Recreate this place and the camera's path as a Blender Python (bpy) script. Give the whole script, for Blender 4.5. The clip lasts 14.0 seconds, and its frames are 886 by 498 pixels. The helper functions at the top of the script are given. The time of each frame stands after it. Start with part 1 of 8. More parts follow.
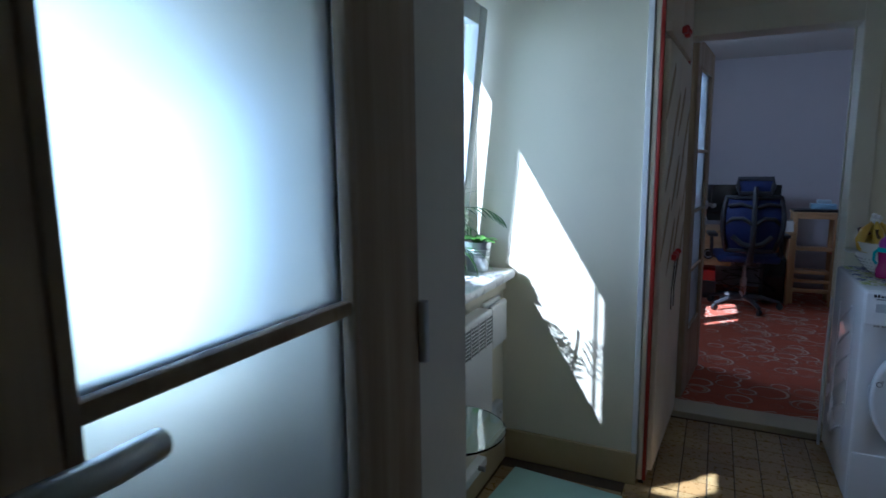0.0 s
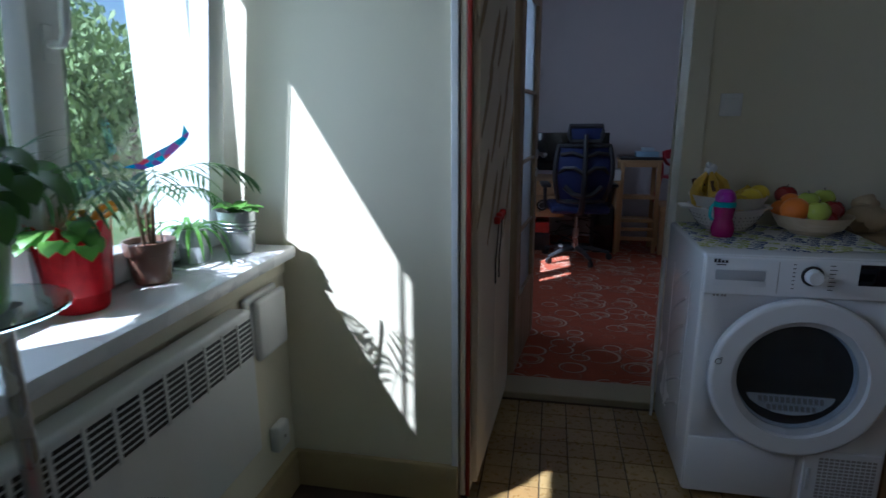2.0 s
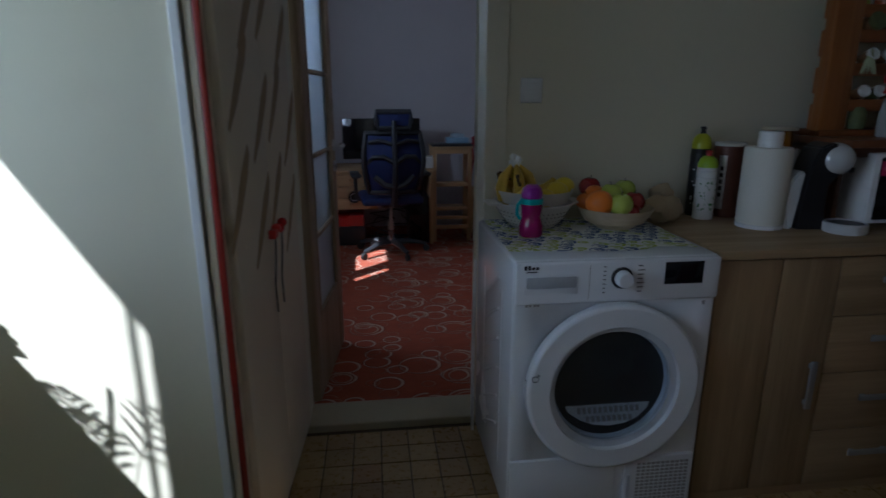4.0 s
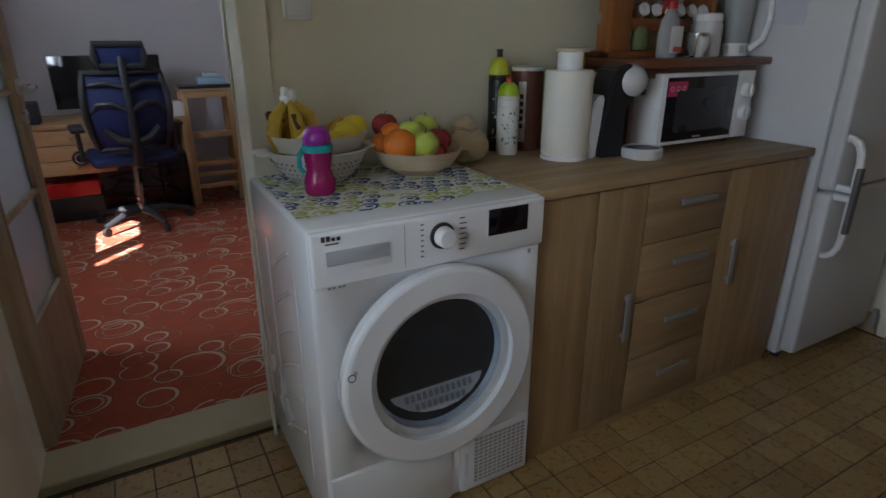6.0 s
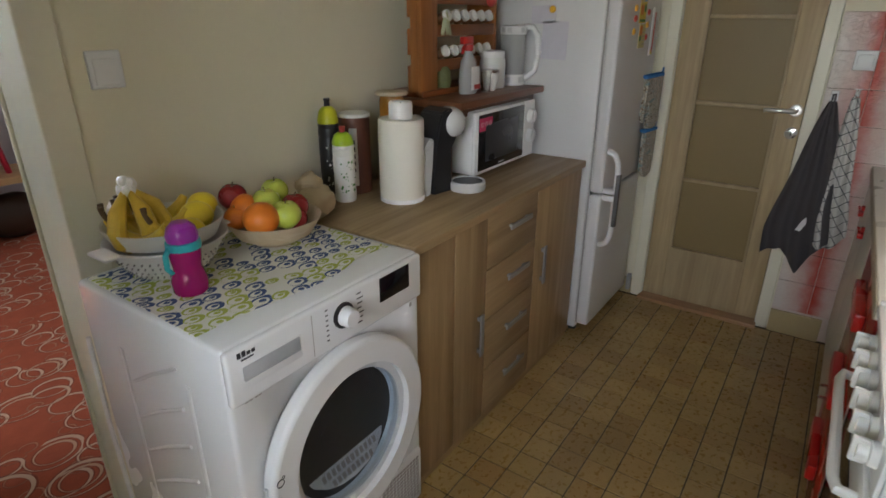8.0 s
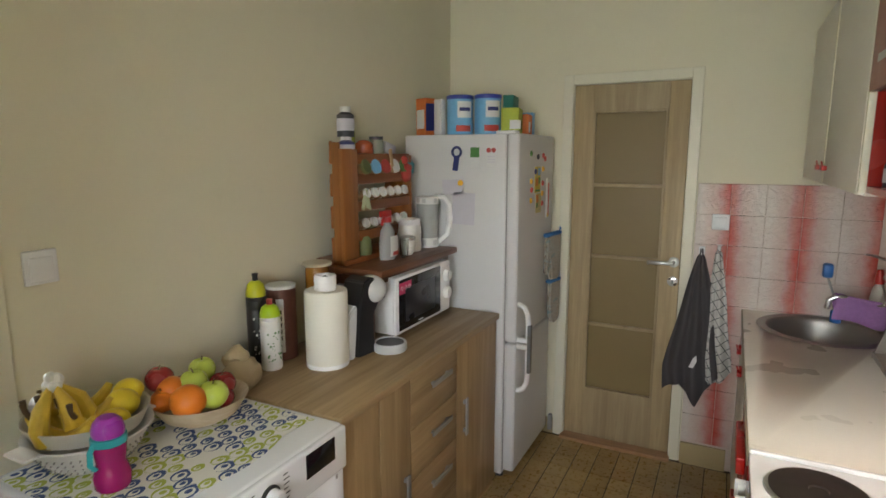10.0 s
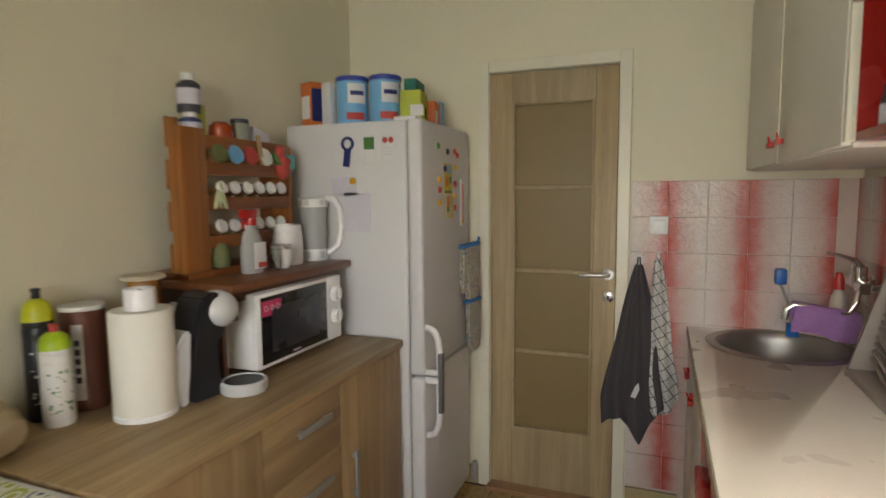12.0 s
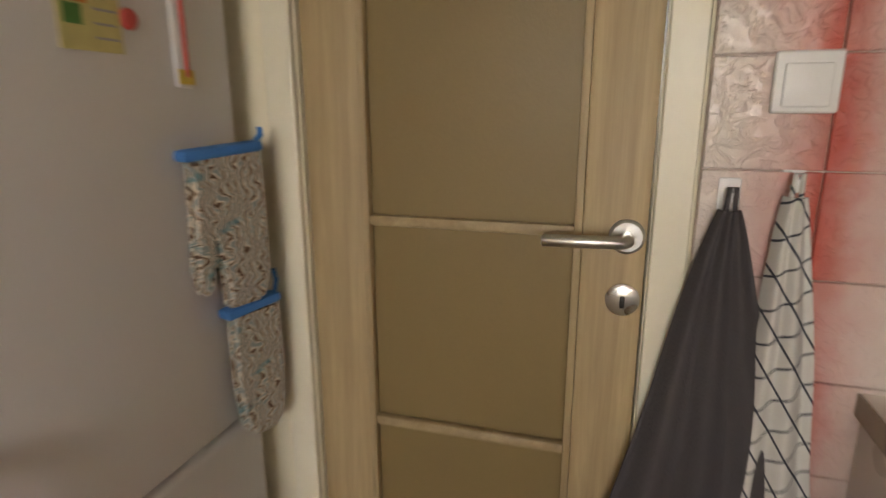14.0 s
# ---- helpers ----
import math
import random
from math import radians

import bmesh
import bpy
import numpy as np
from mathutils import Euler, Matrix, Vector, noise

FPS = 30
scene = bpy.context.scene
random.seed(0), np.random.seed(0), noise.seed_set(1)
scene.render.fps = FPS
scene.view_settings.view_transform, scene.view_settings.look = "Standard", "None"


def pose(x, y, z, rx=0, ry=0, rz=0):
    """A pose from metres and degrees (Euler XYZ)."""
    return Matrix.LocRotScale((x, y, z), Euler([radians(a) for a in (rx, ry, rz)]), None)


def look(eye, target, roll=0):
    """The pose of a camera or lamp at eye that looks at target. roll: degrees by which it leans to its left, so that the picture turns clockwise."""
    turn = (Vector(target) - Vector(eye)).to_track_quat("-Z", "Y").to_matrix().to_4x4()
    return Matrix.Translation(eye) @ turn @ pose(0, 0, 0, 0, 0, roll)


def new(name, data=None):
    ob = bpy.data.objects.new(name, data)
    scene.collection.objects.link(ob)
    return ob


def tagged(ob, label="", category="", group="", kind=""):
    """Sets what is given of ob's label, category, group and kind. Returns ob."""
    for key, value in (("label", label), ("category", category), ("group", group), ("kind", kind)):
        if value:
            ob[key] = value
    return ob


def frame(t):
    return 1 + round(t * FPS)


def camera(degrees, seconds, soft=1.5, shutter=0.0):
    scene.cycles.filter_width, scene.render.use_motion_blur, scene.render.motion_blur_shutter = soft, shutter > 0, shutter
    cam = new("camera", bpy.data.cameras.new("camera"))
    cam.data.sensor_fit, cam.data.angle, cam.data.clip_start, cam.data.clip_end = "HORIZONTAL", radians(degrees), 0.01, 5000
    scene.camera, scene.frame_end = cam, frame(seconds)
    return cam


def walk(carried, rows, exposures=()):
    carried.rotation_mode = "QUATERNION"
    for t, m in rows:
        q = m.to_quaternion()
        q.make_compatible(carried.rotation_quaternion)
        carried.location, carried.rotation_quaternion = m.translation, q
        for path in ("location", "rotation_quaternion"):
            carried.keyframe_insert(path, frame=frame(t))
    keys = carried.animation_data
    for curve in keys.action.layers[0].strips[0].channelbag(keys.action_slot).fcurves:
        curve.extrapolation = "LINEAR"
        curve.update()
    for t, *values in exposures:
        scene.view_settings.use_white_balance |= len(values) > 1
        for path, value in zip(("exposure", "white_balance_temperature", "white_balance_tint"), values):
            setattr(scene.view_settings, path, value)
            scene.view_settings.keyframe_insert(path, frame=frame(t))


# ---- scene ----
cam = camera(76.0, 14.0, shutter=0.4)
PATH = [
    (0, (2.046, 0.884, 1.316), (1.185, 2.665, 1.024), -0.6),
    (0.5, (2.049, 1.017, 1.302), (1.3, 2.839, 0.954), -0.5),
    (1, (2.053, 1.206, 1.293), (1.438, 3.068, 0.898), -0.5),
    (1.5, (2.058, 1.361, 1.282), (1.563, 3.25, 0.848), -0.4),
    (2, (2.073, 1.542, 1.276), (1.707, 3.453, 0.813), -0.3),
    (2.5, (2.102, 1.646, 1.275), (1.854, 3.572, 0.796), -0.2),
    (3, (2.126, 1.718, 1.281), (1.992, 3.651, 0.783), -0.2),
    (3.5, (2.158, 1.818, 1.282), (2.161, 3.754, 0.78), -0.1),
    (4, (2.182, 1.927, 1.281), (2.412, 3.846, 0.764), -0.0),
    (4.2, (2.188, 1.958, 1.279), (2.506, 3.859, 0.746), -0.1),
    (6.3, (2.268, 2.364, 1.212), (3.259, 3.939, 0.478), 0.2),
    (6.5, (2.252, 2.402, 1.242), (3.295, 3.932, 0.488), 0.4),
    (7, (2.175, 2.516, 1.274), (3.445, 3.863, 0.52), 0.4),
    (7.5, (2.105, 2.555, 1.328), (3.543, 3.718, 0.566), 0.4),
    (8, (2.054, 2.534, 1.422), (3.575, 3.587, 0.663), 0.1),
    (8.5, (2.023, 2.507, 1.49), (3.602, 3.523, 0.8), -0.0),
    (9, (1.985, 2.49, 1.545), (3.631, 3.478, 0.987), -0.3),
    (9.2, (1.966, 2.477, 1.573), (3.636, 3.454, 1.068), -0.2),
    (11.3, (2.029, 2.459, 1.578), (3.872, 3.213, 1.396), -0.5),
    (11.5, (2.108, 2.462, 1.535), (3.957, 3.203, 1.35), -0.5),
    (12, (2.464, 2.488, 1.398), (4.32, 3.208, 1.205), -0.5),
    (12.5, (2.831, 2.55, 1.333), (4.678, 3.253, 1.027), -0.6),
    (13, (3.256, 2.657, 1.298), (5.108, 3.292, 0.891), -0.4),
    (13.5, (3.701, 2.714, 1.268), (5.565, 3.285, 0.825), -0.3),
    (14, (4.125, 2.727, 1.233), (5.984, 3.284, 0.748), -0.2),
]
EXPOSURES = [(0, 1.7, 4550, 13), (1.5, 1.42, 4850, 13), (3, 1.2, 4950, 12), (4.2, 1.22, 5100, 12), (6.3, 2.65, 6000, 14), (7.5, 2.95, 6400, 15), (9.0, 3.6, 6850, 13), (11.5, 3.65, 7100, 15), (12.5, 3.72, 7700, 18), (14, 3.87, 8000, 22)]
walk(cam, [(t, look(eye, target, roll)) for t, eye, target, roll in PATH], EXPOSURES)

# ---- world, sun and exposure ----
world = bpy.data.worlds.new("world")
scene.world = world
world.use_nodes = True
wn = world.node_tree
sky = wn.nodes.new("ShaderNodeTexSky")
SUN_WAY = Vector((1.0, 1.0, -1.68)).normalized()
sky.sky_type, sky.sun_disc = "NISHITA", False
sky.sun_elevation = math.asin(-SUN_WAY.z)
sky.sun_rotation = math.atan2(-SUN_WAY.x, -SUN_WAY.y)
wn.links.new(sky.outputs["Color"], wn.nodes["Background"].inputs["Color"])
wn.nodes["Background"].inputs["Strength"].default_value = 0.06
sun = new("sun", bpy.data.lights.new("sun", "SUN"))
sun.data.energy, sun.data.angle, sun.data.color = 5.0, radians(0.6), (1.0, 0.95, 0.86)
sun.matrix_basis = look((-6, -3, 10), Vector((-6, -3, 10)) + SUN_WAY)


def sky_lamp(name, x, y0, y1, z0, z1, watts, col, spread=180, north=0.0):
    lamp = new(name, bpy.data.lights.new(name, "AREA"))
    lamp.data.shape, lamp.data.size, lamp.data.size_y = "RECTANGLE", y1 - y0, z1 - z0
    lamp.data.energy, lamp.data.color = watts, col
    lamp.data.spread = radians(spread)
    lamp.matrix_basis = look((x, (y0 + y1) / 2, (z0 + z1) / 2), (x + 1, (y0 + y1) / 2 + north, (z0 + z1) / 2 - 0.05))
    return lamp


sky_lamp("window_sky", 0.30, 1.0, 3.3, 0.95, 2.15, 9.6, (0.86, 0.94, 1.0), 150, 0.25)
sky_lamp("far_window_sky", 0.93, 4.8, 5.58, 1.5, 2.15, 7.2, (0.86, 0.94, 1.0))
sky_lamp("hall_window_sky", 1.25, 1.40, 1.58, 1.08, 1.42, 0.17, (0.66, 0.83, 1.0), 170)

# tube under the wall cupboard
strip = new("cupboard_tube_light", bpy.data.lights.new("cupboard_tube_light", "AREA"))
strip.data.shape, strip.data.size, strip.data.size_y = "RECTANGLE", 0.55, 0.03
strip.data.energy, strip.data.color = 0.22, (1.0, 0.93, 0.82)
strip.data.spread = radians(180)
strip.matrix_basis = look((3.09, 2.12, 1.457), (3.12, 2.10, 0.9))

# ---- small building kit ----
class B:
    """A bmesh with a few shapes to fill it with."""
    def __init__(self):
        self.bm = bmesh.new()

    def box(self, x0, x1, y0, y1, z0, z1, bev=0.0, seg=2, m=None):
        c = Matrix.Translation(((x0 + x1) / 2, (y0 + y1) / 2, (z0 + z1) / 2)) @ Matrix.Diagonal((abs(x1 - x0), abs(y1 - y0), abs(z1 - z0), 1))
        if m is not None:
            c = m @ c
        r = bmesh.ops.create_cube(self.bm, size=1, matrix=c)
        if bev > 0:
            edges = list({e for v in r["verts"] for e in v.link_edges})
            bmesh.ops.bevel(self.bm, geom=edges, offset=bev, segments=seg, affect="EDGES", profile=0.5)
        return self

    def slab(self, outline, z0, z1, m=None):
        """A prism over a plan outline."""
        lo = [self.bm.verts.new((x, y, z0)) for x, y in outline]
        hi = [self.bm.verts.new((x, y, z1)) for x, y in outline]
        n = len(outline)
        self.bm.faces.new(lo[::-1]), self.bm.faces.new(hi)
        for i in range(n):
            self.bm.faces.new((lo[i], lo[(i + 1) % n], hi[(i + 1) % n], hi[i]))
        if m is not None:
            bmesh.ops.transform(self.bm, matrix=m, verts=lo + hi)
        return self

    def cyl(self, p0, p1, r0, r1=None, seg=16):
        return self.tube([p0, p1], [r0, r0 if r1 is None else r1], seg)

    def tube(self, pts, r, seg=8, close=False, flat=1.0):
        """A tube along points; r may be a list."""
        pts = [Vector(p) for p in pts]
        n = len(pts)
        rs = r if isinstance(r, (list, tuple)) else [r] * n
        rings, side = [], None
        for i, p in enumerate(pts):
            a = pts[(i - 1) % n] if (i > 0 or close) else p
            b = pts[(i + 1) % n] if (i < n - 1 or close) else p
            d = (b - a).normalized()
            if side is None:
                side = d.orthogonal().normalized()
            side = (side - d * side.dot(d)).normalized()
            up = d.cross(side)
            rings.append([self.bm.verts.new(p + (side * math.cos(2 * math.pi * k / seg) + up * flat * math.sin(2 * math.pi * k / seg)) * rs[i]) for k in range(seg)])
        for i in range(n if close else n - 1):
            u, v = rings[i], rings[(i + 1) % n]
            for k in range(seg):
                self.bm.faces.new((u[k], u[(k + 1) % seg], v[(k + 1) % seg], v[k]))
        if not close:
            self.bm.faces.new(rings[0][::-1]), self.bm.faces.new(rings[-1])
        return self

    def lathe(self, prof, c=(0, 0, 0), seg=24, m=None, sx=1.0, sy=1.0):
        """Turns (radius, height) pairs round the z axis."""
        rings, made = [], []
        for r, z in prof:
            if r < 1e-6:
                ring = [self.bm.verts.new((c[0], c[1], c[2] + z))]
            else:
                ring = [self.bm.verts.new((c[0] + sx * r * math.cos(2 * math.pi * k / seg), c[1] + sy * r * math.sin(2 * math.pi * k / seg), c[2] + z)) for k in range(seg)]
            rings.append(ring)
            made += ring
        for u, v in zip(rings, rings[1:]):
            for k in range(seg):
                a, b = u[k % len(u)], u[(k + 1) % len(u)]
                d, e = v[k % len(v)], v[(k + 1) % len(v)]
                f = [w for i, w in enumerate((a, b, e, d)) if w not in (a, b, e, d)[:i]]
                if len(f) > 2:
                    self.bm.faces.new(f)
        if len(rings[0]) > 2 and prof[0] != prof[-1]:
            self.bm.faces.new(rings[0][::-1])
        if len(rings[-1]) > 2 and prof[0] != prof[-1]:
            self.bm.faces.new(rings[-1])
        if m is not None:
            bmesh.ops.transform(self.bm, matrix=m, verts=made)
        return self

    def ball(self, c, rx, ry=None, rz=None, seg=16, rings=10, m=None):
        ry, rz = ry or rx, rz or rx
        mm = Matrix.Translation(c) @ (m if m is not None else Matrix()) @ Matrix.Diagonal((rx, ry, rz, 1))
        bmesh.ops.create_uvsphere(self.bm, u_segments=seg, v_segments=rings, radius=1, matrix=mm)
        return self

    def sheet(self, rows, thick=0.0, closed=False):
        """A skin over a grid of points, with thickness."""
        g = [[self.bm.verts.new(p) for p in row] for row in rows]
        faces = []
        for i in range(len(g) - 1):
            m = len(g[0])
            for j in range(m if closed else m - 1):
                faces.append(self.bm.faces.new((g[i][j], g[i][(j + 1) % m], g[i + 1][(j + 1) % m], g[i + 1][j])))
        if thick:
            self.bm.normal_update()
            bmesh.ops.solidify(self.bm, geom=faces, thickness=thick)
        return self

    def ring(self, c, r_out, r_in, y0, y1, seg=48):
        """A flat ring in the xz plane from y0 to y1."""
        prof = [(r_in, 0), (r_out, 0), (r_out, y1 - y0), (r_in, y1 - y0), (r_in, 0)]
        m = Matrix.Translation((c[0], y0, c[1])) @ Matrix.Rotation(radians(-90), 4, "X")
        return self.lathe(prof, seg=seg, m=m)

    def done(self, name):
        bmesh.ops.recalc_face_normals(self.bm, faces=self.bm.faces)
        me = bpy.data.meshes.new(name)
        self.bm.to_mesh(me)
        self.bm.free()
        return me


def smooth(me, angle=35):
    me.shade_smooth()
    me.set_sharp_from_angle(angle=radians(angle))
    return me


def part(name, b, material, parent=None, label="", flat=False):
    """Links b as one mesh object under a thing or a part."""
    me = b.done(name) if isinstance(b, B) else b
    if not flat:
        smooth(me)
    if material is not None and not me.materials:
        me.materials.append(material)
    ob = new(name, me)
    if parent is not None:
        ob.parent = parent
    if label:
        tagged(ob, label)
    return ob


def thing(name, x, y, z, label, category, rz=0.0, group="", kind=""):
    ob = new(name)
    ob.empty_display_size = 0.05
    ob.matrix_basis = pose(x, y, z, 0, 0, rz)
    return tagged(ob, label, category, group, kind)


def setting(name, b, material, label, parent=None, flat=True, kind="structure"):
    ob = part(name, b, material, parent, label, flat=flat)
    return tagged(ob, kind=kind)


def text(name, body, size, m, material, parent, extrude=0.0004):
    """Lettering as a mesh lying in its xy plane, placed by m."""
    cu = bpy.data.curves.new(name, "FONT")
    cu.body, cu.size, cu.extrude, cu.align_x, cu.align_y = body, size, extrude, "CENTER", "CENTER"
    cu.resolution_u = 3
    ob = bpy.data.objects.new(name, cu)
    scene.collection.objects.link(ob)
    me = bpy.data.meshes.new_from_object(ob.evaluated_get(bpy.context.evaluated_depsgraph_get()))
    bpy.data.objects.remove(ob)
    me.transform(m)
    me.materials.clear()
    return part(name, me, material, parent, flat=True)


# ---- materials ----
def nodes_of(name):
    ma = bpy.data.materials.new(name)
    ma.use_nodes = True
    nt = ma.node_tree
    return ma, nt, nt.nodes["Principled BSDF"]


def add(nt, kind, **vals):
    n = nt.nodes.new(kind)
    for k, v in vals.items():
        n.inputs[k].default_value = v
    return n


def mapped(nt, scale=(1, 1, 1), rot=(0, 0, 0), space="Object"):
    tc = nt.nodes.new("ShaderNodeTexCoord")
    mp = nt.nodes.new("ShaderNodeMapping")
    mp.inputs["Scale"].default_value = scale
    mp.inputs["Rotation"].default_value = rot
    nt.links.new(tc.outputs[space], mp.inputs["Vector"])
    return mp.outputs["Vector"]


def ramp(nt, fac, stops):
    r = nt.nodes.new("ShaderNodeValToRGB")
    el = r.color_ramp.elements
    while len(el) < len(stops):
        el.new(0.5)
    for e, (p, c) in zip(el, stops):
        e.position, e.color = p, (*c, 1) if len(c) == 3 else c
    nt.links.new(fac, r.inputs["Fac"])
    return r.outputs["Color"]


def mix(nt, fac, a, b, blend="MIX"):
    n = nt.nodes.new("ShaderNodeMix")
    n.data_type, n.blend_type = "RGBA", blend
    for sock, v in ((n.inputs[0], fac), (n.inputs[6], a), (n.inputs[7], b)):
        if isinstance(v, (int, float)):
            sock.default_value = v
        elif isinstance(v, (tuple, list)):
            sock.default_value = (*v, 1) if len(v) == 3 else v
        else:
            nt.links.new(v, sock)
    return n.outputs[2]


def noise_out(nt, vec, scale, detail=4, rough=0.55, out="Fac", distort=0.0):
    n = add(nt, "ShaderNodeTexNoise", Scale=scale, Detail=detail, Roughness=rough, Distortion=distort)
    nt.links.new(vec, n.inputs["Vector"])
    return n.outputs[out]


def bump(nt, bsdf, height, strength, dist=0.002):
    n = add(nt, "ShaderNodeBump", Strength=strength, Distance=dist)
    nt.links.new(height, n.inputs["Height"])
    nt.links.new(n.outputs["Normal"], bsdf.inputs["Normal"])


def shade(c, f):
    return tuple(min(1.0, v * f) for v in c)


def mat(name, col, rough=0.5, metal=0.0, var=0.12, scale=5.0, fine=70.0, relief=0.1, dirt=0.0, **extra):
    """A surface with broad blotches, fine grain and a little relief."""
    ma, nt, bs = nodes_of(name)
    v = mapped(nt)
    big = noise_out(nt, v, scale, 3)
    small = noise_out(nt, v, fine, 3)
    c = mix(nt, big, shade(col, 1 - var), shade(col, 1 + var))
    c = mix(nt, 0.35, c, mix(nt, small, shade(col, 1 - var), shade(col, 1 + var)))
    if dirt:
        spots = ramp(nt, noise_out(nt, v, 2.2, 6, 0.7), [(0.55, (0, 0, 0)), (0.75, (dirt,) * 3)])
        c = mix(nt, spots, c, shade(col, 0.55))
    nt.links.new(c, bs.inputs["Base Color"])
    r = ramp(nt, big, [(0.3, (max(0.02, rough - 0.08),) * 3), (0.7, (min(1, rough + 0.08),) * 3)])
    nt.links.new(r, bs.inputs["Roughness"])
    bs.inputs["Metallic"].default_value = metal
    for k, val in extra.items():
        bs.inputs[k.replace("_", " ")].default_value = val
    if relief:
        bump(nt, bs, small, relief, 0.001)
    return ma


def wood(name, light, dark, axis="z", rough=0.45, size=1.0, knots=0.0):
    """Wood with long grain along one axis of the object."""
    ma, nt, bs = nodes_of(name)
    long = {"x": (1.2, 22, 22), "y": (22, 1.2, 22), "z": (22, 22, 1.2)}[axis]
    v = mapped(nt, tuple(s * size for s in long))
    a = noise_out(nt, v, 1.0, 5, 0.6, distort=0.6)
    b = noise_out(nt, v, 6.0, 3, 0.6)
    c = ramp(nt, a, [(0.28, dark), (0.5, tuple((p + q) / 2 for p, q in zip(light, dark))), (0.7, light)])
    c = mix(nt, ramp(nt, b, [(0.35, (0.75,) * 3), (0.6, (1, 1, 1))]), shade(dark, 0.75), c)
    oi = nt.nodes.new("ShaderNodeObjectInfo")
    hue = ramp(nt, oi.outputs["Random"], [(0, (0.9, 0.9, 0.9)), (1, (1.08, 1.06, 1.03))])
    c = mix(nt, 1.0, c, hue, "MULTIPLY")
    nt.links.new(c, bs.inputs["Base Color"])
    nt.links.new(ramp(nt, a, [(0.3, (rough + 0.1,) * 3), (0.7, (rough - 0.06,) * 3)]), bs.inputs["Roughness"])
    bump(nt, bs, b, 0.12, 0.001)
    return ma


def glass(name, tint=(0.95, 0.98, 0.97), rough=0.0, ior=1.45):
    ma, nt, bs = nodes_of(name)
    bs.inputs["Base Color"].default_value = (*tint, 1)
    bs.inputs["Roughness"].default_value = rough
    bs.inputs["IOR"].default_value = ior
    bs.inputs["Transmission Weight"].default_value = 1.0
    return ma


def glow(name, col, strength):
    ma, nt, bs = nodes_of(name)
    bs.inputs["Base Color"].default_value = (*col, 1)
    bs.inputs["Emission Color"].default_value = (*col, 1)
    bs.inputs["Emission Strength"].default_value = strength
    return ma


M_WALL = mat("wall_paint", (0.73, 0.685, 0.53), 0.75, var=0.04, scale=1.3, fine=160, relief=0.12, dirt=0.12)
M_WALL_FAR = mat("wall_paint_far", (0.54, 0.51, 0.53), 0.8, var=0.05, scale=1.2, fine=120, relief=0.12, dirt=0.1)
M_CEIL = mat("ceiling_paint", (0.72, 0.70, 0.64), 0.85, var=0.04, scale=1.5, fine=120, relief=0.1)
M_WHITE = mat("white_lacquer", (0.78, 0.78, 0.78), 0.28, var=0.03, scale=3, relief=0.02)
M_PVC = mat("white_pvc", (0.76, 0.77, 0.77), 0.35, var=0.03, scale=3, relief=0.02)
M_CASING = mat("cream_gloss_paint", (0.72, 0.69, 0.56), 0.4, var=0.06, scale=4, fine=60, relief=0.08, dirt=0.15)
M_SKIRT = mat("ochre_oil_paint", (0.42, 0.33, 0.17), 0.4, var=0.12, scale=5, relief=0.1, dirt=0.3)
M_OAK = wood("sonoma_oak", (0.415, 0.285, 0.148), (0.27, 0.178, 0.086), "z")
M_OAK_X = wood("sonoma_oak_long", (0.415, 0.285, 0.148), (0.27, 0.178, 0.086), "x")
M_DOOR = wood("pale_oak_laminate", (0.46, 0.36, 0.21), (0.30, 0.22, 0.12), "z", 0.5)
M_DOOR_Y = wood("pale_oak_laminate_across", (0.46, 0.36, 0.21), (0.30, 0.22, 0.12), "y", 0.5)
M_DOOR_DK = wood("dull_oak_laminate", (0.42, 0.31, 0.19), (0.28, 0.195, 0.115), "z", 0.5)
M_BROWN = wood("stained_brown_wood", (0.38, 0.145, 0.034), (0.23, 0.08, 0.02), "z", 0.35)
M_BROWN_X = wood("stained_brown_wood_long", (0.30, 0.105, 0.028), (0.17, 0.055, 0.018), "x", 0.35)
M_DARKW = wood("dark_brown_wood", (0.12, 0.05, 0.025), (0.07, 0.03, 0.015), "x", 0.35)
M_PINE = wood("pale_pine", (0.55, 0.37, 0.19), (0.42, 0.26, 0.12), "z", 0.5)
M_PINE_X = wood("pale_pine_long", (0.55, 0.37, 0.19), (0.42, 0.26, 0.12), "x", 0.5)
M_STEEL = mat("brushed_steel", (0.55, 0.55, 0.54), 0.3, 1.0, var=0.08, scale=8, fine=200, relief=0.03)
M_CHROME = mat("chrome", (0.75, 0.75, 0.76), 0.08, 1.0, var=0.02, relief=0.0)
M_BLACK = mat("black_plastic", (0.015, 0.015, 0.017), 0.4, var=0.2, relief=0.03)
M_GLOSSBLACK = mat("black_glass", (0.008, 0.008, 0.010), 0.08, var=0.1, relief=0.0)
M_GREY = mat("grey_plastic", (0.32, 0.31, 0.30), 0.45, var=0.06, relief=0.04)
M_RED = mat("red_plastic", (0.45, 0.015, 0.012), 0.3, var=0.1, relief=0.02)
M_GLASS, gnt, gbs = nodes_of("window_glass")
g_clear, g_gloss, g_mix = (gnt.nodes.new("ShaderNode" + k) for k in ("BsdfTransparent", "BsdfGlossy", "MixShader"))
g_clear.inputs["Color"].default_value = (0.92, 0.95, 0.94, 1)
g_gloss.inputs["Roughness"].default_value = 0.02
g_mix.inputs[0].default_value = 0.07
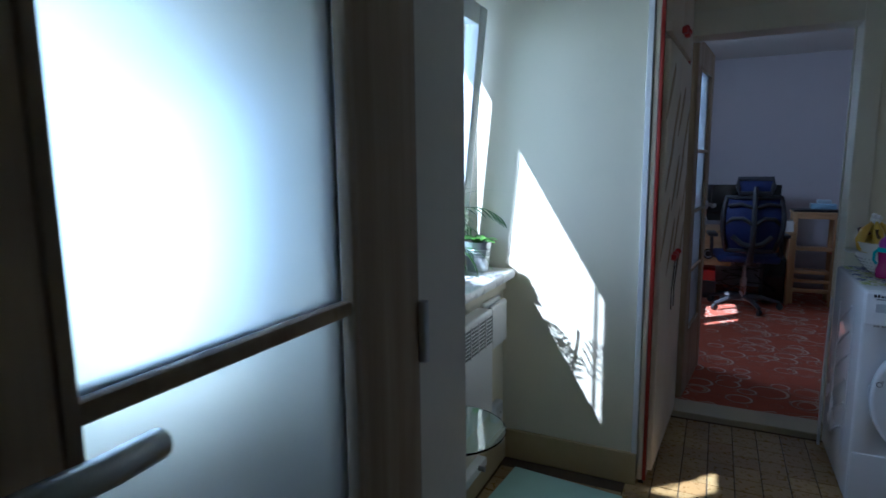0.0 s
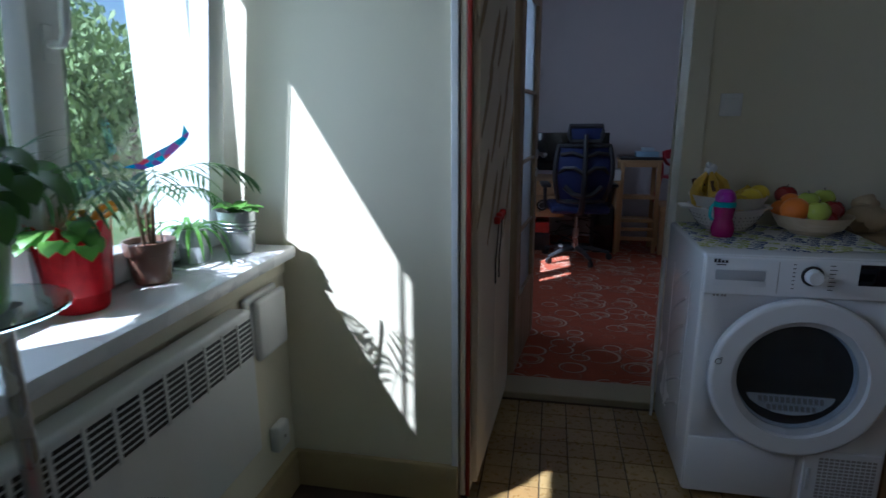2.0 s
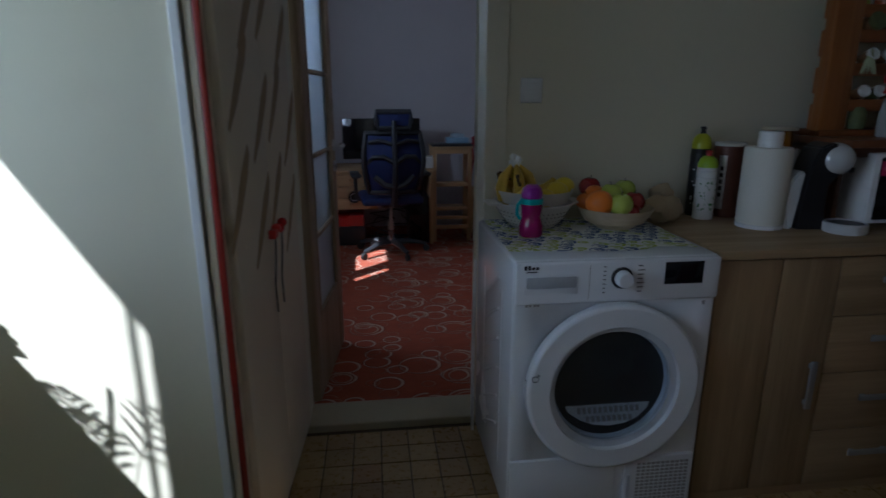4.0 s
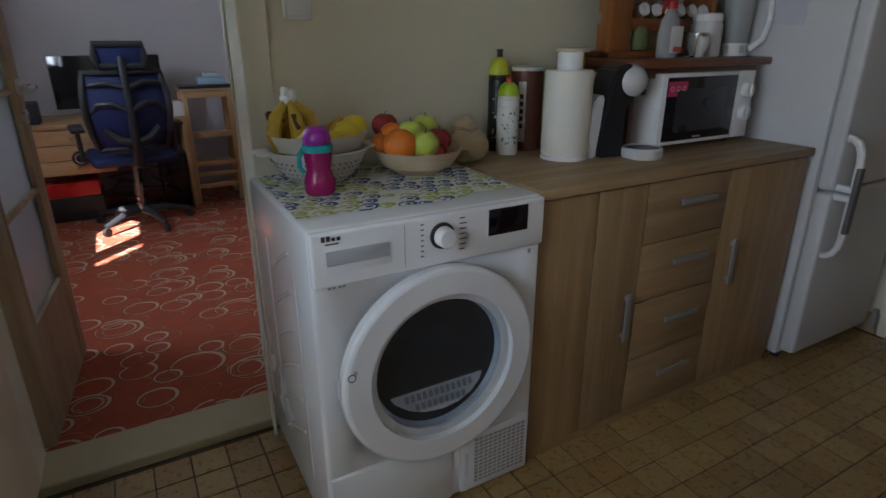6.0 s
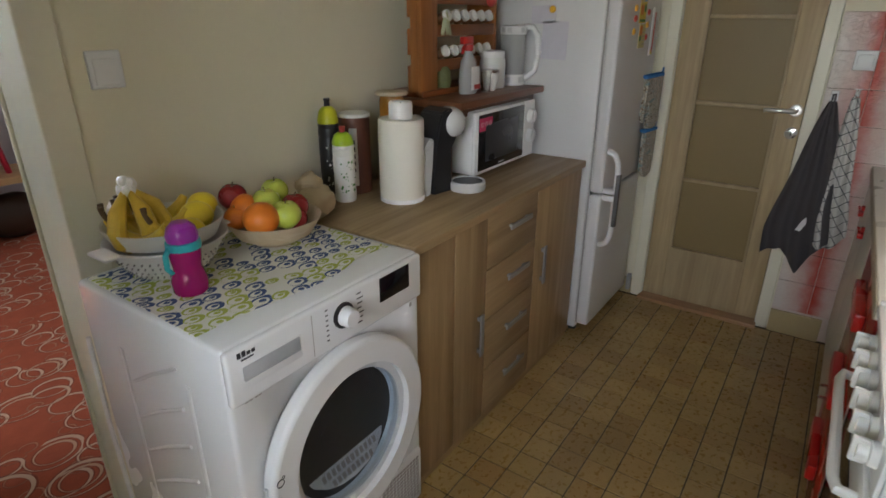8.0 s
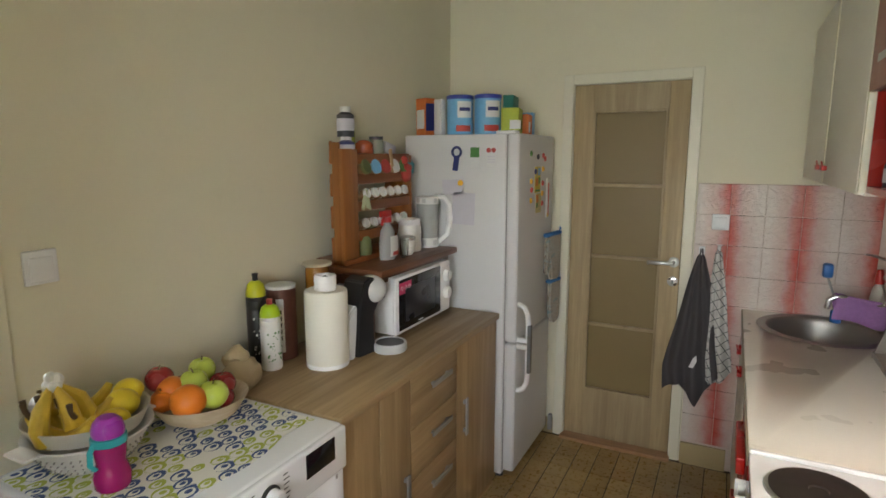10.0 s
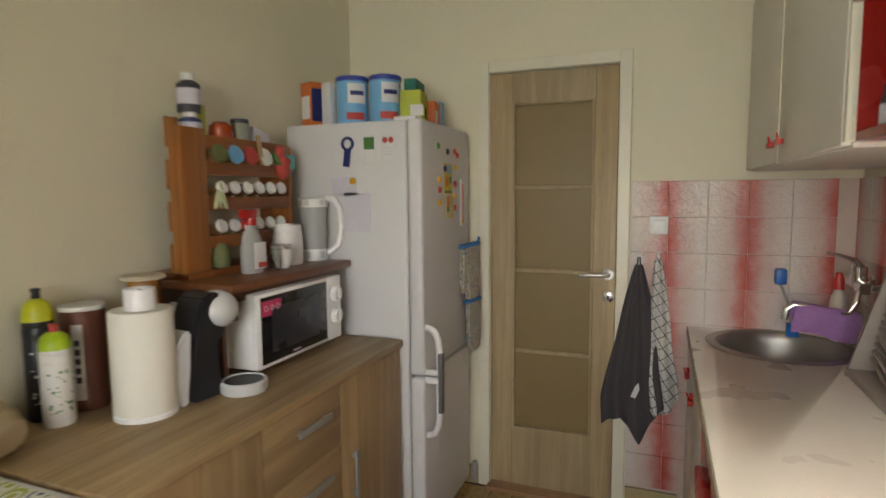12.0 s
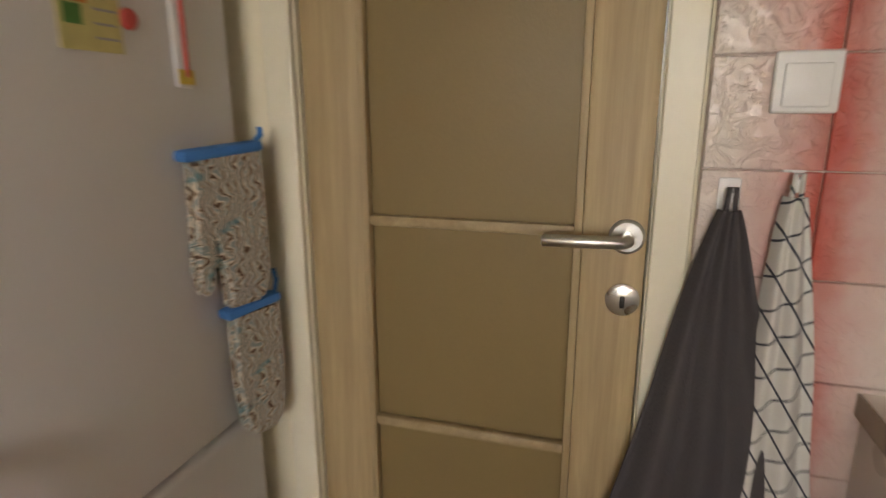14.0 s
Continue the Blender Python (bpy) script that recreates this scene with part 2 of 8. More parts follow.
for src, dst in ((g_clear.outputs[0], g_mix.inputs[1]), (g_gloss.outputs[0], g_mix.inputs[2]), (g_mix.outputs[0], gnt.nodes["Material Output"].inputs["Surface"])):
    gnt.links.new(src, dst)
M_CLEAR = glass("clear_glass", (0.93, 0.96, 0.95))

# ---- the large structure ----
NORTH, EAST, SOUTH, WEST, HIGH = 3.985, 4.985, 1.80, 1.22, 2.47
FAR_N, FAR_E = 7.60, 4.9
HALL_S, HALL_E = -0.9, 3.1


def wall(name, axis, face, back, a0, a1, z0, z1, holes, material, label):
    """A wall between two faces, from a0 to a1, with holes (b0, b1, low, high)."""
    b = B()

    def put(u0, u1, v0, v1):
        if u1 - u0 > 1e-4 and v1 - v0 > 1e-4:
            lo, hi = min(face, back), max(face, back)
            b.box(lo, hi, u0, u1, v0, v1) if axis == "x" else b.box(u0, u1, lo, hi, v0, v1)
    at = a0
    for h0, h1, low, high in sorted(holes):
        put(at, h0, z0, z1), put(h0, h1, z0, low), put(h0, h1, high, z1)
        at = h1
    put(at, a1, z0, z1)
    return setting(name, b, material, label)


W_Y0, W_Y1, W_Z0, W_Z1 = 1.93, 3.20, 0.84, 2.36
# the north wall runs slightly askew
askew = Matrix.Translation((2.6, NORTH, 0)) @ Matrix.Rotation(radians(-0.85), 4, "Z") @ Matrix.Translation((-2.6, -NORTH, 0))
wall("wall_north", "y", NORTH, 4.12, 0.765, 5.3, -0.1, HIGH, [(1.86, 2.613, -0.2, 1.99)], M_WALL, "cream painted plaster wall behind the dryer and sideboard").matrix_basis = askew
wall("wall_east", "x", EAST, 5.12, 1.45, 3.985, -0.1, HIGH, [(2.66, 3.24, -0.2, 1.945)], M_WALL, "cream painted plaster wall with a door in it")
wall("wall_south", "y", SOUTH, 1.62, 0.765, 4.985, -0.1, HIGH, [(1.60, 2.40, -0.2, 2.02)], M_WALL, "cream painted plaster wall behind the sink")
wall("wall_west", "x", WEST, 0.765, 1.80, 3.20, -0.1, HIGH, [(W_Y0, W_Y1, W_Z0, W_Z1)], M_WALL, "cream painted plaster wall with the kitchen window")
setting("wall_pantry", B().box(0.765, 1.803, 3.20, 3.985, -0.1, HIGH), M_WALL, "cream painted wall of the built-in pantry lit by the sun")
setting("ceiling", B().box(0.83, 5.2, 1.45, 4.12, HIGH, HIGH + 0.12), M_CEIL, "cream painted kitchen ceiling")

# far room
wall("wall_far_north", "y", FAR_N, 7.8, 0.6, 5.2, -0.1, 2.6, [], M_WALL_FAR, "lilac grey painted wall behind the desk")
wall("wall_far_east", "x", FAR_E, 5.1, 4.12, 8.0, -0.1, 2.6, [], M_WALL_FAR, "lilac grey painted side wall of the far room")
wall("wall_far_west", "x", 1.15, 0.95, 4.12, 8.0, -0.1, 2.6, [(4.76, 5.62, 1.46, 2.2)], M_WALL_FAR, "lilac grey painted wall with the far window")
setting("ceiling_far", B().box(0.95, 5.2, 4.12, 8.1, 2.36, 2.5), M_CEIL, "pale painted ceiling of the far room")
# hall that the walk starts from
wall("wall_hall_south", "y", HALL_S, HALL_S - 0.15, 0.3, 3.3, -0.1, 2.6, [], M_WALL, "cream painted hall wall")
wall("wall_hall_east", "x", HALL_E, HALL_E + 0.15, HALL_S, 1.62, -0.1, 2.6, [], M_WALL, "cream painted hall wall")
wall("wall_hall_west", "x", 1.34, 1.14, HALL_S, 1.62, -0.1, 2.6, [(1.22, 1.58, 0.95, 1.60)], M_WALL, "cream painted hall wall with a window")
setting("ceiling_hall", B().box(0.3, 3.3, HALL_S - 0.15, 1.62, HIGH, HIGH + 0.12), M_CEIL, "cream painted hall ceiling")

# ---- patterned surfaces ----
def rings_cell(nt, vec, scale, r0, width, seed=0.0, jitter=0.75, skew=0.28):
    """Printed crescents: a band round each Voronoi point, thick on one side. Returns band and cell colour."""
    vo = nt.nodes.new("ShaderNodeTexVoronoi")
    vo.feature, vo.voronoi_dimensions = "F1", "2D"
    vo.inputs["Scale"].default_value, vo.inputs["Randomness"].default_value = scale, jitter
    off = nt.nodes.new("ShaderNodeMapping")
    off.inputs["Location"].default_value = (seed, seed * 0.7, 0)
    nt.links.new(vec, off.inputs["Vector"])
    nt.links.new(off.outputs["Vector"], vo.inputs["Vector"])
    diff = nt.nodes.new("ShaderNodeVectorMath")
    diff.operation = "SUBTRACT"
    nt.links.new(off.outputs["Vector"], diff.inputs[0])
    nt.links.new(vo.outputs["Position"], diff.inputs[1])
    dot = nt.nodes.new("ShaderNodeVectorMath")
    dot.operation = "DOT_PRODUCT"
    nt.links.new(diff.outputs["Vector"], dot.inputs[0])
    dot.inputs[1].default_value = (0.8 * scale, 0.6 * scale, 0)

    def math_node(op, a, b=None, c=None):
        n = nt.nodes.new("ShaderNodeMath")
        n.operation = op
        for s, v in zip(n.inputs, (a, b, c)):
            if v is None:
                continue
            if isinstance(v, (int, float)):
                s.default_value = v
            else:
                nt.links.new(v, s)
        return n.outputs[0]
    sep = nt.nodes.new("ShaderNodeSeparateColor")
    nt.links.new(vo.outputs["Color"], sep.inputs["Color"])
    radius = math_node("MULTIPLY_ADD", sep.outputs[0], r0 * 0.5, r0 * 0.7)
    shift = math_node("MULTIPLY_ADD", dot.outputs["Value"], skew, vo.outputs["Distance"])
    outer = math_node("LESS_THAN", vo.outputs["Distance"], radius)
    inner = math_node("GREATER_THAN", shift, math_node("SUBTRACT", radius, width))
    band = math_node("MULTIPLY", outer, inner)
    return band, sep, math_node


def carpet():
    ma, nt, bs = nodes_of("red_ring_carpet")
    v = mapped(nt, (1, 1.15, 1))
    c = mix(nt, noise_out(nt, v, 11, 6, 0.75), (0.20, 0.036, 0.016), (0.47, 0.105, 0.044))
    c = mix(nt, ramp(nt, noise_out(nt, v, 260, 2), [(0.35, (0, 0, 0)), (0.7, (0.5,) * 3)]), c, (0.24, 0.04, 0.015))
    for k, (sc, r, w, col, rim, least) in enumerate(((7.6, 0.30, 0.040, (0.38, 0.15, 0.085), (0.11, 0.025, 0.014), 0.35), (5.6, 0.36, 0.050, (0.52, 0.36, 0.27), (0.10, 0.025, 0.012), 0.12), (4.3, 0.38, 0.042, (0.50, 0.34, 0.25), (0.10, 0.025, 0.012), 0.30), (4.3, 0.27, 0.035, (0.46, 0.28, 0.19), (0.10, 0.025, 0.012), 0.55))):
        seed = 1.7 * min(k, 2)
        band, sep, fn = rings_cell(nt, v, sc, r, w, seed, 0.9, 0.08)
        dark, _, _ = rings_cell(nt, v, sc, r * 1.07, w * 2.0, seed, 0.9, 0.08)
        keep = fn("GREATER_THAN", sep.outputs[1], least)
        c = mix(nt, fn("MULTIPLY", dark, fn("MULTIPLY", keep, 0.55)), c, rim)
        c = mix(nt, fn("MULTIPLY", band, fn("MULTIPLY", keep, 0.92)), c, col)
    nt.links.new(c, bs.inputs["Base Color"])
    bs.inputs["Roughness"].default_value = 0.95
    bump(nt, bs, noise_out(nt, v, 320, 2), 0.5, 0.003)
    return ma


def cloth_print():
    ma, nt, bs = nodes_of("printed_tea_towel")
    v = mapped(nt, (1, 1.3, 1), (0, 0, 0.4))
    c = (0.72, 0.72, 0.66)
    for k in range(2):
        band, sep, fn = rings_cell(nt, v, 21.0, (0.50, 0.17)[k], (0.19, 0.30)[k], 0.0, 0.22, (0.30, 0.0)[k])
        ink = mix(nt, fn("GREATER_THAN", sep.outputs[2], 0.5), (0.05, 0.09, 0.22), (0.38, 0.44, 0.08))
        c = mix(nt, fn("MULTIPLY", band, fn("GREATER_THAN", sep.outputs[1], 0.06)), c, ink)
    nt.links.new(c, bs.inputs["Base Color"])
    bs.inputs["Roughness"].default_value = 0.9
    bump(nt, bs, noise_out(nt, v, 300, 2), 0.3, 0.001)
    return ma


def wall_tile(axis):
    """White glazed tile with embossed relief and red glaze shading printed along every second joint."""
    ma, nt, bs = nodes_of("red_shaded_tile_" + axis)
    geo = nt.nodes.new("ShaderNodeNewGeometry")
    sp = nt.nodes.new("ShaderNodeSeparateXYZ")
    nt.links.new(geo.outputs["Position"], sp.inputs["Vector"])
    out = sp.outputs["Y" if axis == "y" else "X"]

    def fn(op, a, b):
        n = nt.nodes.new("ShaderNodeMath")
        n.operation = op
        for s, v in zip(n.inputs, (a, b)):
            if isinstance(v, (int, float)):
                s.default_value = v
            else:
                nt.links.new(v, s)
        return n.outputs[0]
    wob = noise_out(nt, geo.outputs["Position"], 9, 3)
    p = fn("ADD", fn("SUBTRACT", out, 2.466 if axis == "y" else 4.985), fn("MULTIPLY", fn("SUBTRACT", wob, 0.5), 0.05))
    p = fn("PINGPONG", p, 0.1465)
    soft = noise_out(nt, geo.outputs["Position"], 30, 4)
    f = ramp(nt, fn("ADD", p, fn("MULTIPLY", fn("SUBTRACT", soft, 0.5), 0.03)), [(0.0, (1, 1, 1)), (0.020, (0.86,) * 3), (0.055, (0.45,) * 3), (0.12, (0.08,) * 3)])
    oi = nt.nodes.new("ShaderNodeObjectInfo")
    f = mix(nt, 1.0, f, ramp(nt, oi.outputs["Random"], [(0, (0.75,) * 3), (1, (1, 1, 1))]), "MULTIPLY")
    c = mix(nt, f, (0.70, 0.65, 0.60), (0.50, 0.055, 0.035))
    nt.links.new(c, bs.inputs["Base Color"])
    bs.inputs["Roughness"].default_value = 0.24
    v = mapped(nt)
    vo = add(nt, "ShaderNodeTexVoronoi", Scale=42.0)
    nt.links.new(geo.outputs["Position"], vo.inputs["Vector"])
    h = fn("ADD", ramp(nt, noise_out(nt, geo.outputs["Position"], 34, 4, 0.6, distort=2.0), [(0.45, (0, 0, 0)), (0.6, (1, 1, 1))]), vo.outputs["Distance"])
    bump(nt, bs, h, 0.42, 0.004)
    return ma


def floor_tile():
    ma, nt, bs = nodes_of("ochre_floor_tile")
    oi = nt.nodes.new("ShaderNodeObjectInfo")
    geo = nt.nodes.new("ShaderNodeNewGeometry")
    rnd = nt.nodes.new("ShaderNodeMath")
    rnd.operation = "FRACT"
    s = nt.nodes.new("ShaderNodeMath")
    s.operation = "ADD"
    nt.links.new(oi.outputs["Random"], s.inputs[0])
    nt.links.new(geo.outputs["Random Per Island"], s.inputs[1])
    nt.links.new(s.outputs[0], rnd.inputs[0])
    base = ramp(nt, rnd.outputs[0], [(0.0, (0.29, 0.175, 0.060)), (0.35, (0.36, 0.235, 0.085)), (0.75, (0.42, 0.285, 0.11)), (1.0, (0.33, 0.185, 0.06))])
    n = noise_out(nt, geo.outputs["Position"], 45, 4, 0.65)
    wear = ramp(nt, noise_out(nt, geo.outputs["Position"], 2.5, 5, 0.65), [(0.4, (0, 0, 0)), (0.75, (0.5,) * 3)])
    c = mix(nt, ramp(nt, n, [(0.35, (0.14,) * 3), (0.65, (0, 0, 0))]), base, (0.14, 0.09, 0.035))
    c = mix(nt, wear, c, (0.17, 0.12, 0.055))
    nt.links.new(c, bs.inputs["Base Color"])
    nt.links.new(ramp(nt, n, [(0.3, (0.25,) * 3), (0.7, (0.33,) * 3)]), bs.inputs["Roughness"])
    bs.inputs["Specular IOR Level"].default_value = 0.7
    bump(nt, bs, n, 0.05, 0.001)
    return ma


M_CARPET, M_PRINT = carpet(), cloth_print()
M_TILE_Y, M_TILE_X, M_FTILE = wall_tile("y"), wall_tile("x"), floor_tile()
M_GROUT = mat("dark_joint", (0.075, 0.055, 0.034), 0.9, var=0.3, scale=9, relief=0.3)
M_GROUT_L = mat("pale_joint", (0.62, 0.50, 0.44), 0.85, var=0.15, scale=9, relief=0.2)
M_THRESH = mat("worn_pale_threshold", (0.42, 0.36, 0.24), 0.5, var=0.15, scale=6, relief=0.2, dirt=0.4)
M_MAT = mat("mint_bath_mat", (0.40, 0.60, 0.54), 0.95, var=0.12, scale=14, fine=180, relief=0.9)
M_FROST = glass("frosted_glass", (0.80, 0.90, 0.97), 0.46)
M_BRONZE = mat("bronze_obscure_glass", (0.225, 0.162, 0.072), 0.45, var=0.10, scale=1.2, fine=190, relief=0.35, Specular_IOR_Level=0.35)

# floors
setting("floor", B().box(0.82, 5.12, 1.45, 4.05, -0.10, -0.004), M_GROUT, "ochre ceramic tile floor with dark joints")
setting("floor_far", B().box(0.6, 5.2, 4.05, 8.1, -0.10, 0.012), M_CARPET, "rust red carpet printed with beige rings")
setting("floor_hall", B().box(0.3, 3.3, -1.05, 1.45, -0.10, 0.0), M_THRESH, "worn pale hall floor")
setting("threshold", B().box(1.86, 2.613, 3.955, 4.13, -0.02, 0.028, 0.006), M_THRESH, "worn pale wooden threshold of the doorway")
setting("threshold", B().box(4.93, 5.12, 2.66, 3.24, -0.02, 0.018, 0.005), wood("threshold_oak", (0.42, 0.24, 0.12), (0.28, 0.15, 0.07), "y"), "oiled wooden threshold under the door")
# skirting
setting("baseboard", B().box(1.222, 1.805, 3.178, 3.199, 0.0, 0.135, 0.004).box(1.20, 1.241, 1.80, 3.178, 0.0, 0.135, 0.004), M_SKIRT, "ochre painted skirting under the window")
setting("baseboard", B().box(4.957, 4.972, 2.40, 2.612, 0.0, 0.115, 0.003).box(4.968, 4.984, 3.29, 3.98, 0.0, 0.09, 0.003), M_SKIRT, "ochre painted skirting beside the door")
# pale corner strip of the pantry wall
setting("trim", B().box(1.783, 1.805, 3.188, 3.199, 0.09, 2.4, 0.003), M_WHITE, "white plastic corner strip")

# doorway to the far room
setting("door_frame_1", B().box(1.86, 1.895, 3.980, 4.125, 0.02, 1.99).box(2.578, 2.613, 3.980, 4.125, 0.02, 1.99).box(1.895, 2.578, 3.980, 4.125, 1.915, 1.99)
        .box(2.578, 2.658, 3.967, 3.984, 0.0, 2.03, 0.004).box(1.862, 2.578, 3.967, 3.984, 1.915, 2.03, 0.004).box(2.57, 2.64, 4.121, 4.135, 0.0, 2.03, 0.004),
        M_CASING, "cream gloss painted door frame with no door leaf in it")


def glazed_leaf(ob, w, h, wood_z, wood_x, pane_m, bars, edge_z0, edge_z1, stile, depth=0.04, stile2=None):
    """A flush glazed leaf in the xz plane from its hinge at x = 0 to x = w, with thin bars over the pane."""
    s2 = stile2 or stile
    part("stile", B().box(0, stile, -depth / 2, depth / 2, 0.01, h, 0.003), wood_z, ob)
    part("stile", B().box(w - s2, w, -depth / 2, depth / 2, 0.01, h, 0.003), wood_z, ob)
    part("bottom_rail", B().box(stile, w - s2, -depth / 2 + 0.001, depth / 2 - 0.001, 0.01, edge_z0), wood_z, ob)
    part("top_rail", B().box(stile, w - s2, -depth / 2 + 0.001, depth / 2 - 0.001, edge_z1, h), wood_z, ob)
    part("pane", B().box(stile, w - s2, -0.003, 0.003, edge_z0, edge_z1), pane_m, ob, "obscure glass pane")
    for s in (-1, 1):
        lip = B()
        for x0, x1, z0, z1 in ((stile, stile + 0.012, edge_z0, edge_z1), (w - s2 - 0.012, w - s2, edge_z0, edge_z1), (stile + 0.012, w - s2 - 0.012, edge_z0, edge_z0 + 0.012), (stile + 0.012, w - s2 - 0.012, edge_z1 - 0.012, edge_z1)):
            lip.box(x0, x1, min(0.004 * s, 0.023 * s), max(0.004 * s, 0.023 * s), z0, z1, 0.002)
        part("glazing_bead", lip, wood_z, ob)
        for z in bars:
            part("glazing_bar", B().box(stile + 0.011, w - s2 - 0.011, min(0.004 * s, 0.020 * s), max(0.004 * s, 0.020 * s), z - 0.009, z + 0.009, 0.004), wood_x, ob)


def lever(parent, x, z, side, way, fat=1.0):
    """A lever handle with its rose and the lock rose under it."""
    y = side * 0.02
    rose = part("rose", B().lathe([(0.0, 0), (0.026, 0), (0.026, 0.007), (0.022, 0.010), (0, 0.010)], seg=28, m=Matrix.Translation((x, y, z)) @ Matrix.Rotation(radians(-90 * side), 4, "X")), M_STEEL, parent, "brushed steel rose")
    pts = [(x, y, z), (x, y + side * 0.038, z), (x + way * 0.008, y + side * 0.050, z), (x + way * 0.03, y + side * 0.055, z + 0.001), (x + way * 0.08, y + side * 0.056, z), (x + way * 0.118, y + side * 0.050, z - 0.002)]
    part("lever", B().tube(pts, 0.0095 * fat, 12), M_STEEL, parent, "brushed steel lever handle")
    part("lock_rose", B().lathe([(0.0, 0), (0.025, 0), (0.025, 0.007), (0.021, 0.009), (0, 0.009)], seg=28, m=Matrix.Translation((x, y, z - 0.098)) @ Matrix.Rotation(radians(-90 * side), 4, "X")), M_STEEL, parent, "brushed steel lock rose")
    part("keyhole", B().box(x - 0.004, x + 0.004, min(y, y + side * 0.0105), max(y, y + side * 0.0105), z - 0.111, z - 0.091, 0.002), M_BLACK, parent)
    return rose


# closed glazed door in the east wall
setting("door_frame_2", B().box(4.968, 4.984, 2.618, 2.668, 0, 1.985, 0.003).box(4.968, 4.984, 3.232, 3.283, 0, 1.985, 0.003).box(4.968, 4.984, 2.668, 3.232, 1.935, 1.985, 0.003)
        .box(4.984, 5.12, 2.6605, 2.670, 0.0, 1.944).box(4.984, 5.12, 3.230, 3.2395, 0.0, 1.944).box(4.984, 5.12, 2.670, 3.230, 1.935, 1.944), M_CASING, "cream painted steel door frame")
door2 = thing("door_2", 5.012, 3.228, 0.012, "closed pale oak door with five bronze obscure glass panes", "door", rz=-90, kind="structure")
glazed_leaf(door2, 0.556, 1.92, M_DOOR, M_DOOR_Y, M_BRONZE, (0.660, 1.036, 1.412), 0.285, 1.79, 0.100, stile2=0.094)
lever(door2, 0.527, 1.034, -1, -1)
M_JAMB = mat("dull_beige_gloss_paint", (0.68, 0.63, 0.53), 0.4, var=0.08, scale=4, fine=60, relief=0.08, dirt=0.2)
# open frosted door that the walk passes at first
setting("door_frame_3", B().box(1.60, 1.640, 1.60, 1.815, 0, 2.02).box(2.36, 2.40, 1.60, 1.815, 0, 2.02).box(1.64, 2.36, 1.60, 1.815, 1.98, 2.02)
        .box(1.555, 1.602, 1.801, 1.815, 0, 2.06, 0.003).box(1.555, 1.602, 1.600, 1.618, 0, 2.06, 0.003), M_JAMB, "cream painted steel door frame with a steel strike")
door3 = thing("door_3", 1.645, 1.592, 0.012, "open dull oak door with frosted glass panes", "door", rz=-90, kind="structure")
glazed_leaf(door3, 0.62, 1.95, M_DOOR_DK, M_DOOR_DK, M_FROST, (0.76, 1.138, 1.51), 0.37, 1.87, 0.155, stile2=0.120)
lever(door3, 0.585, 1.122, 1, -1, 1.15)
for hz in (0.30, 1.02, 1.55):
    part("hinge", B().cyl((0.0, 0.026, hz), (0.0, 0.026, hz + 0.09), 0.008, seg=12), M_STEEL, door3)
# open leaf in the far room
door1 = thing("door_1", 1.905, 4.14, 0.02, "open brown glazed door folded back into the far room", "door", rz=84, kind="structure")
glazed_leaf(door1, 0.64, 1.93, M_DOOR_DK, M_DOOR_DK, M_FROST, (0.70, 1.03, 1.36), 0.36, 1.80, 0.10)
lever(door1, 0.59, 1.04, -1, -1)

# kitchen window: outer frame, a fixed south light and a tilted north sash
win = thing("window_1", 0.95, 2.5, 0.87, "white plastic kitchen window with the sash tilted open", "window", kind="structure")
fy0, fy1, fz1 = W_Y0 - 2.5, W_Y1 - 2.5, 1.128
part("window_frame", B().box(0, 0.07, fy0, fy0 + 0.055, -0.03, fz1 + 0.361, 0.004).box(0, 0.07, fy1 - 0.078, fy1, -0.03, fz1 + 0.361, 0.004).box(0, 0.07, fy0 + 0.055, fy1 - 0.078, -0.03, 0.03, 0.004)
     .box(0, 0.07, fy0 + 0.055, fy1 - 0.078, fz1 - 0.06, fz1 + 0.361, 0.004).box(0.001, 0.069, -0.06, 0.0, 0.03, fz1 - 0.06, 0.004), M_PVC, win)


# grey strips put the shading lines of the white frame into colour
part("seal", B().box(0.0702, 0.0712, fy1 - 0.076, fy1 - 0.069, 0.0, fz1 - 0.06).box(0.0702, 0.0712, fy1 - 0.042, fy1 - 0.036, 0.0, fz1 - 0.06).box(0.0702, 0.0712, fy0 + 0.040, fy0 + 0.045, 0.0, fz1 - 0.06), M_GREY, win, "grey seal strips standing in for the frame's shading lines", flat=True)


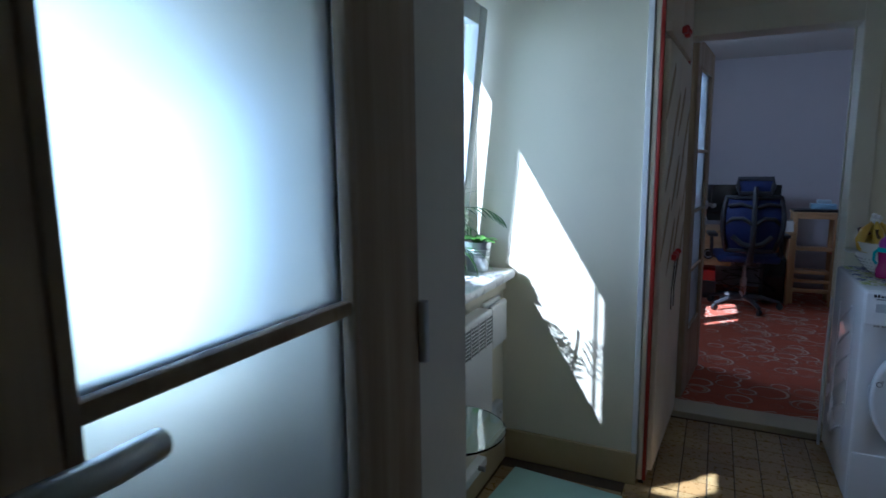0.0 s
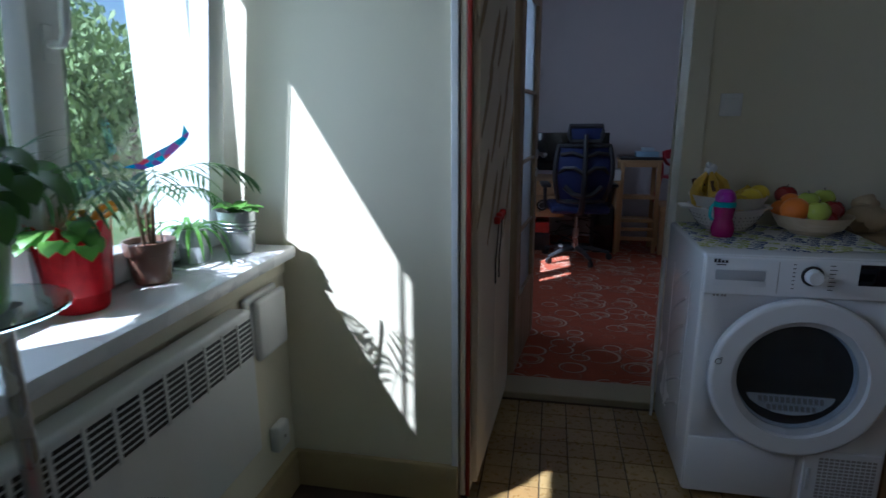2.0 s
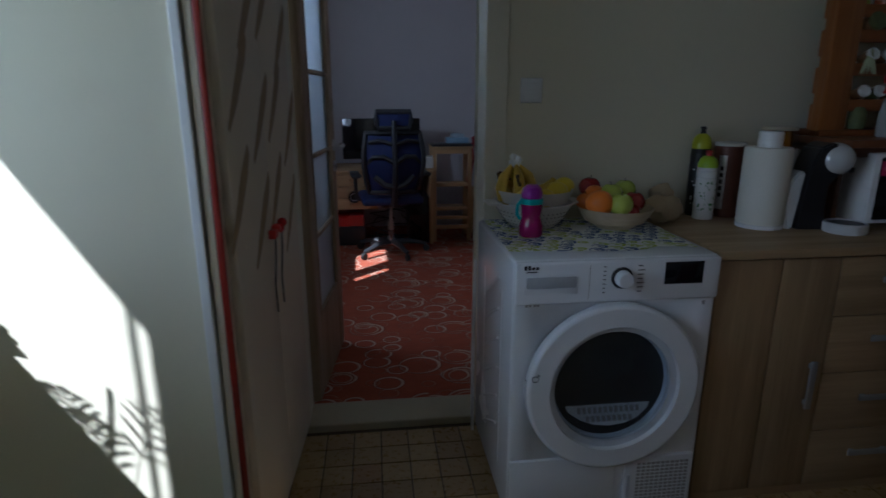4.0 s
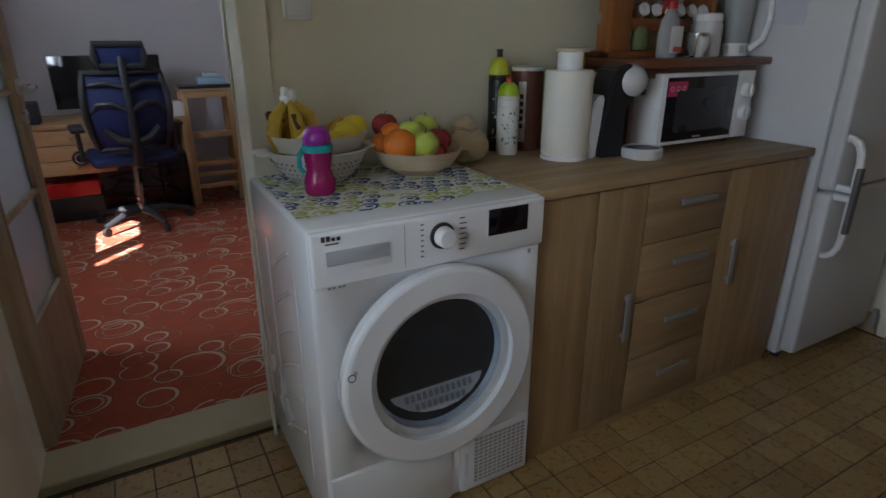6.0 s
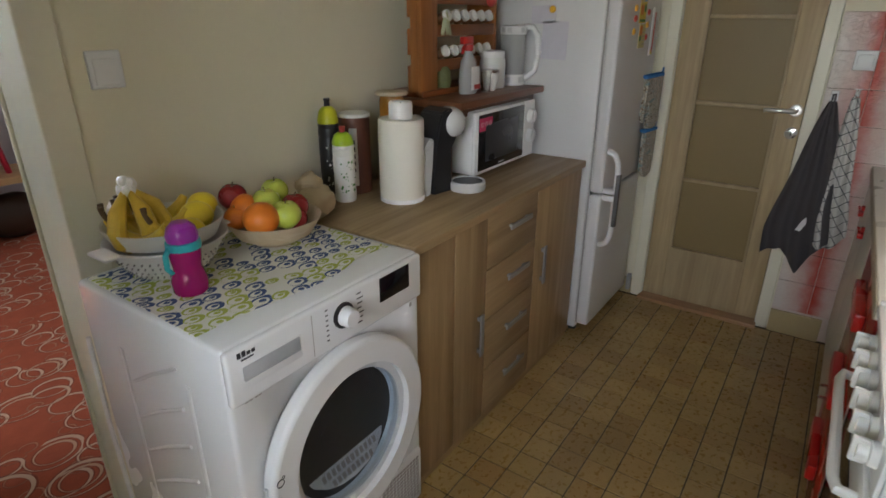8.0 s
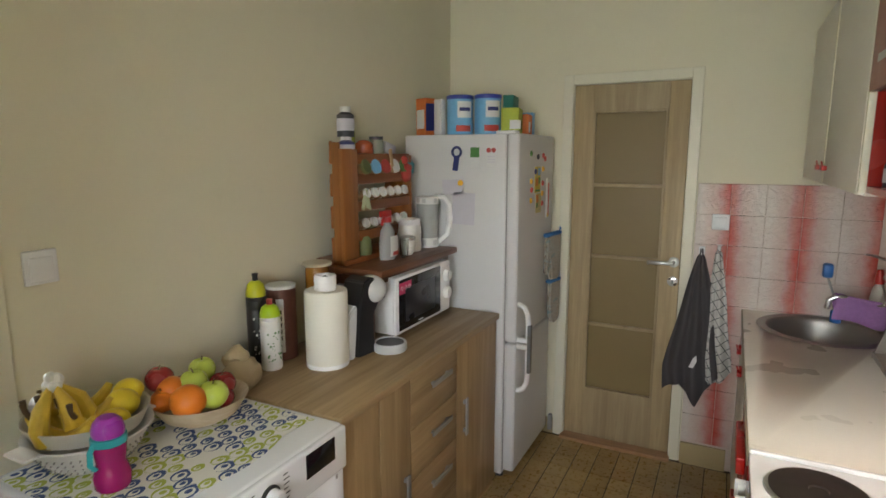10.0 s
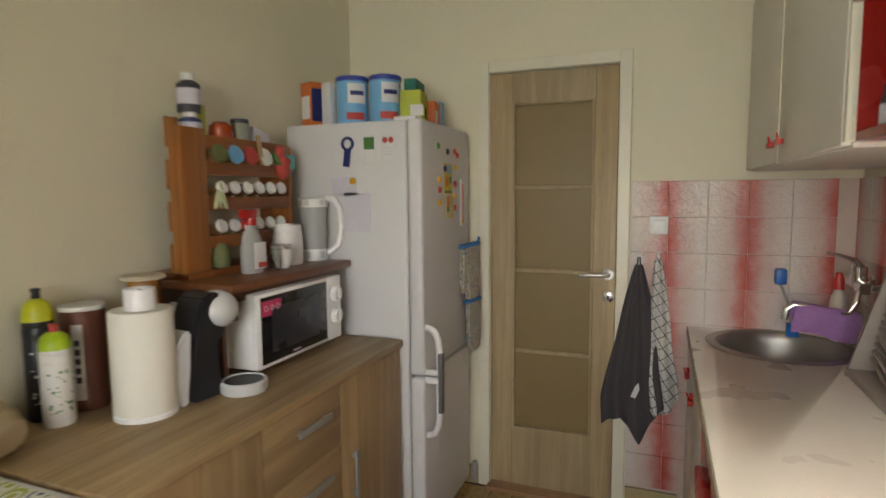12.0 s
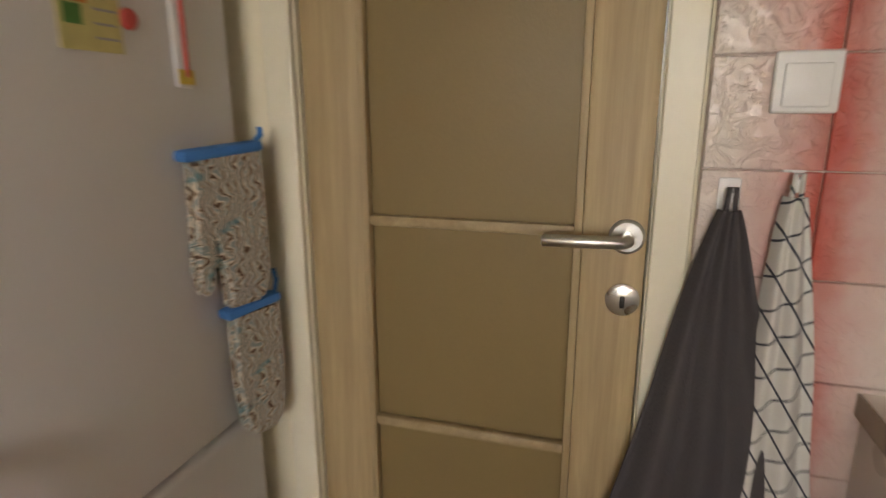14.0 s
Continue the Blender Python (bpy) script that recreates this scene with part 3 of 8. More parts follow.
def sash(name, y0, y1, z0, z1, tilt, handle_y):
    m = Matrix.Translation((0.055, 0, z0)) @ Matrix.Rotation(radians(tilt), 4, "Y")
    fr = part(name, B().box(0, 0.06, y0, y0 + 0.075, 0, z1 - z0, 0.006, m=m).box(0, 0.06, y1 - 0.075, y1, 0, z1 - z0, 0.006, m=m).box(0.001, 0.059, y0 + 0.075, y1 - 0.075, 0, 0.075, 0.006, m=m).box(0.001, 0.059, y0 + 0.075, y1 - 0.075, z1 - z0 - 0.075, z1 - z0, 0.006, m=m), M_PVC, win)
    pane = part("pane", B().box(0.022, 0.028, y0 + 0.07, y1 - 0.07, 0.07, z1 - z0 - 0.07, m=m), M_GLASS, fr)
    pane.visible_shadow = False
    part("gasket", B().box(0.0595, 0.0605, y0 + 0.074, y0 + 0.079, 0.07, z1 - z0 - 0.07, m=m).box(0.0595, 0.0605, y1 - 0.079, y1 - 0.074, 0.07, z1 - z0 - 0.07, m=m), M_GREY, fr)
    hz = (z1 - z0) * 0.50
    part("window_handle", B().box(0.06, 0.068, handle_y - 0.013, handle_y + 0.013, hz - 0.035, hz + 0.035, 0.003, m=m).tube([m @ Vector((0.066, handle_y, hz)), m @ Vector((0.095, handle_y, hz + 0.002)), m @ Vector((0.105, handle_y, hz + 0.02)), m @ Vector((0.105, handle_y, hz + 0.13))], 0.009, 10), M_PVC, fr, "white window handle")


sash("sash", 0.0 - 0.018, fy1 - 0.072, 0.02, fz1 - 0.05, 6.0, 0.02)
sash("sash", fy0 + 0.045, -0.042, 0.02, fz1 - 0.05, 0.0, -0.075)
# unseen bar, added to draw a narrow shadow line through the sun patch
rail = thing("shadow_bar", 0.90, 2.477, 0.80, "slim grey bar added outside to cast a thin shadow line", "rail", kind="structure")
part("rod", B().box(-0.005, 0.005, -0.005, 0.005, 0.0, 1.55, 0.001), M_GREY, rail)
chain = thing("blind_chain", 1.07, 3.118, 1.16, "white beaded pull chain of the window blind", "chain")
bead = B()
for i in range(60):
    bead.ball((0.02 + 0.0012 * i * 0.3, 0.0 if i % 2 else 0.001, 0.015 * i), 0.0035, seg=6, rings=4)
part("bead_string", bead, M_PVC, chain)
part("tassel", B().tube([(0.02, 0, 0.0), (0.028, 0.002, -0.03), (0.036, 0.002, -0.05)], 0.003, 6), M_PVC, chain)
setting("outer_reveal", B().box(0.768, 0.949, 3.190, 3.1985, 0.78, 2.358, 0.002), mat("white_render", (0.80, 0.79, 0.75), 0.85, var=0.05, scale=3, fine=60, relief=0.2), "sunlit white rendered outer reveal of the window")
setting("window_sill", B().box(1.02, 1.280, 1.82, 3.190, 0.832, 0.872, 0.012), M_WHITE, "white painted deep window sill", flat=False)
setting("trim", B().box(1.218, 1.236, 1.86, 3.19, 0.78, 0.831, 0.003), M_WALL, "plaster ledge under the sill")

# what the windows look onto
M_LEAF_FAR = mat("sunlit_leaves", (0.21, 0.29, 0.11), 0.6, var=0.45, scale=3, fine=14, relief=0.2)
M_GROUND = mat("grass_ground", (0.10, 0.14, 0.05), 0.9, var=0.3, scale=0.6, fine=6, relief=0.4)
setting("ground", B().box(-90, 0.3, -90, 95, -4.2, -4.0), M_GROUND, "sunlit grass outside the building")
setting("facade_wall", B().box(0.40, 0.60, -30, -1.1, -4.0, 6), M_WALL, "rendered outside wall of the building")
setting("facade_wall", B().box(0.40, 0.60, 8.1, 30, -4.0, 6), M_WALL, "rendered outside wall of the building")


def tree(x, y, h, r, seed):
    rng = random.Random(seed)
    ob = thing("tree", x, y, -4.0, "leafy green tree in bright sun outside the window", "tree")
    part("trunk", B().tube([(0, 0, 0), (0.05, 0.02, h * 0.3), (-0.05, 0.05, h * 0.6), (0.03, 0, h * 0.85)], [0.2, 0.16, 0.10, 0.04], 8), M_DARKW, ob)
    limbs = B()
    for i in range(7):
        a, z = i * 2.4, h * (0.35 + 0.07 * i)
        limbs.tube([(0, 0, z), (math.cos(a) * r * 0.4, math.sin(a) * r * 0.4, z + 0.5), (math.cos(a) * r * 0.8, math.sin(a) * r * 0.8, z + 1.1)], [0.07, 0.045, 0.02], 6)
    part("limb", limbs, M_DARKW, ob)
    verts, faces = [], []
    for i in range(7000):
        u, v, w = rng.gauss(0, 1), rng.gauss(0, 1), rng.gauss(0, 1)
        n = math.sqrt(u * u + v * v + w * w)
        rad = r * (0.55 + 0.5 * rng.random()) * (0.8 + 0.35 * noise.noise(Vector((u / n * 1.7 + seed, v / n * 1.7, w / n * 1.7))))
        c = Vector((u / n * rad, v / n * rad, h * 0.72 + w / n * rad * 1.15))
        q = Euler((rng.random() * 6, rng.random() * 6, rng.random() * 6)).to_matrix()
        s = 0.055 + 0.07 * rng.random()
        k = len(verts)
        verts += [c + q @ Vector(p) * s for p in ((-1, 0, 0), (0, -0.45, 0.1), (1, 0, 0), (0, 0.45, 0.1))]
        faces.append((k, k + 1, k + 2, k + 3))
    me = bpy.data.meshes.new("crown")
    me.from_pydata(verts, [], faces)
    part("crown", me, M_LEAF_FAR, ob, flat=True)


for i, (tx, ty, th, tr) in enumerate(((-7.6, 10.5, 7.6, 2.4), (-6.4, 12.0, 7.0, 2.2), (-10.5, 13.4, 8.6, 3.0), (-12, 6.5, 8.0, 2.6), (-9.5, 8.0, 7.2, 2.2), (-15, 18, 10.0, 3.4))):
    tree(tx, ty, th, tr, 11 + i)

# ---- tumble dryer ----
M_ENAMEL = mat("white_enamel", (0.74, 0.75, 0.77), 0.22, var=0.02, scale=2, fine=120, relief=0.015)
M_SILVERGREY = mat("pale_grey_plastic", (0.55, 0.57, 0.60), 0.3, var=0.04, relief=0.02)
ma, nt, bs = nodes_of("smoked_door_glass")
clearer = nt.nodes.new("ShaderNodeBsdfTransparent")
clearer.inputs["Color"].default_value = (0.86, 0.88, 0.90, 1)
shine = nt.nodes.new("ShaderNodeBsdfGlossy")
shine.inputs["Roughness"].default_value = 0.04
blend = nt.nodes.new("ShaderNodeMixShader")
blend.inputs[0].default_value = 0.02
nt.links.new(clearer.outputs[0], blend.inputs[1])
nt.links.new(shine.outputs[0], blend.inputs[2])
nt.links.new(blend.outputs[0], nt.nodes["Material Output"].inputs["Surface"])
M_SMOKE = ma
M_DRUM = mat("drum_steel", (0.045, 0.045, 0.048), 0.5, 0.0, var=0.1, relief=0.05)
M_INK = mat("dark_print", (0.03, 0.03, 0.04), 0.5, var=0.1, relief=0.0)


def bars(name, parent, x0, x1, z0, z1, y, material, n=1, seed=0):
    """Small printed marks as thin raised bars on a front that faces -y."""
    rng = random.Random(seed)
    b = B()
    for i in range(n):
        u0 = x0 + (x1 - x0) * i / n
        u1 = x0 + (x1 - x0) * (i + 0.72) / n
        b.box(u0, u1, y - 0.0006, y + 0.0006, z0, z0 + (z1 - z0) * (1 if n < 3 else rng.uniform(0.6, 1)))
    return part(name, b, material, parent, flat=True)


dryer = thing("tumble_dryer", 2.551, 3.365, 0, "white front-loading tumble dryer with a round glass door", "dryer")
body = B().box(0, 0.603, 0.012, 0.56, 0.012, 0.85, 0.012, 3)
part("cabinet", body, M_ENAMEL, dryer)
part("control_panel", B().box(0.002, 0.601, 0.0, 0.02, 0.722, 0.846, 0.008, 3), M_ENAMEL, dryer)
part("kick_panel", B().box(0.004, 0.340, 0.003, 0.02, 0.020, 0.222, 0.005), M_ENAMEL, dryer)
part("side_rib", B().box(-0.003, 0.002, 0.14, 0.155, 0.13, 0.72, 0.002).box(-0.003, 0.002, 0.40, 0.415, 0.13, 0.72, 0.002), M_ENAMEL, dryer)
ribs = B()
for k in range(6):
    z = 0.70 - 0.10 * k
    ribs.tube([(-0.001, 0.18, z + 0.05), (-0.003, 0.28, z), (-0.001, 0.38, z - 0.06)], 0.005, 6)
part("pressed_rib", ribs, M_ENAMEL, dryer)
tray = part("water_tray_handle", B().box(0.028, 0.182, -0.001, 0.006, 0.752, 0.810, 0.004), M_ENAMEL, dryer, "recessed white drawer grip")
# raised grey plate: the shade inside the white grip, given as colour
part("recess", B().box(0.034, 0.176, -0.0025, 0.0, 0.772, 0.804, 0.003), mat("recess_shade", (0.42, 0.44, 0.47), 0.4, relief=0.0), tray)
part("panel_seam", B().box(0.212, 0.2135, -0.0008, 0.002, 0.735, 0.835), M_GREY, dryer)
knob = part("program_knob", B().lathe([(0, 0), (0.031, 0), (0.031, 0.006), (0.026, 0.008), (0, 0.008)], seg=36, m=Matrix.Translation((0.306, 0.001, 0.795)) @ Matrix.Rotation(radians(90), 4, "X")), M_BLACK, dryer, "black knob ring")
part("knob_cap", B().lathe([(0, 0.006), (0.024, 0.006), (0.023, 0.030), (0.020, 0.034), (0, 0.034)], seg=36, m=Matrix.Translation((0.306, 0.001, 0.795)) @ Matrix.Rotation(radians(90), 4, "X")), M_ENAMEL, knob, "white program knob")
part("display", B().box(0.432, 0.548, -0.0012, 0.004, 0.770, 0.836, 0.002), M_GLOSSBLACK, dryer, "dark glossy display")
for k in range(7):
    bars("program_mark", dryer, 0.252, 0.262, 0.752 + 0.0125 * k, 0.7545 + 0.0125 * k, -0.0006, M_INK)
    bars("program_mark", dryer, 0.352, 0.372 + 0.004 * (k % 3), 0.752 + 0.0125 * k, 0.7545 + 0.0125 * k, -0.0006, M_INK)
bars("maker_mark", dryer, 0.026, 0.070, 0.826, 0.838, -0.0006, M_INK, 4, 2)
bars("maker_mark", dryer, 0.034, 0.074, 0.818, 0.821, -0.0006, M_INK)
bars("rating_label", dryer, 0.036, 0.056, 0.714, 0.728, 0.0114, M_GREY, 2)
bars("rating_label", dryer, 0.060, 0.078, 0.714, 0.728, 0.0114, M_GREY, 2)
bars("energy_mark", dryer, 0.562, 0.574, 0.700, 0.712, 0.0114, M_GREY, 1)
DC, DR = (0.302, 0.462), 0.262
door = part("door", B().ring(DC, DR, 0.196, -0.030, 0.012, 72), M_ENAMEL, dryer, "round white door ring")
bmod = door.modifiers.new("round", "BEVEL")
bmod.width, bmod.segments = 0.012, 3
part("inner_ring", B().ring(DC, 0.198, 0.176, -0.012, 0.014, 64), M_SILVERGREY, door, "pale grey inner ring")
bowl = [(0.178, 0.0), (0.165, 0.012), (0.13, 0.020), (0.07, 0.024), (0.0, 0.025)]
part("door_glass", B().lathe(bowl, seg=48, m=Matrix.Translation((DC[0], -0.004, DC[1])) @ Matrix.Rotation(radians(90), 4, "X")), M_SMOKE, door, "dark smoked bowl glass")
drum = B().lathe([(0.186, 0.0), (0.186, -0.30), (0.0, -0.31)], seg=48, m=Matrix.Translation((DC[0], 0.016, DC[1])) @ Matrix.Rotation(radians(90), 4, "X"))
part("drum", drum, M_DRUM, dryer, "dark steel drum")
bmb = part("cut", B().ring((DC[0], DC[1]), 0.187, 0.0001, 0.0, 0.34, 48), M_DRUM)
bo = bpy.data.objects["cabinet"].modifiers.new("hole", "BOOLEAN")
bo.object, bo.solver = bmb, "EXACT"
bmb.parent = dryer
dg = bpy.context.evaluated_depsgraph_get()
cab = bpy.data.objects["cabinet"]
flatme = bpy.data.meshes.new_from_object(cab.evaluated_get(dg))
cab.modifiers.clear()
cab.data = flatme
bpy.data.objects.remove(bmb)
part("bowl_rim", B().lathe([(0.179, 0.0), (0.160, -0.030), (0.150, -0.085), (0.153, -0.085), (0.163, -0.030), (0.182, 0.0), (0.179, 0.0)], seg=56, m=Matrix.Translation((DC[0], 0.002, DC[1])) @ Matrix.Rotation(radians(90), 4, "X")), mat("pale_blue_plastic", (0.56, 0.63, 0.72), 0.3, var=0.04, relief=0.02), dryer, "pale blue grey bowl rim")
lm = Matrix.Translation((DC[0], 0.030, DC[1] - 0.048)) @ Matrix.Rotation(radians(66), 4, "X")
lint = part("lint_filter", B().slab([(-0.140, 0.0)] + [(0.140 * math.cos(radians(a)), 0.088 * math.sin(radians(a))) for a in range(-170, -9, 20)] + [(0.140, 0.0)], -0.006, 0.004, m=lm), M_SILVERGREY, dryer, "pale grey slotted lint filter")
slits = B()
for r in range(3):
    for c in range(15 - 3 * r):
        x = (c - (14 - 3 * r) / 2) * 0.0165
        slits.box(x - 0.0055, x + 0.0055, -0.024 - 0.026 * r, -0.006 - 0.026 * r, 0.0052, 0.0052, m=lm)
part("slot_field", slits, M_GREY, lint, "darker filter slots", flat=True)
part("door_latch", B().box(0.036, 0.046, -0.012, 0.0, 0.45, 0.50, 0.003), M_SILVERGREY, dryer)
part("lock_mark", B().ring((0.062, 0.512), 0.010, 0.008, -0.0312, -0.0296, 16).ring((0.071, 0.523), 0.004, 0.0028, -0.0312, -0.0296, 12), M_INK, dryer)
grille = part("vent_grille", B().box(0.366, 0.590, 0.001, 0.02, 0.022, 0.210, 0.006), M_ENAMEL, dryer, "white slotted vent grille")
slots = B()
for i in range(11):
    for k in range(12):
        slots.box(0.408 + 0.0155 * i, 0.4195 + 0.0155 * i, -0.0005, 0.003, 0.045 + 0.0125 * k, 0.0525 + 0.0125 * k)
part("slot_field", slots, M_GREY, grille, flat=True)
part("grille_catch", B().box(0.376, 0.388, -0.002, 0.003, 0.07, 0.15, 0.002), M_SILVERGREY, grille)
for fx, fy in ((0.05, 0.06), (0.55, 0.06), (0.05, 0.50), (0.55, 0.50)):
    part("foot", B().cyl((fx, fy, 0.0), (fx, fy, 0.02), 0.02, seg=12), M_BLACK, dryer)
hose = thing("cable", 2.548, 3.90, 0.0, "white cable hanging beside the dryer", "cable")
part("sleeve", B().tube([(-0.012, 0.0, 0.0), (-0.02, -0.04, 0.10), (-0.018, -0.02, 0.25), (-0.012, 0.01, 0.45), (-0.005, 0.02, 0.7)], 0.006, 8), M_WHITE, hose)

# tea towel spread on the dryer
cl = thing("tea_towel", 2.55, 3.45, 0.851, "white tea towel printed with blue and green crescents", "cloth")
rows = []
for j in range(15):
    row = []
    for i in range(19):
        u, v = i / 18, j / 14
        x = 0.005 + 0.575 * u + 0.012 * (v - 0.3)
        y = 0.0 + 0.44 * v + 0.012 * math.sin(9 * u) * (1 - v)
        z = 0.003 + 0.0025 * noise.noise(Vector((u * 7, v * 6, 1))) ** 2 * 4 + 0.0015 * math.sin(17 * u + 5 * v)
        if u < 0.06:
            x, z = x - 0.0, z + 0.006 * (1 - u / 0.06)
        row.append((x, y, max(0.002, z)))
    rows.append(row)
part("cotton", B().sheet(rows, 0.002), M_PRINT, cl)

# ---- fruit, colander and bowl ----
M_COL = mat("white_colander_plastic", (0.72, 0.70, 0.68), 0.4, var=0.04, relief=0.03)
M_BOWL = wood("pale_bowl_wood", (0.60, 0.50, 0.36), (0.46, 0.35, 0.22), "x", 0.6, 0.6)
M_BANANA = mat("ripe_banana_peel", (0.58, 0.39, 0.04), 0.45, var=0.4, scale=22, fine=50, relief=0.1, dirt=1.0)
M_STEM = mat("brown_stem", (0.10, 0.06, 0.025), 0.8, var=0.3)
M_LEMON = mat("lemon_peel", (0.72, 0.55, 0.03), 0.4, var=0.1, scale=10, fine=160, relief=0.4)
M_ORANGE = mat("orange_peel", (0.75, 0.20, 0.02), 0.4, var=0.12, scale=9, fine=170, relief=0.4)
M_APPLE_G = mat("green_apple_skin", (0.48, 0.58, 0.09), 0.28, var=0.15, scale=9, relief=0.03)
M_APPLE_R = mat("red_apple_skin", (0.26, 0.02, 0.02), 0.25, var=0.45, scale=11, relief=0.03)
M_FOIL = mat("crumpled_foil", (0.85, 0.85, 0.86), 0.42, 0.85, var=0.1, fine=60, relief=0.9)

col = thing("colander", 2.715, 3.79, 0.853, "white plastic colander holding bananas and lemons", "colander")
prof = [(0.055, 0.0), (0.075, 0.004), (0.105, 0.035), (0.128, 0.078), (0.138, 0.086), (0.137, 0.090), (0.122, 0.081), (0.10, 0.038), (0.07, 0.010), (0.0, 0.009)]
part("shell", B().lathe(prof, seg=40), M_COL, col)
for s in (-1, 1):
    part("handle", B().box(min(s * 0.125, s * 0.165), max(s * 0.125, s * 0.165), -0.04, 0.04, 0.080, 0.090, 0.006), M_COL, col)
tray2 = part("inner_tray", B().lathe([(0.110, 0.088), (0.128, 0.128), (0.133, 0.130), (0.133, 0.127), (0.114, 0.088)], seg=36), mat("cloudy_tray", (0.66, 0.64, 0.58), 0.35, var=0.04, relief=0.02, Transmission_Weight=0.2), col, "cloudy plastic inner tray")
holes = B()
for i in range(44):
    for k in range(4):
        a = 2 * math.pi * i / 44
        r, z = 0.090 + 0.0095 * k + 0.0022, 0.020 + 0.014 * k
        holes.cyl((math.cos(a) * r, math.sin(a) * r, z), (math.cos(a) * (r + 0.004), math.sin(a) * (r + 0.004), z - 0.0018), 0.0022, seg=5)
part("hole_field", holes, M_GREY, col, flat=True)


def banana(x, y, z, a, tilt=0.0, label="speckled ripe banana in the colander"):
    ob = thing("banana", x, y, z, label, "banana", rz=a, group="bananas")
    pts, rs = [], []
    for i in range(11):
        u = i / 10
        th = radians(-55 + 110 * u)
        pts.append((0.10 * math.sin(th), 0.0, 0.10 * (1 - math.cos(th)) * (1 + tilt)))
        rs.append(0.017 * math.sin(math.pi * (0.10 + 0.82 * u)) ** 0.55 + 0.001)
    part("peel", B().tube(pts, rs, 10), M_BANANA, ob)
    p = pts[0]
    part("stem", B().tube([p, (p[0] - 0.010, 0, p[2] + 0.018), (p[0] - 0.012, 0, p[2] + 0.036)], [0.007, 0.005, 0.007], 8), M_STEM, ob)


for k, (bx, by, bz, ba) in enumerate(((2.635, 3.76, 0.955, -75), (2.660, 3.765, 0.958, -85), (2.69, 3.80, 0.945, -20), (2.72, 3.83, 0.965, 5), (2.74, 3.80, 0.955, 10), (2.73, 3.76, 0.95, 20))):
    banana(bx, by, bz, ba, 0.1 * (k % 3))
foil = thing("foil", 2.640, 3.845, 1.000, "crumpled silver foil wrapped round banana stems", "foil")
fb = B().ball((0, 0, 0.012), 0.020, 0.018, 0.026, 14, 10)
for vtx in fb.bm.verts:
    vtx.co *= 1 + 0.22 * noise.noise(vtx.co * 120)
part("wrap", fb, M_FOIL, foil)


def fruit(name, x, y, z, r, material, label, stem=True, sz=0.92, dimple=True):
    ob = thing(name, x, y, z, label, name, rz=random.uniform(0, 360), group=name + "s")
    b = B().ball((0, 0, 0), r, r * random.uniform(0.97, 1.03), r * sz, 22, 14)
    if dimple:
        for vtx in b.bm.verts:
            d = math.hypot(vtx.co.x, vtx.co.y) / r
            if vtx.co.z > 0:
                vtx.co.z -= 0.20 * r * math.exp(-(d / 0.28) ** 2)
            vtx.co *= 1 + 0.03 * math.sin(3 * math.atan2(vtx.co.y, vtx.co.x))
    part("flesh", b, material, ob)
    if stem:
        part("stem", B().tube([(0, 0, r * sz * 0.72), (0.002, 0.001, r * sz * 0.95), (0.005, 0.002, r * sz * 1.15)], [0.002, 0.0014, 0.0018], 6), M_STEM, ob)
    return ob


fruit("lemon", 2.79, 3.775, 0.972, 0.040, M_LEMON, "bright yellow lemon in the colander", False, 0.86, False)
fruit("lemon", 2.825, 3.80, 0.985, 0.036, M_LEMON, "bright yellow lemon in the colander", False, 0.9, False)
fruit("lemon", 2.735, 3.72, 0.960, 0.034, M_LEMON, "bright yellow lemon in the colander", False, 0.9, False)

fb = thing("fruit_bowl", 2.985, 3.735, 0.853, "pale wooden bowl heaped with apples and oranges", "bowl")
prof = [(0.05, 0.0), (0.060, 0.002), (0.095, 0.030), (0.122, 0.070), (0.127, 0.072), (0.125, 0.066), (0.098, 0.024), (0.05, 0.010), (0.0, 0.009)]
part("shell", B().lathe(prof, seg=48), M_BOWL, fb)
for kind, dx, dy, dz, r, ma, lab in (("orange", -0.064, -0.045, 0.092, 0.046, M_ORANGE, "orange with dimpled peel in the wooden bowl"), ("orange", -0.05, 0.035, 0.105, 0.037, M_ORANGE, "orange with dimpled peel in the wooden bowl"),
                                     ("apple", 0.005, -0.065, 0.090, 0.040, M_APPLE_G, "shiny green apple in the wooden bowl"), ("apple", -0.002, 0.0, 0.115, 0.037, M_APPLE_G, "shiny green apple in the wooden bowl"),
                                     ("apple", 0.070, 0.045, 0.120, 0.038, M_APPLE_G, "shiny green apple in the wooden bowl"), ("apple", 0.068, -0.035, 0.092, 0.037, M_APPLE_R, "dark red apple in the wooden bowl"),
                                     ("apple", -0.055, 0.075, 0.128, 0.037, M_APPLE_R, "dark red apple in the wooden bowl"), ("apple", 0.02, 0.06, 0.085, 0.036, M_APPLE_R, "dark red apple in the wooden bowl"), ("apple", 0.045, -0.06, 0.066, 0.030, M_APPLE_R, "dark red apple in the wooden bowl"), ("apple", -0.085, 0.03, 0.085, 0.033, M_ORANGE, "orange red apple in the wooden bowl")):
    fruit(kind, 2.970 + dx * 0.92, 3.735 + dy, 0.853 + dz, r, ma, lab, kind == "apple", 0.93, kind == "apple")

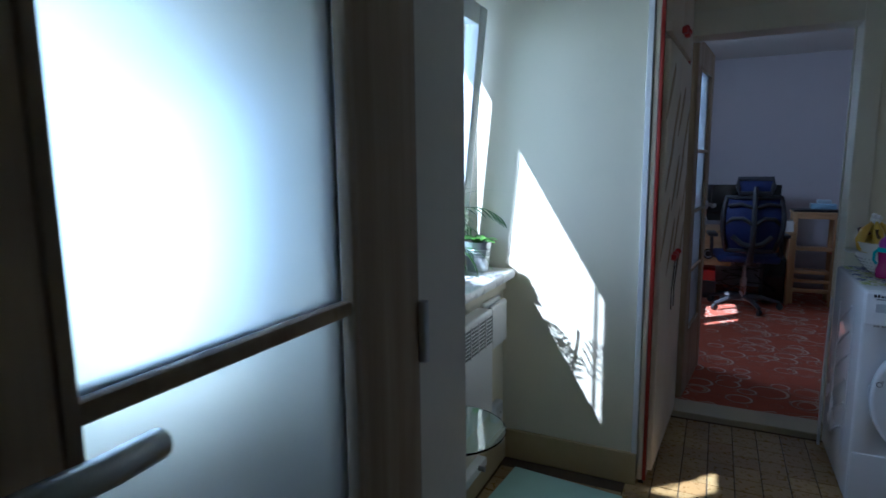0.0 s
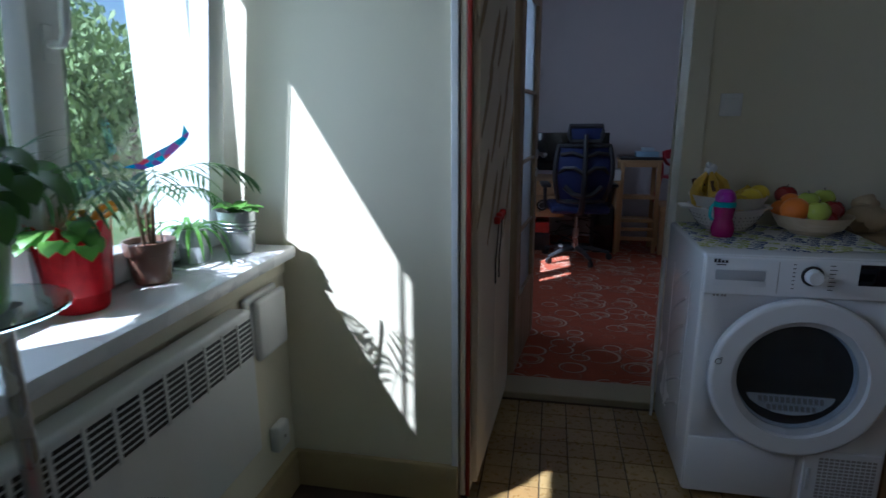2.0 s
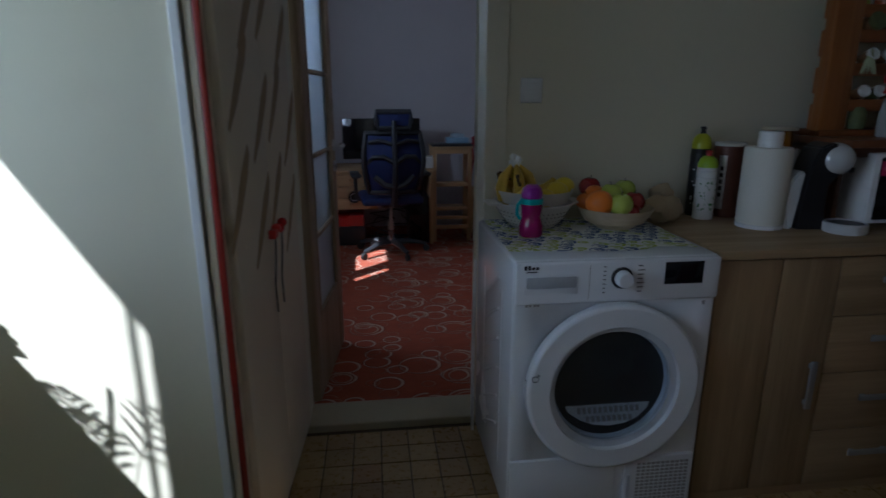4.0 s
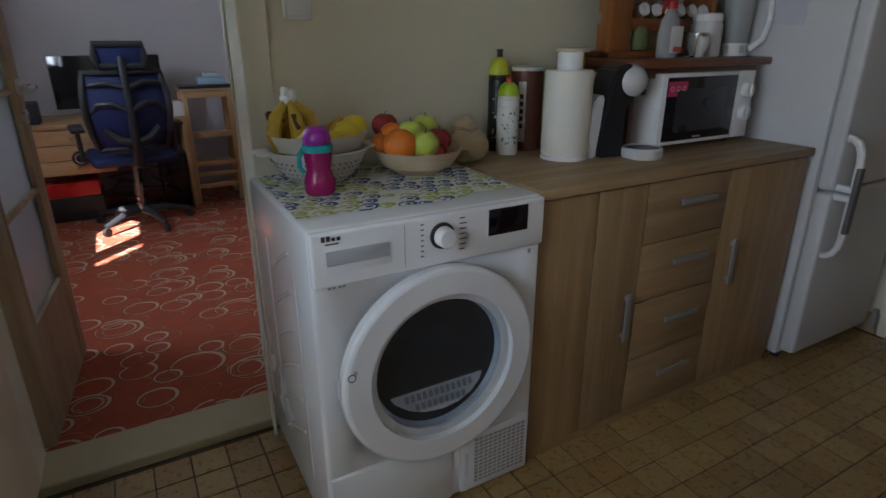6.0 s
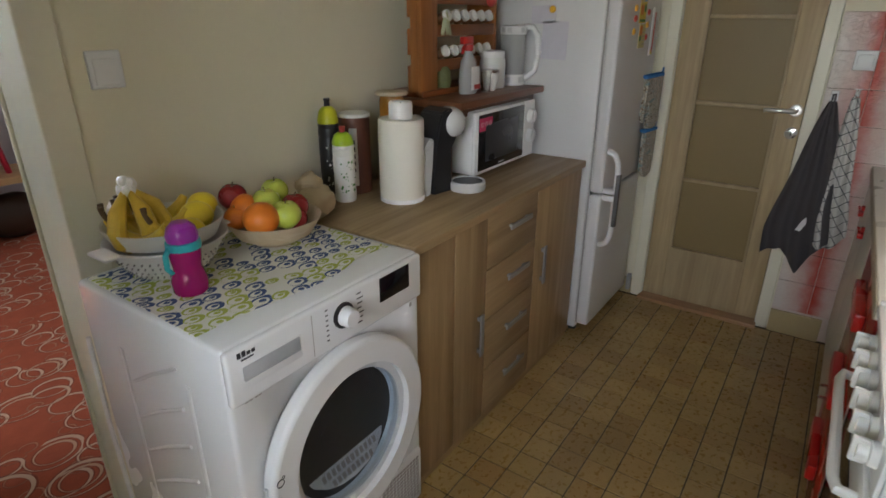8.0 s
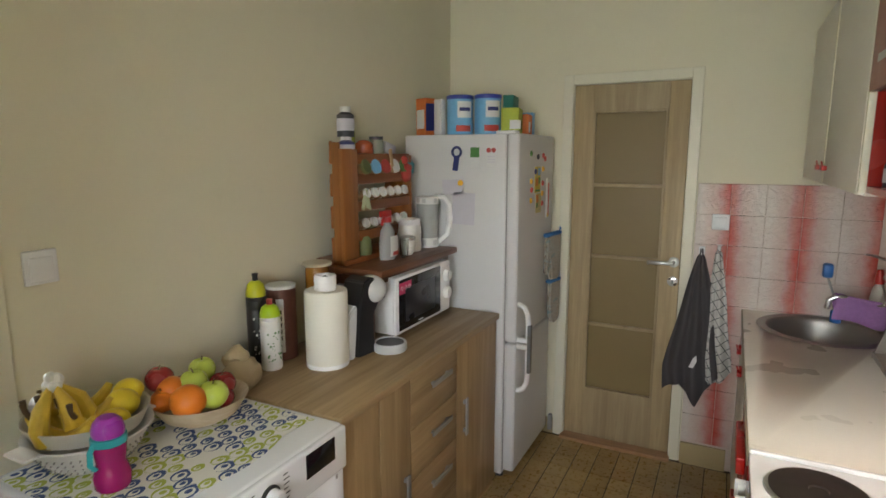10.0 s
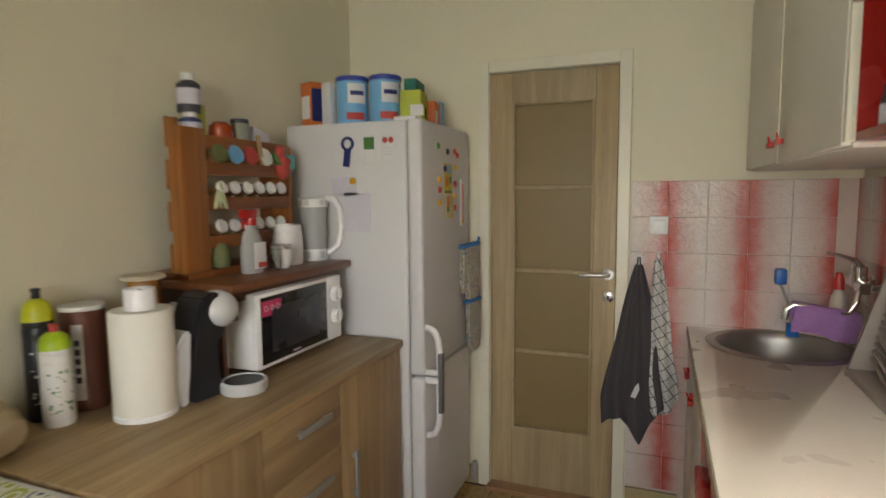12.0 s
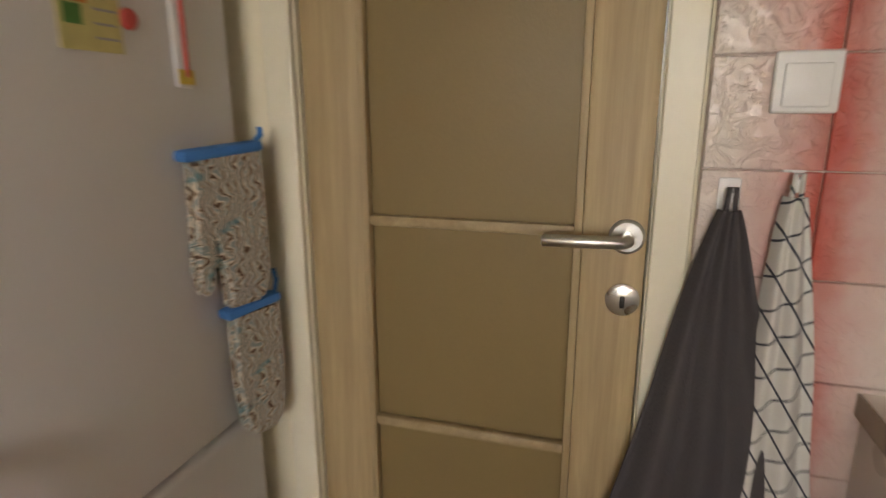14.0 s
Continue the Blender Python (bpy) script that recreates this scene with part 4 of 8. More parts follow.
# sippy bottle
M_PINK = mat("magenta_plastic", (0.42, 0.012, 0.16), 0.22, var=0.06, relief=0.0, Transmission_Weight=0.25)
M_TEAL = mat("teal_plastic", (0.02, 0.36, 0.40), 0.35, var=0.05, relief=0.0)
M_PURPLE = mat("purple_plastic", (0.30, 0.025, 0.32), 0.3, var=0.05, relief=0.0)
sip = thing("sippy_bottle", 2.668, 3.640, 0.855, "magenta toddler drinking bottle with a teal collar", "bottle")
part("flask", B().lathe([(0.0, 0), (0.033, 0), (0.037, 0.006), (0.038, 0.030), (0.033, 0.048), (0.029, 0.060), (0.032, 0.078), (0.034, 0.098), (0.033, 0.104), (0, 0.104)], seg=32), M_PINK, sip)
part("collar", B().lathe([(0.0, 0.104), (0.036, 0.104), (0.037, 0.110), (0.036, 0.120), (0.030, 0.122), (0, 0.122)], seg=32), M_TEAL, sip, "teal screw collar")
part("cap", B().lathe([(0.0, 0.122), (0.032, 0.122), (0.034, 0.135), (0.029, 0.152), (0.018, 0.163), (0, 0.166)], seg=32), M_PURPLE, sip, "purple domed cap")
part("strap", B().tube([(-0.033, 0, 0.113), (-0.046, -0.004, 0.10), (-0.047, -0.004, 0.07), (-0.036, -0.002, 0.055)], 0.006, 8, flat=0.5), M_TEAL, sip)

# paper bag with ginger
M_BAG = mat("crinkled_paper_bag", (0.42, 0.33, 0.20), 0.8, var=0.2, scale=18, fine=50, relief=0.8)
bag = thing("paper_bag", 3.185, 3.79, 0.856, "crumpled beige bag beside the fruit bowl", "bag")
bb = B().ball((0, 0, 0.048), 0.075, 0.05, 0.048, 20, 14).ball((0.0, 0.02, 0.098), 0.045, 0.04, 0.034, 16, 10)
for vtx in bb.bm.verts:
    vtx.co += Vector((1, 1, 0.6)) * 0.016 * noise.noise(vtx.co * 28) + Vector((0.4, 0.2, 1)) * 0.006 * noise.noise(vtx.co * 80)
    vtx.co.z = max(0.0, vtx.co.z)
part("paper", bb, M_BAG, bag)

# foil wrapped round the stems of an upright bunch
fx, fy, fz = 2.650, 3.80, 1.068
bn = thing("banana_bunch", fx, fy, fz - 0.125, "upright bananas with foil round their stems", "bananas")
for k, (dx, dy) in enumerate(((-0.024, -0.014), (0.002, -0.026), (0.026, -0.010), (0.0, 0.020))):
    part("banana", B().tube([(dx * 1.1, dy * 1.1, -0.012), (dx * 1.9, dy * 1.9, 0.012), (dx * 2.2, dy * 2.2, 0.045), (dx * 1.7, dy * 1.7, 0.082), (dx * 0.8, dy * 0.8, 0.108), (dx * 0.3, dy * 0.3, 0.122)], [0.008, 0.018, 0.020, 0.018, 0.010, 0.006], 10), M_BANANA, bn)
fo = B()
frng = random.Random(8)
for k in range(16):
    fo.ball((frng.uniform(-0.012, 0.012), frng.uniform(-0.012, 0.012), 0.128 + frng.uniform(-0.014, 0.018)), 0.011, 0.008, 0.012, 6, 5)
part("foil_wrap", fo, M_FOIL, bn, "crumpled silver foil")

# ---- sideboard ----
M_ALU = mat("satin_aluminium", (0.34, 0.34, 0.33), 0.42, 0.5, var=0.05, relief=0.03)
side = thing("sideboard", 3.165, 3.40, 0, "pale oak sideboard with doors and four drawers", "sideboard")
SW = 1.192
part("carcass", B().box(0.0, SW, 0.022, 0.52, 0.0, 0.824, 0.001), M_OAK, side)
for x0, x1, hx in ((0.004, 0.203, None), (0.207, 0.395, 0.352), (0.768, SW - 0.004, 0.832)):
    d = part("door", B().box(x0, x1, 0.0, 0.020, 0.034, 0.820, 0.0015), M_OAK, side)
    if hx:
        zc = 0.408 if hx < 0.5 else 0.50
        part("handle", B().box(hx - 0.011, hx + 0.011, -0.020, -0.012, zc - 0.082, zc + 0.082, 0.003).box(hx - 0.006, hx + 0.006, -0.013, 0.001, zc + 0.055, zc + 0.07).box(hx - 0.006, hx + 0.006, -0.013, 0.001, zc - 0.07, zc - 0.055), M_ALU, d, "flat brushed steel bar handle")
for z0, z1 in ((0.034, 0.231), (0.235, 0.436), (0.440, 0.628), (0.632, 0.820)):
    d = part("drawer", B().box(0.399, 0.764, 0.0, 0.020, z0, z1, 0.0015), M_OAK_X, side)
    zc = z0 + 0.118
    part("handle", B().box(0.53, 0.692, -0.020, -0.012, zc - 0.010, zc + 0.010, 0.003).box(0.545, 0.56, -0.013, 0.001, zc - 0.005, zc + 0.005).box(0.66, 0.675, -0.013, 0.001, zc - 0.005, zc + 0.005), M_ALU, d, "flat brushed steel bar handle")
part("plinth", B().box(0.01, SW - 0.01, 0.006, 0.021, 0.0, 0.031), M_OAK_X, side)
part("worktop", B().box(-0.006, SW + 0.006, -0.012, 0.535, 0.826, 0.853, 0.003), M_OAK_X, side, "thick oak top board")

# ---- fridge freezer ----
M_FRIDGE = mat("white_fridge_steel", (0.63, 0.625, 0.63), 0.35, var=0.03, scale=2, fine=220, relief=0.08)
fr = thing("fridge_freezer", 4.385, 3.315, 0, "tall white fridge freezer with magnets on it", "fridge")
part("cabinet", B().box(0.0, 0.545, 0.062, 0.585, 0.03, 1.672, 0.006), M_FRIDGE, fr)
ftop = part("fridge_door", B().box(0.0, 0.545, 0.0, 0.056, 0.708, 1.674, 0.014, 4), M_FRIDGE, fr)
fbot = part("freezer_door", B().box(0.0, 0.545, 0.0, 0.056, 0.055, 0.700, 0.014, 4), M_FRIDGE, fr)
part("seal", B().box(0.008, 0.537, 0.054, 0.064, 0.06, 1.668), M_GREY, fr)
part("hinge_cap", B().box(0.02, 0.09, 0.03, 0.12, 1.672, 1.688, 0.005), M_WHITE, fr)
for fx in (0.05, 0.49):
    part("foot", B().cyl((fx, 0.09, 0.0), (fx, 0.09, 0.035), 0.02, seg=12), M_BLACK, fr)


M_GRIP = mat("dark_grey_grip", (0.10, 0.10, 0.10), 0.4, var=0.1, relief=0.05)


def fridge_grip(parent, z0, z1):
    d = 1 if z1 > z0 else -1
    pts = [(0.030, 0.004, z0), (0.030, -0.050, z0), (0.030, -0.052, z0 + 0.012 * d), (0.030, -0.052, z1 - 0.085 * d), (0.030, -0.048, z1 - 0.045 * d), (0.030, -0.034, z1 - 0.014 * d), (0.030, -0.014, z1 - 0.002 * d), (0.030, 0.004, z1)]
    g = part("handle", B().tube(pts, 0.013, 10), M_WHITE, parent, "white bow handle")
    return g


fridge_grip(ftop, 0.720, 0.892)
fridge_grip(fbot, 0.688, 0.470)
part("grip_insert", B().box(0.0155, 0.0445, -0.0670, -0.050, 0.565, 0.800, 0.004), M_GRIP, ftop, "dark grey grip strip")


def flat_note(name, x, y, z, w, h, material, label, cat, face="x", rz=0.0, thick=0.002):
    """A thin thing hung on the fridge: face x hangs on the west side, face y on the front."""
    ob = thing(name, x, y, z, label, cat)
    if face == "x":
        part("sheet", B().box(-thick, 0, -w / 2, w / 2, -h / 2, h / 2, m=Matrix.Rotation(radians(rz), 4, "X")), material, ob)
    else:
        part("sheet", B().box(-w / 2, w / 2, -thick, 0, -h / 2, h / 2, m=Matrix.Rotation(radians(rz), 4, "Y")), material, ob)
    return ob


def magnet(x, y, z, r, material, label, face="x"):
    ob = thing("magnet", x, y, z, label, "magnet", group="fridge magnets")
    rot = Matrix.Rotation(radians(-90), 4, "Y") if face == "x" else Matrix.Rotation(radians(90), 4, "X")
    part("disc", B().lathe([(0, 0), (r, 0), (r, 0.004), (r * 0.8, 0.007), (0, 0.0075)], seg=18, m=rot), material, ob)


M_TINBLUE = mat("pale_blue_tin", (0.16, 0.42, 0.68), 0.35, var=0.25, scale=9, relief=0.0)
M_PAPER = mat("white_paper", (0.66, 0.66, 0.66), 0.8, var=0.05, scale=8, relief=0.05)
M_LILAC = mat("pale_lilac_paper", (0.58, 0.56, 0.62), 0.8, var=0.06, scale=25, relief=0.05)
M_NAVY = mat("navy_plastic", (0.015, 0.025, 0.14), 0.35, var=0.1, relief=0.0)
M_YEL = mat("yellow_plastic", (0.75, 0.42, 0.03), 0.4, var=0.1, relief=0.0)
M_GRN = mat("green_print", (0.06, 0.20, 0.05), 0.6, var=0.4, scale=30, relief=0.0)
M_REDPR = mat("red_print", (0.48, 0.06, 0.05), 0.6, var=0.3, scale=30, relief=0.0)
M_YELPR = mat("yellow_print", (0.62, 0.47, 0.06), 0.6, var=0.4, scale=28, relief=0.0)
FX = 4.3845
op = thing("bottle_opener", FX, 3.62, 1.56, "navy blue bottle opener magnet on the fridge side", "opener")
part("ring", B().tube([(-0.004, 0.022 * math.cos(a), 0.032 + 0.022 * math.sin(a)) for a in [2 * math.pi * i / 20 for i in range(20)]], 0.006, 8, close=True), M_NAVY, op)
part("grip", B().box(-0.009, 0, -0.014, 0.014, -0.055, 0.014, 0.004, m=Matrix.Rotation(radians(8), 4, "X")), M_NAVY, op)
pc = flat_note("picture_card", FX, 3.528, 1.563, 0.048, 0.105, M_PAPER, "small photo card of trees on the fridge side", "card")
part("photo", B().box(-0.0026, -0.0021, -0.022, 0.022, 0.005, 0.050), M_GRN, pc)
pc = flat_note("picture_card", FX, 3.448, 1.575, 0.055, 0.100, M_PAPER, "small card with red print on the fridge side", "card")
for dy in (-0.012, 0.012):
    part("print", B().cyl((-0.0028, dy, 0.025), (-0.002, dy, 0.025), 0.011, seg=14), M_REDPR, pc)
part("print_lines", B().box(-0.0026, -0.0021, -0.02, 0.02, -0.03, -0.026).box(-0.0026, -0.0021, -0.02, 0.015, -0.018, -0.014).box(-0.0026, -0.0021, -0.02, 0.02, -0.006, -0.002), M_LILAC, pc)
nt_ = flat_note("paper_note", FX, 3.585, 1.33, 0.115, 0.15, M_LILAC, "pale lilac written paper under a magnet", "paper", rz=2, thick=0.001)
nt_ = flat_note("paper_note", FX, 3.64, 1.43, 0.11, 0.07, M_LILAC, "pale lilac written paper under a magnet", "paper", rz=-2, thick=0.001)
magnet(FX - 0.002, 3.60, 1.45, 0.014, M_YEL, "round yellow magnet holding a paper")
FY = 3.3145
M_YGPR = mat("yellow_green_print", (0.55, 0.50, 0.22), 0.6, var=0.3, scale=30, relief=0)
M_ORPR = mat("orange_print", (0.62, 0.20, 0.03), 0.6, var=0.4, scale=40, relief=0)
cal = flat_note("calendar_card", 4.655, FY, 1.46, 0.085, 0.125, M_YELPR, "yellow and orange illustrated calendar on the fridge door", "calendar", "y")
for x0, x1, z0, z1, m2 in ((-0.036, -0.010, 0.015, 0.052, M_YGPR), (0.002, 0.034, 0.020, 0.056, M_TINBLUE), (-0.034, 0.004, -0.030, 0.006, M_ORPR), (0.010, 0.038, -0.020, 0.010, M_GRN), (-0.038, 0.038, -0.058, -0.048, M_GRN)):
    part("picture", B().box(x0, x1, -0.0027, -0.0021, z0, z1), m2, cal, flat=True)
cal = flat_note("calendar_card", 4.675, FY, 1.345, 0.085, 0.095, M_YGPR, "yellow green lower sheet of the calendar", "calendar", "y")
for x0, x1, z0, z1, m2 in ((-0.040, -0.004, 0.004, 0.042, M_ORPR), (-0.036, -0.012, -0.020, 0.002, M_GRN)):
    part("picture", B().box(x0, x1, -0.0027, -0.0021, z0, z1), m2, cal, flat=True)
for r2 in range(5):
    part("print_line", B().box(0.004, 0.038 - 0.004 * (r2 % 2), -0.0026, -0.0021, 0.030 - 0.016 * r2, 0.033 - 0.016 * r2), M_GREY, cal, flat=True)
for mx, mz, ma, lab in ((4.545, 1.585, M_GRN, "round green magnet on the fridge door"), (4.735, 1.575, M_REDPR, "red magnet on the fridge door"), (4.765, 1.56, M_REDPR, "red magnet on the fridge door"), (4.65, 1.57, M_INK, "small dark magnet on the fridge door"), (4.555, 1.455, M_YEL, "round yellow magnet on the fridge door"), (4.56, 1.415, M_REDPR, "small red magnet on the fridge door"), (4.555, 1.365, M_YEL, "round yellow magnet on the fridge door"), (4.735, 1.51, M_YEL, "yellow flower magnet on the fridge door"), (4.735, 1.44, M_REDPR, "small red magnet on the fridge door"), (4.73, 1.39, M_YEL, "small yellow magnet on the fridge door"), (4.73, 1.34, M_REDPR, "small red magnet on the fridge door"), (4.62, 1.50, M_NAVY, "small blue magnet on the fridge door")):
    magnet(mx, FY, mz, 0.013, ma, lab, "y")
th = thing("thermometer", 4.815, FY, 1.36, "narrow white thermometer hung on the fridge door", "thermometer")
part("plate", B().box(-0.016, 0.016, -0.008, 0, -0.10, 0.10, 0.004), M_PAPER, th)
part("tube", B().cyl((0, -0.010, -0.085), (0, -0.010, 0.08), 0.003, seg=8), M_REDPR, th)
part("label_strip", B().box(-0.015, 0.015, -0.0086, -0.0081, -0.095, -0.075), M_YELPR, th)

ma, nt, bs = nodes_of("knotted_blue_beige_weave")
v = mapped(nt, (1, 1, 1.6))
wv = add(nt, "ShaderNodeTexWave", Scale=26.0, Distortion=14.0, Detail=2.0)
nt.links.new(v, wv.inputs["Vector"])
cc = ramp(nt, wv.outputs["Fac"], [(0.12, (0.10, 0.055, 0.03)), (0.28, (0.52, 0.45, 0.35)), (0.72, (0.62, 0.56, 0.47)), (0.92, (0.22, 0.26, 0.25))])
cc = mix(nt, ramp(nt, noise_out(nt, v, 14, 2), [(0.60, (0, 0, 0)), (0.66, (0.75,) * 3)]), cc, (0.06, 0.22, 0.26))
nt.links.new(cc, bs.inputs["Base Color"])
bs.inputs["Roughness"].default_value = 0.95
bump(nt, bs, wv.outputs["Fac"], 0.4, 0.003)
M_MITT = ma
M_BLUEHEM = mat("blue_hem", (0.03, 0.16, 0.42), 0.8, var=0.1, relief=0.2)


def pad(outline, thick, bulge):
    """A soft quilted pad over an outline in the xz plane."""
    b = B()
    b.slab(outline, -thick / 2, thick / 2, m=Matrix.Rotation(radians(90), 4, "X"))
    edges = [e for e in b.bm.edges]
    bmesh.ops.bevel(b.bm, geom=edges, offset=min(0.008, thick * 0.4), segments=3, affect="EDGES")
    return b


mt = thing("oven_mitt", 4.848, 3.285, 1.068, "blue hemmed beige oven mitt hung beside the fridge", "oven mitt", rz=-18)
part("padding", pad([(-0.062, 0.10), (-0.064, 0.02), (-0.070, -0.08), (-0.058, -0.112), (-0.038, -0.105), (-0.030, -0.055), (-0.022, -0.09), (-0.02, -0.14), (0.05, -0.14), (0.066, -0.10), (0.066, 0.11)], 0.026, 0.01), M_MITT, mt)
part("hem", B().box(-0.065, 0.069, -0.017, 0.017, 0.096, 0.112, 0.005, m=Matrix.Rotation(radians(-4), 4, "Y")), M_BLUEHEM, mt)
part("loop", B().tube([(0.055, 0, 0.11), (0.07, 0, 0.125), (0.072, 0.004, 0.135)], 0.005, 6), M_BLUEHEM, mt)
ph = thing("pot_holder", 4.892, 3.28, 0.818, "blue hemmed beige pot holder hung beside the fridge", "pot holder", rz=-18)
part("padding", pad([(-0.056, 0.10), (-0.058, -0.02), (-0.050, -0.10), (-0.030, -0.130), (0.012, -0.135), (0.036, -0.112), (0.044, -0.04), (0.042, 0.10)], 0.024, 0.01), M_MITT, ph)
part("hem", B().box(-0.058, 0.046, -0.016, 0.016, 0.094, 0.110, 0.005, m=Matrix.Rotation(radians(-4), 4, "Y")), M_BLUEHEM, ph)
part("loop", B().tube([(0.036, 0, 0.105), (0.042, 0, 0.13), (0.038, 0, 0.15)], 0.004, 6), M_BLUEHEM, ph)
setting("wall_socket", B().box(4.94, 4.967, 3.29, 3.31, 0.03, 0.12, 0.003), M_GREY, "grey pipe end at the foot of the wall")

# ---- on top of the fridge ----
M_TINDARK = mat("dark_blue_lid", (0.03, 0.05, 0.30), 0.35, var=0.1, relief=0.0)
M_ORBOX = mat("orange_carton", (0.60, 0.15, 0.03), 0.6, var=0.15, relief=0.05)
M_TEALBOX = mat("dark_teal_carton", (0.01, 0.16, 0.12), 0.6, var=0.15, relief=0.05)
M_LIME = mat("lime_carton", (0.42, 0.50, 0.06), 0.6, var=0.3, scale=14, relief=0.05)
TOP = 1.6755


def carton(name, x, y, z, w, d, h, ma, label, rz=0, faces=()):
    ob = thing(name, x, y, z, label, "box", rz=rz)
    part("card", B().box(-w / 2, w / 2, -d / 2, d / 2, 0, h, 0.0015), ma, ob)
    for nm, x0, x1, z0, z1, m2, sd in faces:
        if sd == "y":
            part(nm, B().box(x0, x1, -d / 2 - 0.0008, -d / 2, z0, z1), m2, ob, flat=True)
        else:
            part(nm, B().box(-w / 2 - 0.0008, -w / 2, x0, x1, z0, z1), m2, ob, flat=True)
    return ob


carton("cereal_box", 4.475, 3.835, TOP, 0.06, 0.075, 0.175, M_ORBOX, "orange carton on top of the fridge", -25, (("print", -0.03, 0.03, 0.03, 0.12, M_PAPER, "x"), ("print", -0.025, 0.025, 0.02, 0.15, M_NAVY, "y")))
carton("carton", 4.455, 3.745, TOP, 0.03, 0.05, 0.165, M_PAPER, "narrow grey carton on top of the fridge", -20)


def tin(x, y, label):
    ob = thing("milk_powder_tin", x, y, TOP, label, "tin", group="tins on the fridge")
    part("can", B().lathe([(0, 0), (0.060, 0), (0.063, 0.004), (0.062, 0.008), (0.062, 0.165), (0, 0.165)], seg=36), M_TINBLUE, ob)
    part("lid", B().lathe([(0, 0.165), (0.065, 0.160), (0.065, 0.176), (0.060, 0.180), (0, 0.180)], seg=36), M_TINDARK, ob, "dark blue plastic lid")
    lb = B()
    for a0, a1, z0, z1 in ((-2.9, -1.7, 0.075, 0.150), ):
        lb.sheet([[(0.0626 * math.cos(a0 + (a1 - a0) * i / 8), 0.0626 * math.sin(a0 + (a1 - a0) * i / 8), z) for i in range(9)] for z in (z0, z1)], 0.0004)
    part("label", lb, M_PAPER, ob, "white label")
    wb = B().sheet([[(0.0631 * math.cos(-2.75 + 0.9 * i / 8), 0.0631 * math.sin(-2.75 + 0.9 * i / 8), z) for i in range(9)] for z in (0.105, 0.122)], 0.0004)
    part("label_bar", wb, M_NAVY, ob)
    rb = B().sheet([[(0.0628 * math.cos(-3.0 + 1.2 * i / 8), 0.0628 * math.sin(-3.0 + 1.2 * i / 8), z) for i in range(9)] for z in (0.012, 0.040)], 0.0004)
    part("label_bar", rb, M_REDPR, ob)


tin(4.47, 3.645, "pale blue milk powder tin with a dark lid")
tin(4.50, 3.515, "pale blue milk powder tin with a dark lid")
carton("tea_box", 4.53, 3.405, TOP, 0.14, 0.08, 0.115, M_LIME, "lime green tea carton on top of the fridge", 12, (("print", -0.05, 0.0, 0.02, 0.06, M_PAPER, "x"), ("print", 0.01, 0.04, 0.02, 0.06, M_STEM, "y")))
carton("tea_box", 4.66, 3.39, TOP, 0.10, 0.06, 0.095, M_ORBOX, "small orange tea carton on top of the fridge", 8, (("print", -0.04, 0.0, 0.01, 0.06, M_PAPER, "y"),))
carton("tea_box", 4.66, 3.46, TOP, 0.15, 0.05, 0.185, M_TEALBOX, "tall dark green carton on top of the fridge", 10, (("print", -0.06, 0.06, 0.0, 0.04, M_LIME, "y"),))
carton("carton", 4.76, 3.42, TOP, 0.06, 0.09, 0.11, M_TINBLUE, "pale blue carton on top of the fridge", 10)

# ---- wall switches ----
def switch(name, x, y, z, w, h, facing, label):
    ob = thing(name, x, y, z, label, "light switch", rz=facing)
    part("plate", B().box(-w / 2, w / 2, -0.010, 0, -h / 2, h / 2, 0.004, 3), M_PVC, ob)
    part("rocker", B().box(-w * 0.36, w * 0.36, -0.014, -0.009, -h * 0.40, h * 0.30, 0.003), M_PVC, ob)


switch("light_switch", 2.746, 3.984, 1.305, 0.080, 0.086, 0, "cream square light switch on the painted wall")
switch("light_switch", 4.966, 2.503, 1.262, 0.076, 0.076, 90, "cream square light switch on the tiles")
bpy.data.objects["light_switch.001"].matrix_basis = pose(4.966, 2.503, 1.262, 0, 0, -90)

# ---- on the sideboard ----
ST = 0.8535
M_YG = mat("lime_yellow_cap", (0.36, 0.55, 0.02), 0.35, var=0.05, relief=0.0)
M_CITRON = mat("citron_cap", (0.50, 0.52, 0.02), 0.35, var=0.05, relief=0.0)
M_BOTWHITE = mat("white_bottle", (0.70, 0.70, 0.68), 0.35, var=0.03, relief=0.0)


